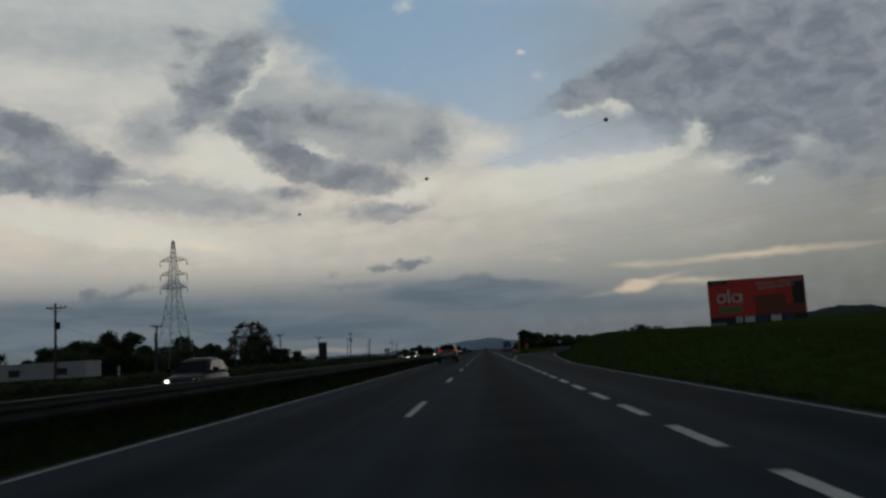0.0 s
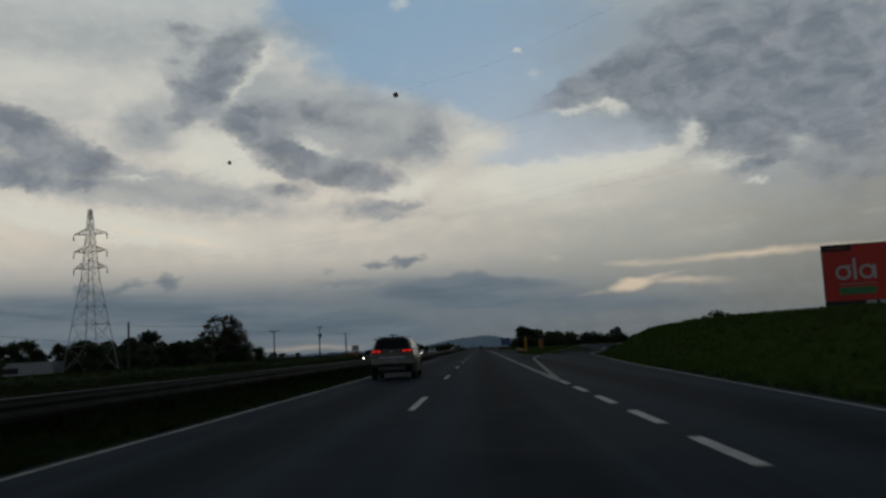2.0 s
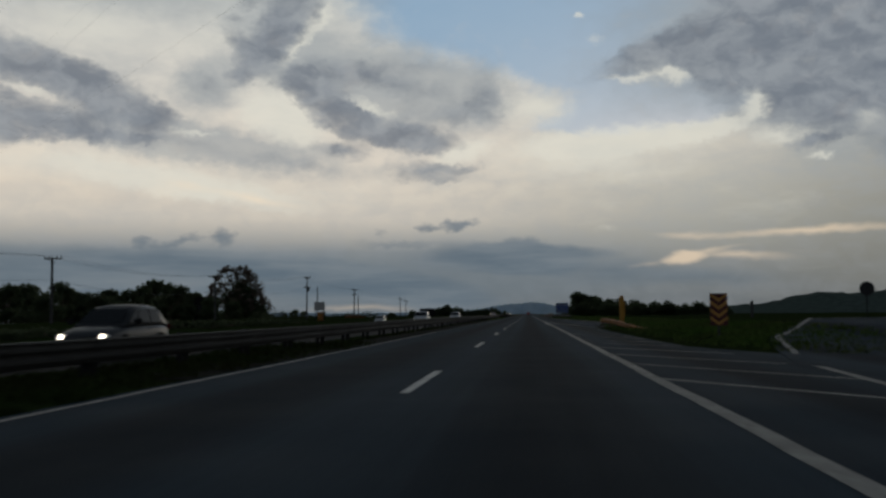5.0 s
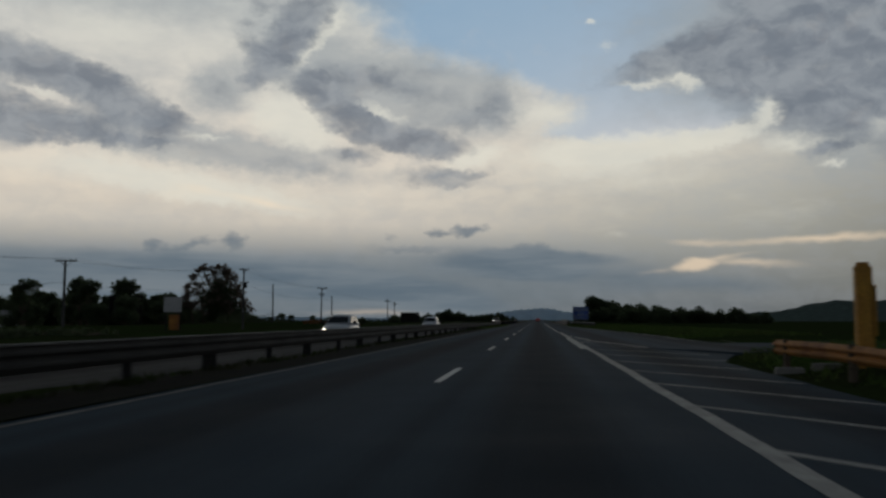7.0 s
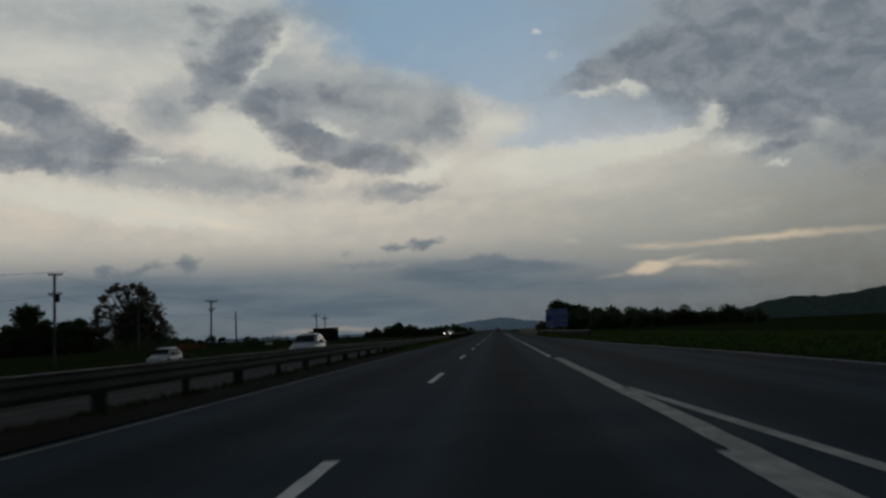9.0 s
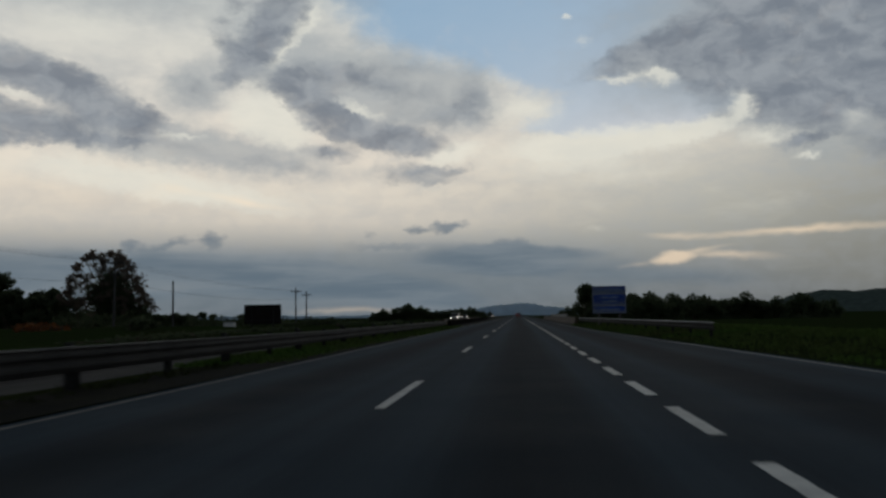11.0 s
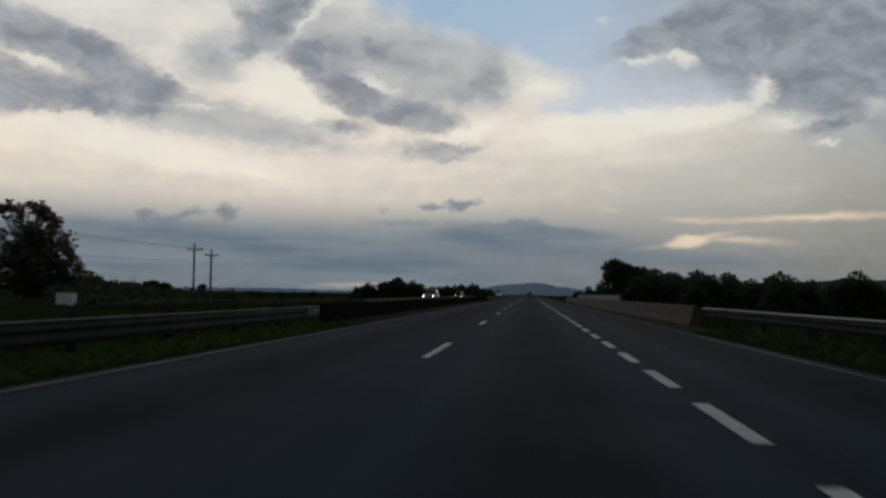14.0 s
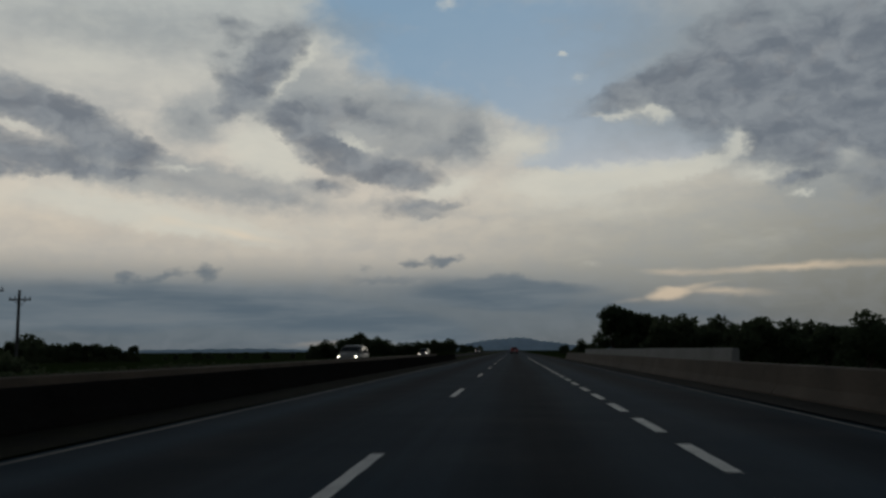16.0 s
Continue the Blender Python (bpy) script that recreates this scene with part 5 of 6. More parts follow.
def post_mesh(mat, h, name="post"):
    bm = bmesh.new()
    box(bm, (-0.07, 0, h / 2 - 0.2), (0.012, 0.14, h + 0.4))
    box(bm, (-0.02, 0.066, h / 2 - 0.2), (0.10, 0.01, h + 0.4))
    box(bm, (-0.02, -0.066, h / 2 - 0.2), (0.10, 0.01, h + 0.4))
    me = mesh_from(name, bm)
    me.materials.append(mat)
    return me


def guard_rail(name, path_x, y0, y1, top_z, mat, label, face=1, step=4.0, posts=True, post_mat=None, top_edge=None):
    """A ribbed beam on posts; face 1 turns its front to the right."""
    rail = thing(name, Matrix.Identity(4), label, "guardrail")
    n = max(2, int((y1 - y0) / 4))
    tall = 1.3 if callable(top_z) else 1.0
    crown = top_z if callable(top_z) else (lambda y: top_z)
    path = [(float(path_x(y)), float(y), float(crown(y)) - 0.31 * tall) for y in np.linspace(y0, y1, n + 1)]
    prof = [(s * face, u * tall) for s, u in W_BEAM]
    bm = bmesh.new()
    sweep(bm, prof, path)
    part("beam", bm, mat, rail)
    # a thin pale cap paints in the light caught by the top edge
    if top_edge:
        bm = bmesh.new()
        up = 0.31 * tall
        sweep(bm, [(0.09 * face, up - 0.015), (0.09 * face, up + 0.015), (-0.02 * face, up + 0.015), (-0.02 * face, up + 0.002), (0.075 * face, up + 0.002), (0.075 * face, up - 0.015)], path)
        part("top_edge", bm, top_edge, rail, "top edge painted pale as if lit")
    if posts:
        me = post_mesh(post_mat or mat, float(crown(y0)) + 0.02)
        y = y0 + 1.0
        while y < y1:
            x = float(path_x(y))
            share("post", me, rail, Matrix.Translation((x - 0.03 * face, y, 0)) @ Matrix.Diagonal((face, 1, 1, 1)))
            y += step
    return rail


rail_top = line_x([(0.66, -40), (0.64, 140), (0.74, 175), (0.76, 245), (0.58, 280), (0.54, 336)])
guard_rail("guardrail", line_x([(-8.3, -40), (-8.2, 100), (-7.0, 170), (-6.9, 245), (-7.6, 280), (-7.5, 336)]), -36, 336, rail_top, weathered, "weathered dark steel guardrail on posts along the median", top_edge=lit_rail_edge)
guard_rail("guardrail", line_x([(-9.2, -40), (-9.1, 98), (-7.85, 134), (-7.3, 172)]), -36, 172, rail_top, weathered, "weathered steel guardrail facing the opposite carriageway", face=-1)
guard_rail("guardrail", line_x([(-7.36, 172), (-7.2, 185), (-7.1, 245), (-7.8, 280), (-7.7, 336)]), 172, 336, rail_top, weathered, "weathered steel guardrail backing onto the median rail", face=-1, step=8.0)
guard_rail("guardrail", line_x([(7.6, 285), (7.1, 305), (6.3, 324), (6.1, 339.4)]), 283, 339.4, 0.68, weathered, "dark steel guardrail with a top edge painted pale as if lit beside the shoulder", face=-1, top_edge=white_paint)

# the yellow rail round the nose of the island
rail = thing("guardrail", Matrix.Identity(4), "faded yellow guardrail ending at a yellow pillar", "guardrail")
ypath = []
for k in range(26):
    f = k / 25
    y = 182.0 - 16.0 * f
    x = 4.98 + 1.1 * f
    top = 0.67 - 0.43 * float(ease((f - 0.15) / 0.85))
    ypath.append((x, y, top - 0.31))
bm = bmesh.new()
sweep(bm, [(s, u) for s, u in W_BEAM], ypath)
part("beam", bm, yellow_paint, rail)
ypost = post_mesh(bark, 0.65)
for x, y, z in ypath[1::5]:
    share("post", ypost, rail, Matrix.Translation((x, y, z - 0.32)))

for k, (x, y, w) in enumerate(((4.95, 181.0, 0.55), (5.75, 181.2, 0.6))):
    bm = bmesh.new()
    box(bm, (0, 0, 0.02), (w, 0.2, 0.16), bevel=0.02)
    stone = part("kerb_stone", bm, concrete_pale)
    stone.matrix_world = Matrix.Translation((x, y, float(ground_z(x, y)) + 0.02))
    tagged(stone, "short pale kerb stone in grass below a rail", "kerb", "kerb stones")

# ---- barriers of the overpass ----
def barrier(name, x, y0, y1, h, mat, label, face=1, z0=0.0):
    """A concrete barrier with a sloped foot, cast in lengths with open joints."""
    top = thing(name, Matrix.Identity(4), label, "barrier")
    prof = [(0.0, -0.2), (0.42 * face, -0.2), (0.42 * face, 0.08), (0.30 * face, 0.30), (0.22 * face, h - 0.03), (0.18 * face, h), (0.03 * face, h), (0.0, h - 0.03)]
    y = y0
    while y < y1 - 0.1:
        e = min(y + 6.0, y1)
        bm = bmesh.new()
        sweep(bm, prof, [(x, y + 0.012, z0), (x, (y + e) / 2, z0), (x, e - 0.012, z0)])
        part("barrier_segment", bm, mat, top)
        y = e
    return top


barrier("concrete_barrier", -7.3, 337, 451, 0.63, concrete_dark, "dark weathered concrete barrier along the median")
barrier("concrete_barrier", -9.2, 356, 451, 0.68, concrete, "dull concrete parapet of the opposite carriageway", face=-1)
barrier("concrete_barrier", 5.95, 339.5, 451, 0.74, concrete, "brownish weathered concrete parapet beside the shoulder", face=-1)
barrier("concrete_barrier", 7.2, 379, 440, 1.12, concrete_pale, "pale concrete wall behind the parapet", face=-1)

# ---- billboard on the bank ----
def ring(bm, c, ro, ri, axis_x, axis_z, n=28, t=0.03):
    out_dir = axis_x.cross(axis_z)
    vo, vi, wo, wi = [], [], [], []
    for k in range(n):
        d = math.cos(2 * math.pi * k / n) * axis_x + math.sin(2 * math.pi * k / n) * axis_z
        vo.append(bm.verts.new(c + d * ro + out_dir * t))
        vi.append(bm.verts.new(c + d * ri + out_dir * t))
        wo.append(bm.verts.new(c + d * ro))
        wi.append(bm.verts.new(c + d * ri))
    for k in range(n):
        j = (k + 1) % n
        bm.faces.new((vo[k], vo[j], vi[j], vi[k]))
        bm.faces.new((vo[k], vo[j], wo[j], wo[k]))
        bm.faces.new((vi[k], vi[j], wi[j], wi[k]))
    return bm


bill_a, bill_b = Vector((33.6, 137.4, 0)), Vector((47.0, 134.6, 0))
BW = (bill_b - bill_a).length
BH, BZ = 6.7, 2.62
bx_dir = (bill_b - bill_a).normalized()
bz_dir = Vector((0, 0, 1))
b_front = bx_dir.cross(bz_dir)
billboard = thing("billboard", Matrix.Identity(4), "large red roadside billboard with white logo on a grass bank", "billboard")


def at_board(u, v, d=0.0):
    """u, v from 0 to 1 across and up the board."""
    return bill_a + bx_dir * (u * BW) + Vector((0, 0, BZ + v * BH)) + b_front * d


def on_board(name, u0, v0, u1, v1, mat, d=0.02, label="", t=0.015):
    bm = bmesh.new()
    panel(bm, [at_board(u0, v0, d), at_board(u1, v0, d), at_board(u1, v1, d), at_board(u0, v1, d)], t)
    return part(name, bm, mat, billboard, label)


on_board("backing", 0, 0, 1, 1, sign_back, 0.0, t=0.18)
on_board("poster", 0.006, 0.012, 0.994, 0.988, poster_red, 0.012, "red printed poster sheet")
on_board("poster_band", 0.006, 0.012, 0.994, 0.175, poster_black, 0.024, "black band along the foot of the poster")
on_board("poster_picture", 0.48, 0.175, 0.80, 0.62, poster_brown, 0.024, "brown blurred food picture")
on_board("poster_picture", 0.87, 0.40, 0.985, 0.90, poster_black, 0.024, "dark picture block")
on_board("poster_picture", 0.80, 0.175, 0.985, 0.40, poster_brown, 0.024, "brown blurred food picture")
on_board("poster_strip", 0.006, 0.90, 0.20, 0.988, poster_black, 0.024, "small black strip with unreadable print")
on_board("print_bar", 0.03, 0.925, 0.17, 0.955, poster_brown, 0.034)
on_board("poster_strip", 0.10, 0.265, 0.345, 0.37, poster_green, 0.024, "green strip under the logo")
on_board("print_bar", 0.10, 0.405, 0.345, 0.425, poster_pink, 0.024)
for k, (a, b, v) in enumerate(((0.50, 0.70, 0.87), (0.52, 0.60, 0.775), (0.61, 0.70, 0.785), (0.71, 0.80, 0.80), (0.81, 0.90, 0.815), (0.72, 0.97, 0.895))):
    on_board("print_bar", a, v - 0.035, b, v + 0.03, poster_pink, 0.024, "pale pink lettering block")
for a, b, mt in ((0.27, 0.335, poster_white), (0.36, 0.465, poster_white), (0.49, 0.60, poster_blue), (0.63, 0.735, poster_white), (0.77, 0.86, poster_blue)):
    on_board("logo_tile", a, 0.035, b, 0.165, mt, 0.036)
bm = bmesh.new()
tile_c = at_board(0.302, 0.10, 0.052)
ring(bm, tile_c, 0.26, 0.16, bx_dir, bz_dir, 16, 0.01)
part("logo_ring", bm, poster_black, billboard)
for uc in (0.135, 0.292):
    bm = bmesh.new()
    ring(bm, at_board(uc, 0.585, 0.03), 0.70, 0.46, bx_dir, bz_dir)
    part("logo_ring", bm, poster_white, billboard, "white ring of the logo")
on_board("logo_bar", 0.203, 0.475, 0.222, 0.79, poster_white, 0.04)
on_board("logo_bar", 0.334, 0.475, 0.352, 0.68, poster_white, 0.04)
on_board("logo_bar", 0.135, 0.665, 0.195, 0.69, poster_white, 0.04)
for k in range(5):
    bm = bmesh.new()
    p = at_board(0.08 + 0.21 * k, 0, -0.30)
    zg = float(ground_z(p.x, p.y))
    box(bm, (p.x, p.y, (BZ + BH * 0.9 + zg - 0.5) / 2), (0.16, 0.16, BZ + BH * 0.9 - zg + 0.5), math.degrees(math.atan2(bx_dir.y, bx_dir.x)))
    part("post", bm, weathered, billboard)
bm = bmesh.new()
pa = bill_a + bx_dir * 1.1 + b_front * 0.5
box(bm, (pa.x, pa.y, float(ground_z(pa.x, pa.y)) + 0.30), (2.3, 0.12, 0.5), math.degrees(math.atan2(bx_dir.y, bx_dir.x)), 0.01)
tagged(part("low_wall", bm, concrete_pale), "short pale concrete wall under a billboard corner", "wall")

# ---- blue direction sign ----
def rounded_panel(bm, w, h, r, y, zc):
    """An upright panel with rounded corners, facing the road."""
    pts = []
    for cx, cz, a0 in ((w / 2 - r, h / 2 - r, 0), (-w / 2 + r, h / 2 - r, 90), (-w / 2 + r, -h / 2 + r, 180), (w / 2 - r, -h / 2 + r, 270)):
        for k in range(5):
            a = radians(a0 + 22.5 * k)
            pts.append(Vector((cx + r * math.cos(a), y, zc + cz + r * math.sin(a))))
    return panel(bm, pts, 0.008)


def blue_sign(x0, x1, y, z0, z1, turn):
    top = thing("road_sign", Matrix.Translation(((x0 + x1) / 2, y, 0)) @ Euler((0, 0, radians(turn))).to_matrix().to_4x4(),
                "large blue highway information sign with pale borders on two posts", "road sign")
    w = x1 - x0
    bm = bmesh.new()
    box(bm, (0, 0.03, (z0 + z1) / 2), (w, 0.05, z1 - z0), bevel=0.008)
    part("backing", bm, sign_back, top, "dark sign backing with bare edges")
    h = z1 - z0
    for k, (a, b) in enumerate(((0.0, 0.285), (0.287, 0.715), (0.717, 1.0))):
        za, zb = z0 + h * a + 0.004, z0 + h * b - 0.004
        bm = bmesh.new()
        box(bm, (0, 0.0, (za + zb) / 2), (w - 0.03, 0.012, zb - za), bevel=0.004)
        brd = part("border", bm, sign_white, top, "pale border")
        bm = bmesh.new()
        rounded_panel(bm, w - 0.15, zb - za - 0.12, 0.09, -0.006, (za + zb) / 2)
        pan = part("sign_panel", bm, sign_blue, top, "deep blue panel")
        zc = (za + zb) / 2
        rows = {0: ((zc, (-0.26, -0.14), (-0.10, 0.30)),), 1: ((zc + 0.19, (-0.24, -0.02), (0.03, 0.26)), (zc - 0.17, (-0.20, 0.22))), 2: ((zc, (-0.36, -0.16), (-0.12, -0.05), (-0.01, 0.38)),)}[k]
        for zr, *bars in rows:
            for a2, b2 in bars:
                bm = bmesh.new()
                box(bm, ((a2 + b2) / 2 * w, -0.017, zr), ((b2 - a2) * w, 0.008, 0.12), bevel=0.003)
                part("print_bar", bm, sign_text, pan)
    for s in (-0.31, 0.31):
        bm = bmesh.new()
        box(bm, (s * w, 0.14, z1 / 2 - 0.1), (0.16, 0.14, z1 + 0.1), bevel=0.015)
        part("post", bm, concrete_mid, top, "grey-tan square post")
    for zc in (z0 + 0.35, z1 - 0.35):
        bm = bmesh.new()
        box(bm, (0, 0.07, zc), (w * 0.95, 0.03, 0.06))
        part("rail", bm, galvanised, top)
    return top


blue_sign(6.10, 8.90, 322.6, 1.10, 3.40, 2)

# the back of a sign across the opposite carriageway
panel_back = thing("road_sign", Matrix.Translation((-24.35, 329.6, 0)), "back of a large dark sign panel on steel posts", "road sign")
bm = bmesh.new()
box(bm, (0, 0, 1.47), (3.6, 0.05, 1.85), bevel=0.01)
part("backing", bm, dark_wall, panel_back)
for s in (-1.05, 1.05):
    bm = bmesh.new()
    box(bm, (s, -0.09, 1.05), (0.11, 0.11, 2.6), bevel=0.01)
    part("post", bm, weathered, panel_back)
for zc in (0.9, 2.0):
    bm = bmesh.new()
    box(bm, (0, -0.05, zc), (3.3, 0.04, 0.06))
    part("rail", bm, weathered, panel_back)

# ---- chevron marker on the island ----
chev = thing("chevron_sign", Matrix.Translation((6.42, 149.8, 0)), "amber and dark red chevron marker sign on a post", "road sign")
bm = bmesh.new()
box(bm, (0, 0.02, 1.13), (0.60, 0.03, 1.12), bevel=0.006)
part("backing", bm, sign_red, chev, "dark red panel")
for k in range(4):
    zc = 1.58 - 0.275 * k
    bm = bmesh.new()
    for s in (-1, 1):
        panel(bm, [(0, 0.002, max(0.58, zc - 0.20)), (s * 0.29, 0.002, zc + 0.03), (s * 0.29, 0.002, min(1.68, zc + 0.15)), (0, 0.002, zc - 0.07)][::s], 0.006)
    part("chevron", bm, sign_amber, chev, "amber stripe")
bm = bmesh.new()
box(bm, (0, 0.07, 0.6), (0.07, 0.07, 1.5), bevel=0.005)
part("post", bm, wood_pole, chev)

# ---- yellow pillar ----
def pillar(x, y, zb, h, label):
    top = thing("pillar", Matrix.Translation((x, y, zb)), label, "pillar")
    bm = bmesh.new()
    box(bm, (0, 0, h / 2 - 0.3), (0.30, 0.28, h + 0.6), bevel=0.04)
    part("shaft", bm, yellow_bright, top)
    bm = bmesh.new()
    box(bm, (0, 0, h + 0.015), (0.24, 0.22, 0.07), bevel=0.03)
    part("cap", bm, yellow_bright, top)
    bm = bmesh.new()
    box(bm, (0.16, 0, h * 0.45), (0.12, 0.2, h * 0.62), bevel=0.02)
    part("side_block", bm, yellow_bright, top)
    return top


pillar(6.28, 180.6, 0.55, 1.62, "faded yellow square pillar at the end of a rail")


# ---- small round signs, posts and reflectors ----
def disc_sign(x, y, zc, r, face_mat, label, ring_mat=None, post_low=None):
    z0 = float(ground_z(x, y))
    top = thing("road_sign", Matrix.Translation((x, y, 0)), label, "road sign", "round signs")
    bm = bmesh.new()
    tube(bm, (0, 0.0, zc), (0, 0.03, zc), r, r, 28)
    part("disc", bm, face_mat, top)
    if ring_mat:
        bm = bmesh.new()
        ring(bm, Vector((0, -0.002, zc)), r, r * 0.8, Vector((1, 0, 0)), Vector((0, 0, 1)), 28, 0.006)
        part("rim", bm, ring_mat, top, "dark rim")
        bm = bmesh.new()
        box(bm, (0, -0.006, zc), (r * 1.1, 0.008, r * 0.28))
        part("print_bar", bm, black_paint, top)
    bm = bmesh.new()
    tube(bm, (0, 0.06, z0 - 0.3), (0, 0.06, zc + r * 0.6), 0.035, 0.035, 8)
    part("post", bm, weathered, top)
    return top


disc_sign(15.7, 195.3, 1.75, 0.42, white_paint, "round white sign with a dark rim on a thin post", sign_red)
disc_sign(16.6, 164.0, 2.15, 0.36, sign_back, "back of a round sign on a post")
disc_sign(15.0, 149.5, 2.15, 0.44, wood_pole, "grey back of a round sign on a post")


def marker_post(x, y, h, w, mat, label, cap=None, group=""):
    z0 = float(ground_z(x, y))
    top = thing("marker_post", Matrix.Translation((x, y, z0)), label, "marker post", group)
    bm = bmesh.new()
    box(bm, (0, 0, h / 2 - 0.1), (w, w * 0.5, h + 0.2), bevel=0.01)
    part("shaft", bm, mat, top)
    if cap:
        bm = bmesh.new()
        box(bm, (0, -w * 0.27, h - 0.12), (w * 0.7, 0.012, 0.16))
        part("reflector", bm, cap, top)
    return top


marker_post(18.1, 193.0, 1.65, 0.22, wood_pole, "short grey concrete post in grass")
marker_post(-33.6, 81.8, 1.0, 0.16, white_paint, "small white marker post beside a field")

# dark plate sign in the median
plate = thing("road_sign", Matrix.Translation((-10.65, 58.5, 0)), "dark back of a narrow upright sign in the median", "road sign")
bm = bmesh.new()
box(bm, (0, 0, 1.55), (0.48, 0.03, 1.05), bevel=0.012)
part("backing", bm, black_paint, plate)
bm = bmesh.new()
box(bm, (0, 0.05, 0.8), (0.07, 0.07, 2.0), bevel=0.005)
part("post", bm, black_paint, plate)

# small pale sign with an orange box below it, across the road
ws = thing("road_sign", Matrix.Translation((-24.4, 219.5, 0)), "dull grey square sign above an orange box on posts", "road sign")
bm = bmesh.new()
box(bm, (0, 0, 2.05), (1.25, 0.04, 1.0), bevel=0.01)
part("panel", bm, plaster, ws)
bm = bmesh.new()
box(bm, (0.12, 0.1, 0.85), (0.62, 0.5, 1.0), bevel=0.04)
part("case", bm, yellow_paint, ws, "faded orange case")
for s in (-0.5, 0.5):
    bm = bmesh.new()
    tube(bm, (s, 0.05, -0.2), (s, 0.05, 2.5), 0.045, 0.045, 8)
    part("post", bm, weathered, ws)

# pale equipment box beyond the opposite carriageway
eb = thing("equipment_box", on_ground(-51.2, 400.5, -0.15), "pale square equipment cabinet in rough grass", "cabinet")
bm = bmesh.new()
box(bm, (0, 0, 0.75), (1.85, 1.1, 1.7), bevel=0.03)
part("body", bm, white_paint, eb)
bm = bmesh.new()
box(bm, (0, 0, 1.64), (1.95, 1.2, 0.08), bevel=0.02)
part("lid", bm, galvanised, eb)


# ---- walls and sheds on the left ----
def shed(x, y, w, d, h, label, turn=0, roof=True, wall_mat=None):
    wall_mat = wall_mat or plaster
    top = thing("building", on_ground(x, y, 0, turn), label, "building")
    bm = bmesh.new()
    box(bm, (0, 0, h / 2 - 0.2), (w, d, h + 0.4))
    part("wall", bm, wall_mat, top)
    if roof:
        bm = bmesh.new()
        rise = d * 0.16
        panel(bm, [(-w / 2 - 0.3, -d / 2 - 0.3, h - 0.05), (w / 2 + 0.3, -d / 2 - 0.3, h - 0.05), (w / 2 + 0.3, 0, h + rise), (-w / 2 - 0.3, 0, h + rise)], 0.12)
        panel(bm, [(-w / 2 - 0.3, 0, h + rise), (w / 2 + 0.3, 0, h + rise), (w / 2 + 0.3, d / 2 + 0.3, h - 0.05), (-w / 2 - 0.3, d / 2 + 0.3, h - 0.05)], 0.12)
        part("roof", bm, roof_tile, top)
    for s in (-0.25, 0.25):
        bm = bmesh.new()
        box(bm, (s * w, -d / 2 - 0.01, h * 0.45), (w * 0.12, 0.06, h * 0.4), bevel=0.01)
        part("door" if s < 0 else "window", bm, black_paint, top)
    return top


shed(-60.5, 122, 13, 5, 2.3, "long low grey-white wall-like shed under trees", 0, False)
shed(-291, 543, 104, 12, 8.2, "long low pale warehouse beyond the fields", 0, False)
shed(-72.5, 312, 4.6, 4, 5.2, "dark flat-roofed block house by the trees", 8, False, dark_wall)
for k, (x, y, s) in enumerate(((-69.2, 305, 0.85), (-77, 307, 1.0), (-66.5, 313, 0.7), (-81, 312, 1.1), (-73, 303, 0.6))):
    copy_thing((near_a, near_b)[k % 2], on_ground(x, y, -0.2, 77 * k, s))


# ---- vehicles ----
def loft(bm, stations, n=20, power=3.2):
    """Skins rounded-box sections: each station is (y, z low, z high, half width low, half width high)."""
    rings = []
    for y, z0, z1, w0, w1 in stations:
        ringv = []
        for k in range(n):
            a = 2 * math.pi * k / n
            c, s = math.cos(a), math.sin(a)
            px = math.copysign(abs(c) ** (2 / power), c)
            pz = math.copysign(abs(s) ** (2 / power), s)
            f = (pz + 1) / 2
            ringv.append(bm.verts.new((px * (w0 + (w1 - w0) * f), y, z0 + (z1 - z0) * f)))
        rings.append(ringv)
    for ra, rb in zip(rings, rings[1:]):
        for k in range(n):
            bm.faces.new((ra[k], ra[(k + 1) % n], rb[(k + 1) % n], rb[k]))
    bm.faces.new(rings[0][::-1])
    bm.faces.new(rings[-1])
    return bm


def wheel_meshes(r, w):
    bm = bmesh.new()
    prof = [(r * 0.62, -w / 2), (r * 0.92, -w / 2), (r, -w * 0.36), (r, w * 0.36), (r * 0.92, w / 2), (r * 0.62, w / 2)]
    n = 24
    rings = [[bm.verts.new((u, q * math.cos(2 * math.pi * k / n), q * math.sin(2 * math.pi * k / n))) for q, u in prof] for k in range(n)]
    for k in range(n):
        ra, rb = rings[k], rings[(k + 1) % n]
        for j in range(len(prof)):
            i = (j + 1) % len(prof)
            bm.faces.new((ra[j], ra[i], rb[i], rb[j]))
    tyre = mesh_from("tyre", bm, True)
    tyre.materials.append(tyre_rubber)
    bm = bmesh.new()
    tube(bm, (-w * 0.35, 0, 0), (w * 0.42, 0, 0), r * 0.16, r * 0.14, 12)
    for k in range(5):
        a = 2 * math.pi * k / 5
        d = Vector((0, math.cos(a), math.sin(a)))
        tube(bm, Vector((w * 0.36, 0, 0)), Vector((w * 0.30, 0, 0)) + d * r * 0.6, r * 0.09, r * 0.11, 6)
    tube(bm, (-w * 0.3, 0, 0), (w * 0.1, 0, 0), r * 0.63, r * 0.63, 20)
    rim = mesh_from("rim", bm)
    rim.materials.append(rim_metal)
    return tyre, rim


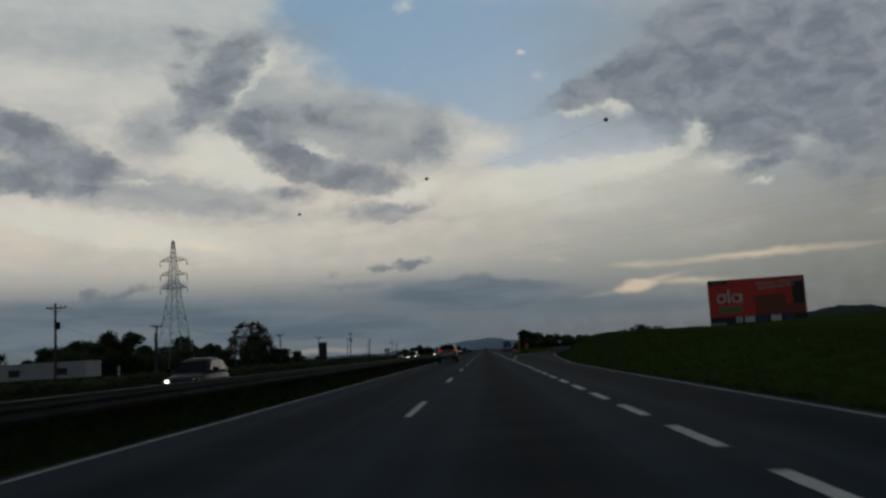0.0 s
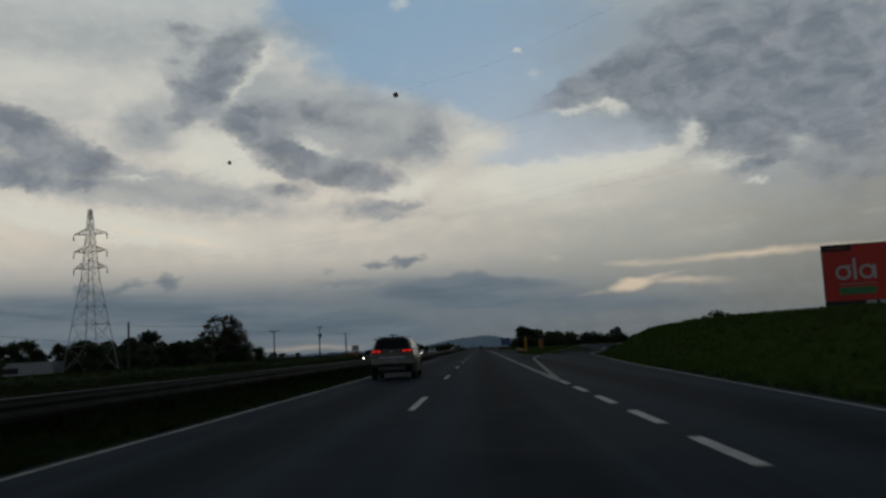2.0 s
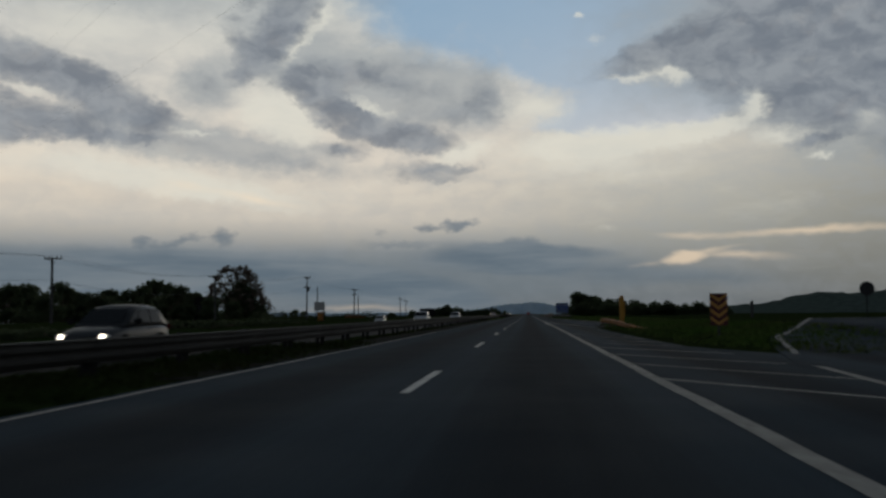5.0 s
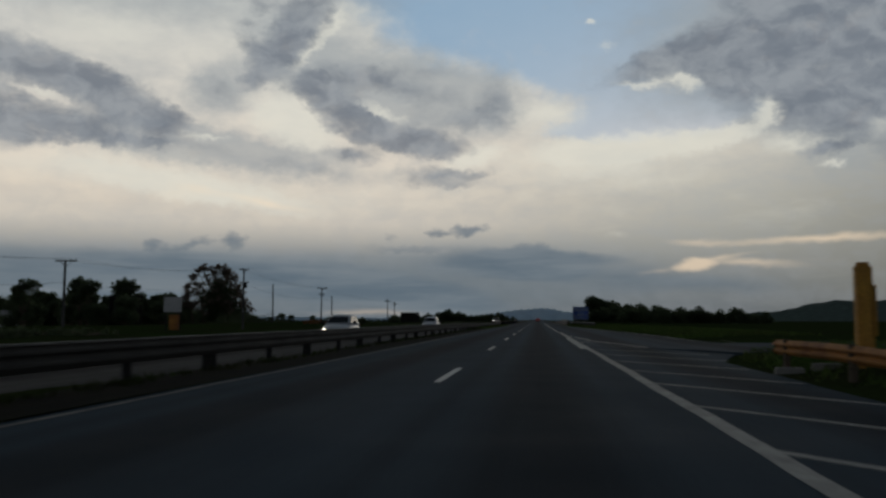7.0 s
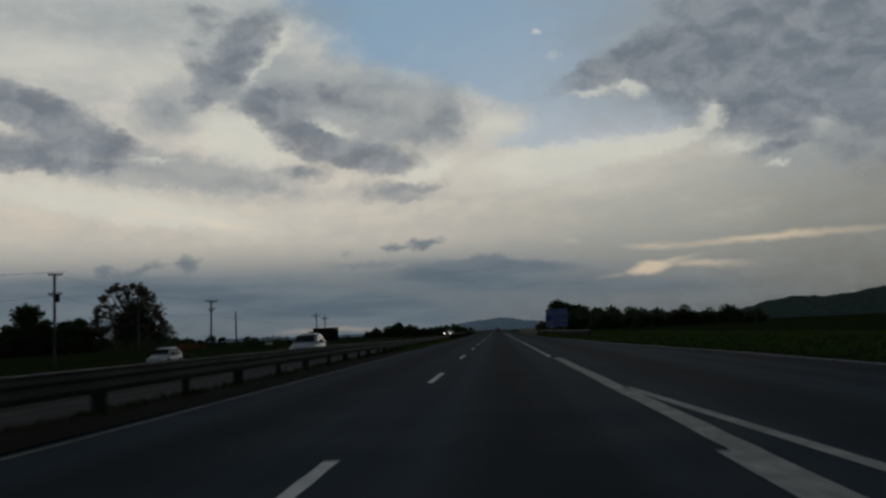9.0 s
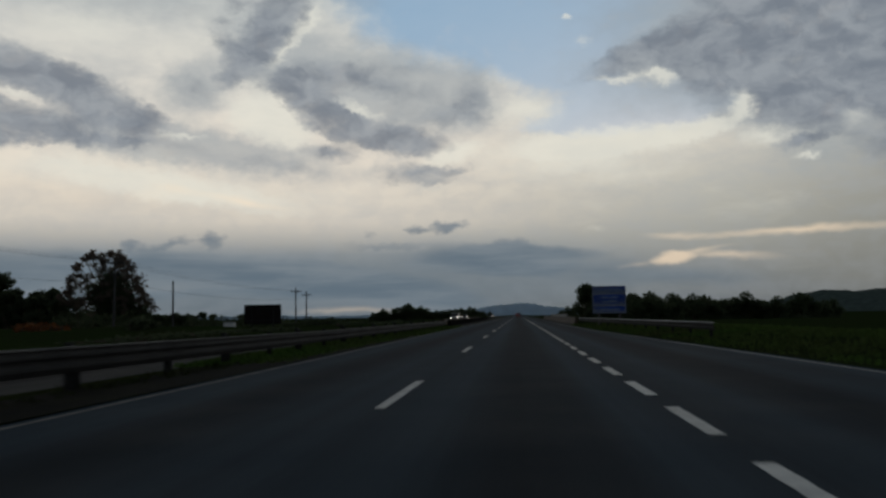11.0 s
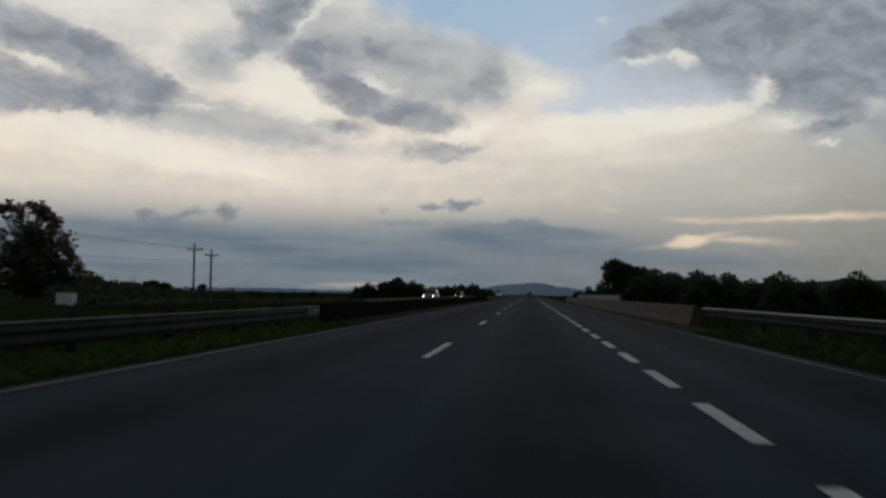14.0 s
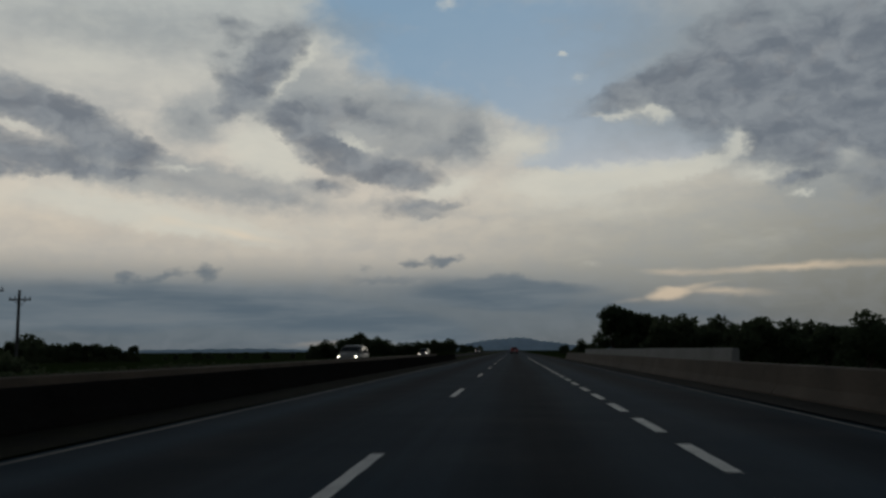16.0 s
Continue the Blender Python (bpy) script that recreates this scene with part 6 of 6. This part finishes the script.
def make_car(m, label, body_mat, kind="suv", front_lit=False, rear_lit=False, group="oncoming cars"):
    """y runs from the tail at 0 to the nose at L."""
    L, W, H, belt, r = {"suv": (4.27, 1.80, 1.62, 1.12, 0.36), "hatch": (3.95, 1.68, 1.48, 0.92, 0.30), "van": (4.6, 1.8, 1.85, 1.1, 0.33)}[kind]
    top = thing("car", m, label, "car", group)
    hw = W / 2
    bm = bmesh.new()
    loft(bm, [(0.0, 0.42, belt - 0.14, hw * 0.80, hw * 0.78), (0.07, 0.30, belt - 0.02, hw * 0.93, hw * 0.88), (0.28, 0.24, belt + 0.02, hw * 0.99, hw * 0.95),
              (0.9, 0.23, belt + 0.02, hw, hw * 0.97), (L * 0.5, 0.22, belt, hw, hw * 0.97), (L * 0.68, 0.22, belt - 0.02, hw, hw * 0.96), (L * 0.80, 0.23, belt - 0.06, hw, hw * 0.93),
              (L * 0.92, 0.26, belt - 0.15, hw * 0.96, hw * 0.84), (L * 0.98, 0.30, belt - 0.27, hw * 0.86, hw * 0.74), (L, 0.40, belt - 0.38, hw * 0.76, hw * 0.66)], 28, 4.2)
    part("body", bm, body_mat, top, smooth=True)
    # cabin
    rear_top, front_top = (0.56 if kind != "van" else 0.25), L * 0.52
    rear_base, front_base = 0.10, L * 0.74
    bw, tw = hw * 0.93, hw * 0.72
    bm = bmesh.new()
    loft(bm, [(rear_base, belt - 0.10, belt + 0.06, bw * 0.97, bw * 0.95), (rear_top - 0.06, belt - 0.1, H - 0.06, bw, tw * 0.97), (rear_top + 0.3, belt - 0.1, H - 0.01, bw, tw), (L * 0.36, belt - 0.1, H, bw, tw),
              (front_top, belt - 0.1, H - 0.04, bw, tw * 0.97), (front_base, belt - 0.12, belt + 0.02, bw * 0.93, bw * 0.9)], 28, 5.0)
    part("cabin", bm, body_mat, top, smooth=True)

    def pane(name, pts, mat=dark_glass, t=0.02, label2=""):
        b2 = bmesh.new()
        panel(b2, [Vector(p) for p in pts], t)
        return part(name, b2, mat, top, label2)

    gz, zt = belt + 0.05, H - 0.13
    slope = (rear_top - 0.06 - rear_base) / (H - 0.06 - belt)

    def ry(z):
        return rear_base + (z - belt - 0.04) * slope - 0.045
    pane("rear_window", [(-bw * 0.86, ry(gz), gz), (bw * 0.86, ry(gz), gz), (tw * 0.95, ry(zt), zt), (-tw * 0.95, ry(zt), zt)])
    fs = (front_base - front_top) / (H - belt)

    def fy(z):
        return front_base - (z - belt) * fs + 0.05
    pane("windscreen", [(bw * 0.80, fy(gz), gz), (-bw * 0.80, fy(gz), gz), (-tw * 0.88, fy(zt), zt), (tw * 0.88, fy(zt), zt)])
    for s in (-1, 1):
        def sx(z):
            return s * (bw + (tw - bw) * (z - belt + 0.1) / (H - belt + 0.1) + 0.012)
        for a, b, c, d in ((0.55, L * 0.315, L * 0.325, 0.66), (L * 0.335, L * 0.52, L * 0.50, L * 0.345), (L * 0.535, L * 0.675, L * 0.53, L * 0.515)):
            pts = [(sx(gz), a, gz), (sx(gz), b, gz), (sx(zt), c, zt), (sx(zt), d, zt)]
            pane("side_window", pts if s > 0 else pts[::-1])
        bm = bmesh.new()
        box(bm, (s * (hw + 0.13), L * 0.665, belt + 0.08), (0.24, 0.12, 0.17), bevel=0.04)
        part("mirror", bm, trim_black, top)
        bm = bmesh.new()
        box(bm, (s * (hw - 0.012), L * 0.46, 0.33), (0.05, L * 0.38, 0.14), bevel=0.015)
        part("sill_cladding", bm, trim_black, top)
        for yy in (L * 0.42, L * 0.62):
            bm = bmesh.new()
            box(bm, (s * (hw * 0.985), yy - 0.25, belt - 0.13), (0.03, 0.17, 0.03), bevel=0.008)
            part("door_handle", bm, chrome if kind == "suv" else body_mat, top)
        bm = bmesh.new()
        box(bm, (s * hw * 0.72, 0.03, belt - 0.09), (hw * 0.50, 0.13, 0.18), bevel=0.05)
        tl = part("tail_lamp", bm, lens_red, top, "red tail lamp")
        if rear_lit:
            for off in (-0.11, 0.08):
                bm = bmesh.new()
                box(bm, (s * (hw * 0.72 + off), -0.04, belt - 0.065), (0.085, 0.02, 0.055), bevel=0.02)
                part("bulb", bm, lamp_red, tl)
        bm = bmesh.new()
        box(bm, (s * hw * 0.68, L - 0.12, belt - 0.32), (hw * 0.36, 0.14, 0.14), bevel=0.03)
        hl = part("headlamp", bm, chrome, top)
        if front_lit:
            bm = bmesh.new()
            bmesh.ops.create_uvsphere(bm, u_segments=12, v_segments=8, radius=0.065, matrix=Matrix.Translation((s * hw * 0.68, L - 0.05, belt - 0.32)))
            part("bulb", bm, lamp_white, hl, smooth=True)
    bm = bmesh.new()
    loft(bm, [(-0.075, 0.30, 0.58, hw * 0.80, hw * 0.82), (-0.01, 0.22, 0.61, hw * 0.95, hw * 0.96), (0.36, 0.20, 0.58, hw * 1.005, hw * 1.005)], 24, 5)
    part("rear_bumper", bm, trim_black, top, "black plastic bumper", True)
    bm = bmesh.new()
    box(bm, (0, -0.08, 0.42), (hw * 1.1, 0.04, 0.05), bevel=0.015)
    part("skid_plate", bm, rim_metal, top, "silver skid plate")
    bm = bmesh.new()
    loft(bm, [(L - 0.30, 0.22, 0.42, hw * 0.96, hw * 0.96), (L - 0.05, 0.24, 0.40, hw * 0.84, hw * 0.84), (L + 0.02, 0.27, 0.38, hw * 0.7, hw * 0.7)], 24, 5)
    part("front_bumper", bm, trim_black, top, "black plastic bumper", True)
    bm = bmesh.new()
    box(bm, (0, -0.03, belt - 0.30), (hw * 0.95, 0.05, 0.045), bevel=0.012)
    part("tailgate_strip", bm, chrome if kind == "suv" else body_mat, top, "bright strip")
    bm = bmesh.new()
    box(bm, (0, -0.005, belt - 0.425), (hw * 0.95, 0.04, 0.20), bevel=0.015)
    part("plate_recess", bm, plate_grey, top, "paler recess round the plate")
    bm = bmesh.new()
    box(bm, (0, -0.03, belt - 0.42), (0.40, 0.03, 0.13), bevel=0.006)
    part("number_plate", bm, plate_grey, top, "grey plate")
    if kind == "suv":
        bm = bmesh.new()
        box(bm, (0, 0.62, H + 0.01), (0.04, 0.14, 0.05), bevel=0.015)
        part("antenna", bm, trim_black, top)
        for s in (-1, 1):
            bm = bmesh.new()
            pipe(bm, [(s * tw * 0.88, 0.65, H - 0.07), (s * tw * 0.88, 0.85, H - 0.01), (s * tw * 0.88, 1.9, H - 0.01), (s * tw * 0.86, 2.15, H - 0.08)], [0.018] * 4, 6)
            part("roof_rail", bm, rim_metal, top)
        bm = bmesh.new()
        box(bm, (0, 0.44, H - 0.05), (tw * 1.62, 0.26, 0.03), bevel=0.012)
        part("spoiler", bm, body_mat, top)
    tyre, rim = wheel_meshes(r, 0.21)
    for s in (-1, 1):
        for yy in (L * 0.205, L * 0.80):
            wl = new("wheel")
            wl.parent = top
            wl.matrix_basis = Matrix.Translation((s * (hw - 0.10), yy, r)) @ Euler((0, 0, 0 if s > 0 else math.pi)).to_matrix().to_4x4()
            for nm, me in (("tyre", tyre), ("rim", rim)):
                share(nm, me, wl, Matrix.Identity(4))
            bm = bmesh.new()
            n = 16
            vs_o, vs_i = [], []
            for k in range(n + 1):
                a = math.pi * k / n
                vs_o.append(bm.verts.new((s * (hw + 0.012), yy + (r + 0.09) * math.cos(a), r + (r + 0.09) * math.sin(a) - 0.02)))
                vs_i.append(bm.verts.new((s * (hw + 0.004), yy + (r - 0.02) * math.cos(a), r + (r - 0.02) * math.sin(a) - 0.02)))
            for k in range(n):
                bm.faces.new((vs_o[k], vs_o[k + 1], vs_i[k + 1], vs_i[k]))
            bmesh.ops.solidify(bm, geom=bm.faces[:], thickness=0.05)
            part("wheel_arch", bm, trim_black, top, "black wheel arch")
    return top


def make_suv(m, label, body_mat, group=""):
    """A sport utility car seen mostly from behind; y runs from the tail at 0 to the nose."""
    L, W, H, belt, r = 4.27, 1.77, 1.67, 1.14, 0.35
    hw = W / 2
    top = thing("car", m, label, "car", group)
    # outline of half a section from the sill to the middle of the roof: share of the half width, height, setback at the tail, setback at the nose
    ribs = [(0.84, 0.26, 0.22, 0.50), (0.97, 0.31, 0.04, 0.20), (0.985, 0.45, -0.02, 0.08), (0.99, 0.60, -0.03, 0.02), (1.0, 0.78, 0.03, 0.0), (1.0, 0.93, 0.02, 0.04),
            (0.985, 1.05, 0.02, 0.16), (0.955, 1.12, 0.04, 0.30), (0.925, 1.18, 0.08, 0.36), (0.86, 1.36, 0.21, 0.40), (0.79, 1.53, 0.33, 0.42), (0.73, 1.61, 0.33, 0.42),
            (0.60, 1.655, 0.35, 0.42), (0.32, 1.67, 0.36, 0.42), (0.0, 1.672, 0.36, 0.42)]

    def crown(y):
        """Height of the roof, windscreen and bonnet along the car."""
        return float(np.interp(y, [0, 0.3, 1.4, 2.1, 2.45, 3.15, 3.4, 4.0, 4.27], [H - 0.03, H - 0.01, H, H - 0.02, H - 0.12, 1.12, 1.08, 1.0, 0.93]))

    stations = [0, 0.03, 0.08, 0.16, 0.30, 0.55, 0.9, 1.4, 1.9, 2.15, 2.45, 2.8, 3.15, 3.4, 3.7, 3.95, 4.12, 4.22, L]
    bm = bmesh.new()
    grid = []
    for y0 in stations:
        near_tail, near_nose = 1 - ease(y0 / 1.1), float(ease((y0 - 3.0) / 1.27))
        rnd_tail = 1 - 0.085 * max(0.0, 1 - y0 / 0.30) ** 2
        rnd_nose = 1 - 0.30 * max(0.0, 1 - (L - y0) / 0.75) ** 2
        row = []
        for share_w, z, back, front in ribs:
            y = y0 + float(near_tail) * back - near_nose * front * 0.55
            zz = z
            if z > 0.9:
                zz = 0.9 + (z - 0.9) * (crown(y0) - 0.9) / (H - 0.9)
            w = share_w + (0.93 - share_w) * near_nose * (0.0 < share_w < 0.93) * 0.6
            row.append((hw * w * rnd_tail * rnd_nose, y, zz))
        grid.append(row)
    sides = []
    for s in (-1, 1):
        vs = [[bm.verts.new((s * x, y, z)) for x, y, z in row] for row in grid]
        for ra, rb in zip(vs, vs[1:]):
            for k in range(len(ribs) - 1):
                bm.faces.new((ra[k], ra[k + 1], rb[k + 1], rb[k]))
        sides.append(vs)
    # tail and nose, bowed outwards across the width
    for i, bow in ((0, -0.075), (-1, 0.10)):
        cols = [sides[0][i]]
        for u in (-0.75, -0.4, 0.0, 0.4, 0.75):
            cols.append([bm.verts.new((x * u, y + bow * (1 - u * u), z)) for x, y, z in grid[i]])
        cols.append(sides[1][i])
        for ca, cb in zip(cols, cols[1:]):
            for k in range(len(ribs) - 1):
                bm.faces.new((ca[k], cb[k], cb[k + 1], ca[k + 1]))
    bmesh.ops.remove_doubles(bm, verts=bm.verts[:], dist=0.0005)
    part("body", bm, body_mat, top, smooth=True)

    zs = [q[1] for q in ribs]

    def tail_y(u, z):
        """The tail's surface at a share of the half width and a height."""
        return float(np.interp(z, zs, [q[2] for q in ribs])) - 0.075 * (1 - u * u)

    def half_at(z):
        return hw * float(np.interp(z, zs, [q[0] for q in ribs]))

    def on_tail(name, rows, mat, proud, parent=top, lab="", cols=9, thick=0.02):
        """A sheet that follows the tail; rows are (height, left share, right share) of the half width."""
        b2 = bmesh.new()
        lines = []
        for z, ua, ub in rows:
            lines.append([b2.verts.new((half_at(z) * 0.915 * (ua + (ub - ua) * k / (cols - 1)), tail_y(ua + (ub - ua) * k / (cols - 1), z) - proud, z)) for k in range(cols)])
        for la, lb in zip(lines, lines[1:]):
            for k in range(cols - 1):
                b2.faces.new((la[k], la[k + 1], lb[k + 1], lb[k]))
        bmesh.ops.recalc_face_normals(b2, faces=b2.faces)
        bmesh.ops.solidify(b2, geom=b2.faces[:], thickness=thick)
        return part(name, b2, mat, parent, lab, True)

    on_tail("rear_window", [(1.215, -0.86, 0.86), (1.25, -0.92, 0.92), (1.36, -0.94, 0.94), (1.48, -0.94, 0.94), (1.57, -0.92, 0.92)], dark_glass, 0.022)
    on_tail("tailgate_seam", [(1.005, -0.60, 0.60), (1.015, -0.60, 0.60)], trim_black, 0.006)
    on_tail("tailgate_strip", [(0.845, -0.60, 0.60), (0.888, -0.59, 0.59)], chrome, 0.035, lab="bright chrome strip")
    recess = on_tail("plate_recess", [(0.655, -0.50, 0.50), (0.70, -0.56, 0.56), (0.835, -0.58, 0.58)], plate_grey, 0.012, lab="paler recess round the plate")
    on_tail("number_plate", [(0.69, -0.26, 0.26), (0.81, -0.26, 0.26)], plate_light, 0.026, recess, "pale plate with a grey bar")
    on_tail("rear_bumper", [(0.27, -0.97, 0.97), (0.36, -1.02, 1.02), (0.50, -1.04, 1.04), (0.62, -1.04, 1.04)], trim_black, 0.03, lab="black plastic bumper", thick=0.05)
    on_tail("skid_plate", [(0.31, -0.58, 0.58), (0.40, -0.70, 0.70), (0.49, -0.64, 0.64)], skid_grey, 0.055, lab="dull silver skid plate")
    bm = bmesh.new()
    tube(bm, (0, tail_y(0, 1.10) - 0.005, 1.10), (0, tail_y(0, 1.10) - 0.02, 1.10), 0.032, 0.028, 16)
    part("badge", bm, chrome, top, "small plain badge")
    for s in (-1, 1):
        lens = on_tail("tail_lamp", [(1.035, s * 0.60, s * 1.03), (1.07, s * 0.42, s * 1.05), (1.14, s * 0.46, s * 1.05), (1.185, s * 0.62, s * 1.03)], lens_red, 0.028, lab="red tail lamp")
        for u in (0.66, 0.90):
            on_tail("bulb", [(1.085, s * (u - 0.08), s * (u + 0.08)), (1.11, s * (u - 0.10), s * (u + 0.10)), (1.15, s * (u - 0.08), s * (u + 0.08))], lamp_red, 0.045, lens)
        on_tail("bumper_reflector", [(0.55, s * 0.72, s * 0.94), (0.585, s * 0.72, s * 0.94)], lens_red, 0.05, lab="small red reflector")

        def side_x(z):
            return s * (half_at(z) + 0.006)
        low, high = 1.175, 1.545
        for ya, yb, yc, yd in ((0.52, 1.22, 1.24, 0.70), (1.28, 2.05, 1.98, 1.30), (2.11, 2.98, 2.36, 2.04)):
            b2 = bmesh.new()
            pts = [(side_x(low), ya, low), (side_x(low), yb, low), (side_x(high), yc, high), (side_x(high), yd, high)]
            panel(b2, [Vector(p) for p in (pts if s > 0 else pts[::-1])], 0.02)
            part("side_window", b2, side_glass, top)
        bm = bmesh.new()
        pipe(bm, [(side_x(1.16) * 1.004, 0.45, 1.16), (side_x(1.16) * 1.004, 1.6, 1.155), (side_x(1.16) * 1.0, 2.95, 1.14)], [0.012] * 3, 5)
        part("window_trim", bm, trim_black, top)
        bm = bmesh.new()
        box(bm, (s * (hw + 0.12), 2.78, 1.20), (0.21, 0.13, 0.16), bevel=0.04)
        box(bm, (s * (hw - 0.0), 2.82, 1.15), (0.12, 0.07, 0.05), bevel=0.015)
        part("mirror", bm, trim_black, top)
        bm = bmesh.new()
        box(bm, (s * (hw - 0.005), 2.05, 0.36), (0.04, 2.1, 0.16), bevel=0.015)
        part("sill_cladding", bm, trim_black, top)
        for yy in (1.50, 2.38):
            bm = bmesh.new()
            box(bm, (s * (hw - 0.006), yy, 1.0), (0.03, 0.19, 0.035), bevel=0.01)
            part("door_handle", bm, trim_black, top)
        for yy in (1.26, 2.12):
            bm = bmesh.new()
            box(bm, (s * (hw - 0.004), yy, 0.75), (0.008, 0.012, 0.66))
            part("door_seam", bm, trim_black, top)
        bm = bmesh.new()
        pipe(bm, [(s * 0.575, 0.62, H - 0.05), (s * 0.58, 0.80, H - 0.005), (s * 0.58, 2.0, H - 0.01), (s * 0.57, 2.2, H - 0.06)], [0.02] * 4, 6)
        part("roof_rail", bm, rim_metal, top)
        bm = bmesh.new()
        box(bm, (s * hw * 0.66, L - 0.22, 0.84), (hw * 0.4, 0.22, 0.13), bevel=0.04)
        part("headlamp", bm, chrome, top)
    bm = bmesh.new()
    box(bm, (0, 0.40, H - 0.012), (1.02, 0.30, 0.03), bevel=0.014)
    part("spoiler", bm, body_mat, top)
    bm = bmesh.new()
    box(bm, (0, 0.78, H + 0.045), (0.04, 0.18, 0.09), bevel=0.015)
    box(bm, (0.02, 0.84, H + 0.085), (0.32, 0.07, 0.035), bevel=0.014)
    box(bm, (0.15, 0.84, H + 0.07), (0.05, 0.08, 0.07), bevel=0.014)
    part("antenna", bm, trim_black, top)
    tyre, rim = wheel_meshes(r, 0.21)
    for s in (-1, 1):
        for yy in (0.86, 3.42):
            wl = new("wheel")
            wl.parent = top
            wl.matrix_basis = Matrix.Translation((s * (hw - 0.09), yy, r)) @ Euler((0, 0, 0 if s > 0 else math.pi)).to_matrix().to_4x4()
            for nm, me in (("tyre", tyre), ("rim", rim)):
                share(nm, me, wl, Matrix.Identity(4))
            bm = bmesh.new()
            n = 16
            outer, inner = [], []
            for k in range(n + 1):
                a = math.pi * k / n
                outer.append(bm.verts.new((s * (hw + 0.014), yy + (r + 0.10) * math.cos(a), r + (r + 0.08) * math.sin(a) - 0.02)))
                inner.append(bm.verts.new((s * (hw + 0.006), yy + (r - 0.03) * math.cos(a), r + (r - 0.03) * math.sin(a) - 0.02)))
            for k in range(n):
                bm.faces.new((outer[k], outer[k + 1], inner[k + 1], inner[k]))
            bmesh.ops.solidify(bm, geom=bm.faces[:], thickness=0.05)
            part("wheel_arch", bm, trim_black, top, "black wheel arch")
    return top


def oncoming(x, y):
    return Matrix.Translation((x, y, -0.10)) @ Euler((0, 0, math.pi)).to_matrix().to_4x4()


make_suv(Matrix.Translation((-3.93, 84.05, 0.0)), "champagne silver sport utility car with glowing tail lamps", car_champagne)
make_car(oncoming(-11.9, 217.0), "white hatchback with lit headlamps on the opposite carriageway", car_white, "hatch", True)
make_car(oncoming(-11.9, 262.0), "pale silver hatchback on the opposite carriageway", car_white, "hatch", False)
make_car(oncoming(-11.9, 414.0), "silver-grey sport utility car with lit headlamps by a parapet", car_silver, "suv", True)
make_car(oncoming(-12.2, 40.5), "dark hatchback with lit headlamps on the opposite carriageway", car_dark, "hatch", True)
make_car(oncoming(-11.9, 144.5), "dark car with lit headlamps behind the median guardrails", car_dark, "hatch", True)
make_car(on_ground(-26.6, 277.0, 0.0, 180), "pale hatchback standing on a side road beyond the carriageway", car_white, "hatch", False, group="")
make_car(oncoming(-15.4, 500.0), "dark car with lit headlamps far off on the opposite carriageway", car_dark, "hatch", True)
make_car(oncoming(-12.0, 640.0), "distant car with lit headlamps", car_dark, "van", True)
make_suv(Matrix.Translation((-0.2, 560.0, 0)), "distant dull red car with lit tail lamps ahead in the lane", car_red)


# ---- rough grass along the verges ----
def grass(name, places, seed, hmin, hmax, label, mat):
    rnd = random.Random(seed)
    vs, fs = [], []
    for x0, x1, y0, y1, n in places:
        for _ in range(n):
            y = rnd.uniform(y0, y1)
            x = rnd.uniform(x0, x1)
            if x > 0:
                x += float(paved(y)) if y < 126 or y > 215 else float(max(paved(y), 4.6)) + 0.3
            z = float(ground_z(x, y)) - 0.02
            for _ in range(5):
                h = rnd.uniform(hmin, hmax)
                a = rnd.uniform(0, 6.283)
                dx, dy = math.cos(a) * 0.035, math.sin(a) * 0.035
                ox, oy = rnd.gauss(0, 0.12), rnd.gauss(0, 0.12)
                lx, ly2 = rnd.gauss(0, 0.09), rnd.gauss(0, 0.09)
                k = len(vs)
                vs += [(x + ox - dx, y + oy - dy, z), (x + ox + dx, y + oy + dy, z), (x + ox + lx, y + oy + ly2, z + h)]
                fs.append((k, k + 1, k + 2))
    return tagged(sheet(name, vs, fs, mat), label, "grass", kind="stuff")


grass("tall_median_grass", [(-9.6, -8.0, -5, 130, 5200)], 5, 0.22, 0.52, "taller rough grass under the median guardrails", shaded_blade)
grass("median_grass", [(-9.0, -5.75, -5, 150, 7500), (-7.3, -6.75, 150, 270, 700)] , 1, 0.06, 0.20, "short rough dark green grass in the median, darkened as if shaded", shaded_blade)
grass("median_grass", [(-8.6, -5.9, 268, 336, 4600)], 8, 0.05, 0.16, "short olive green grass along the median edge", grass_blade)
grass("bank_grass", [(0.05, 14, 5, 126, 17000), (0.2, 6, 140, 196, 2600), (0.3, 8, 215, 335, 5000)], 2, 0.06, 0.22, "rough dark green grass on the verge and bank", grass_blade)
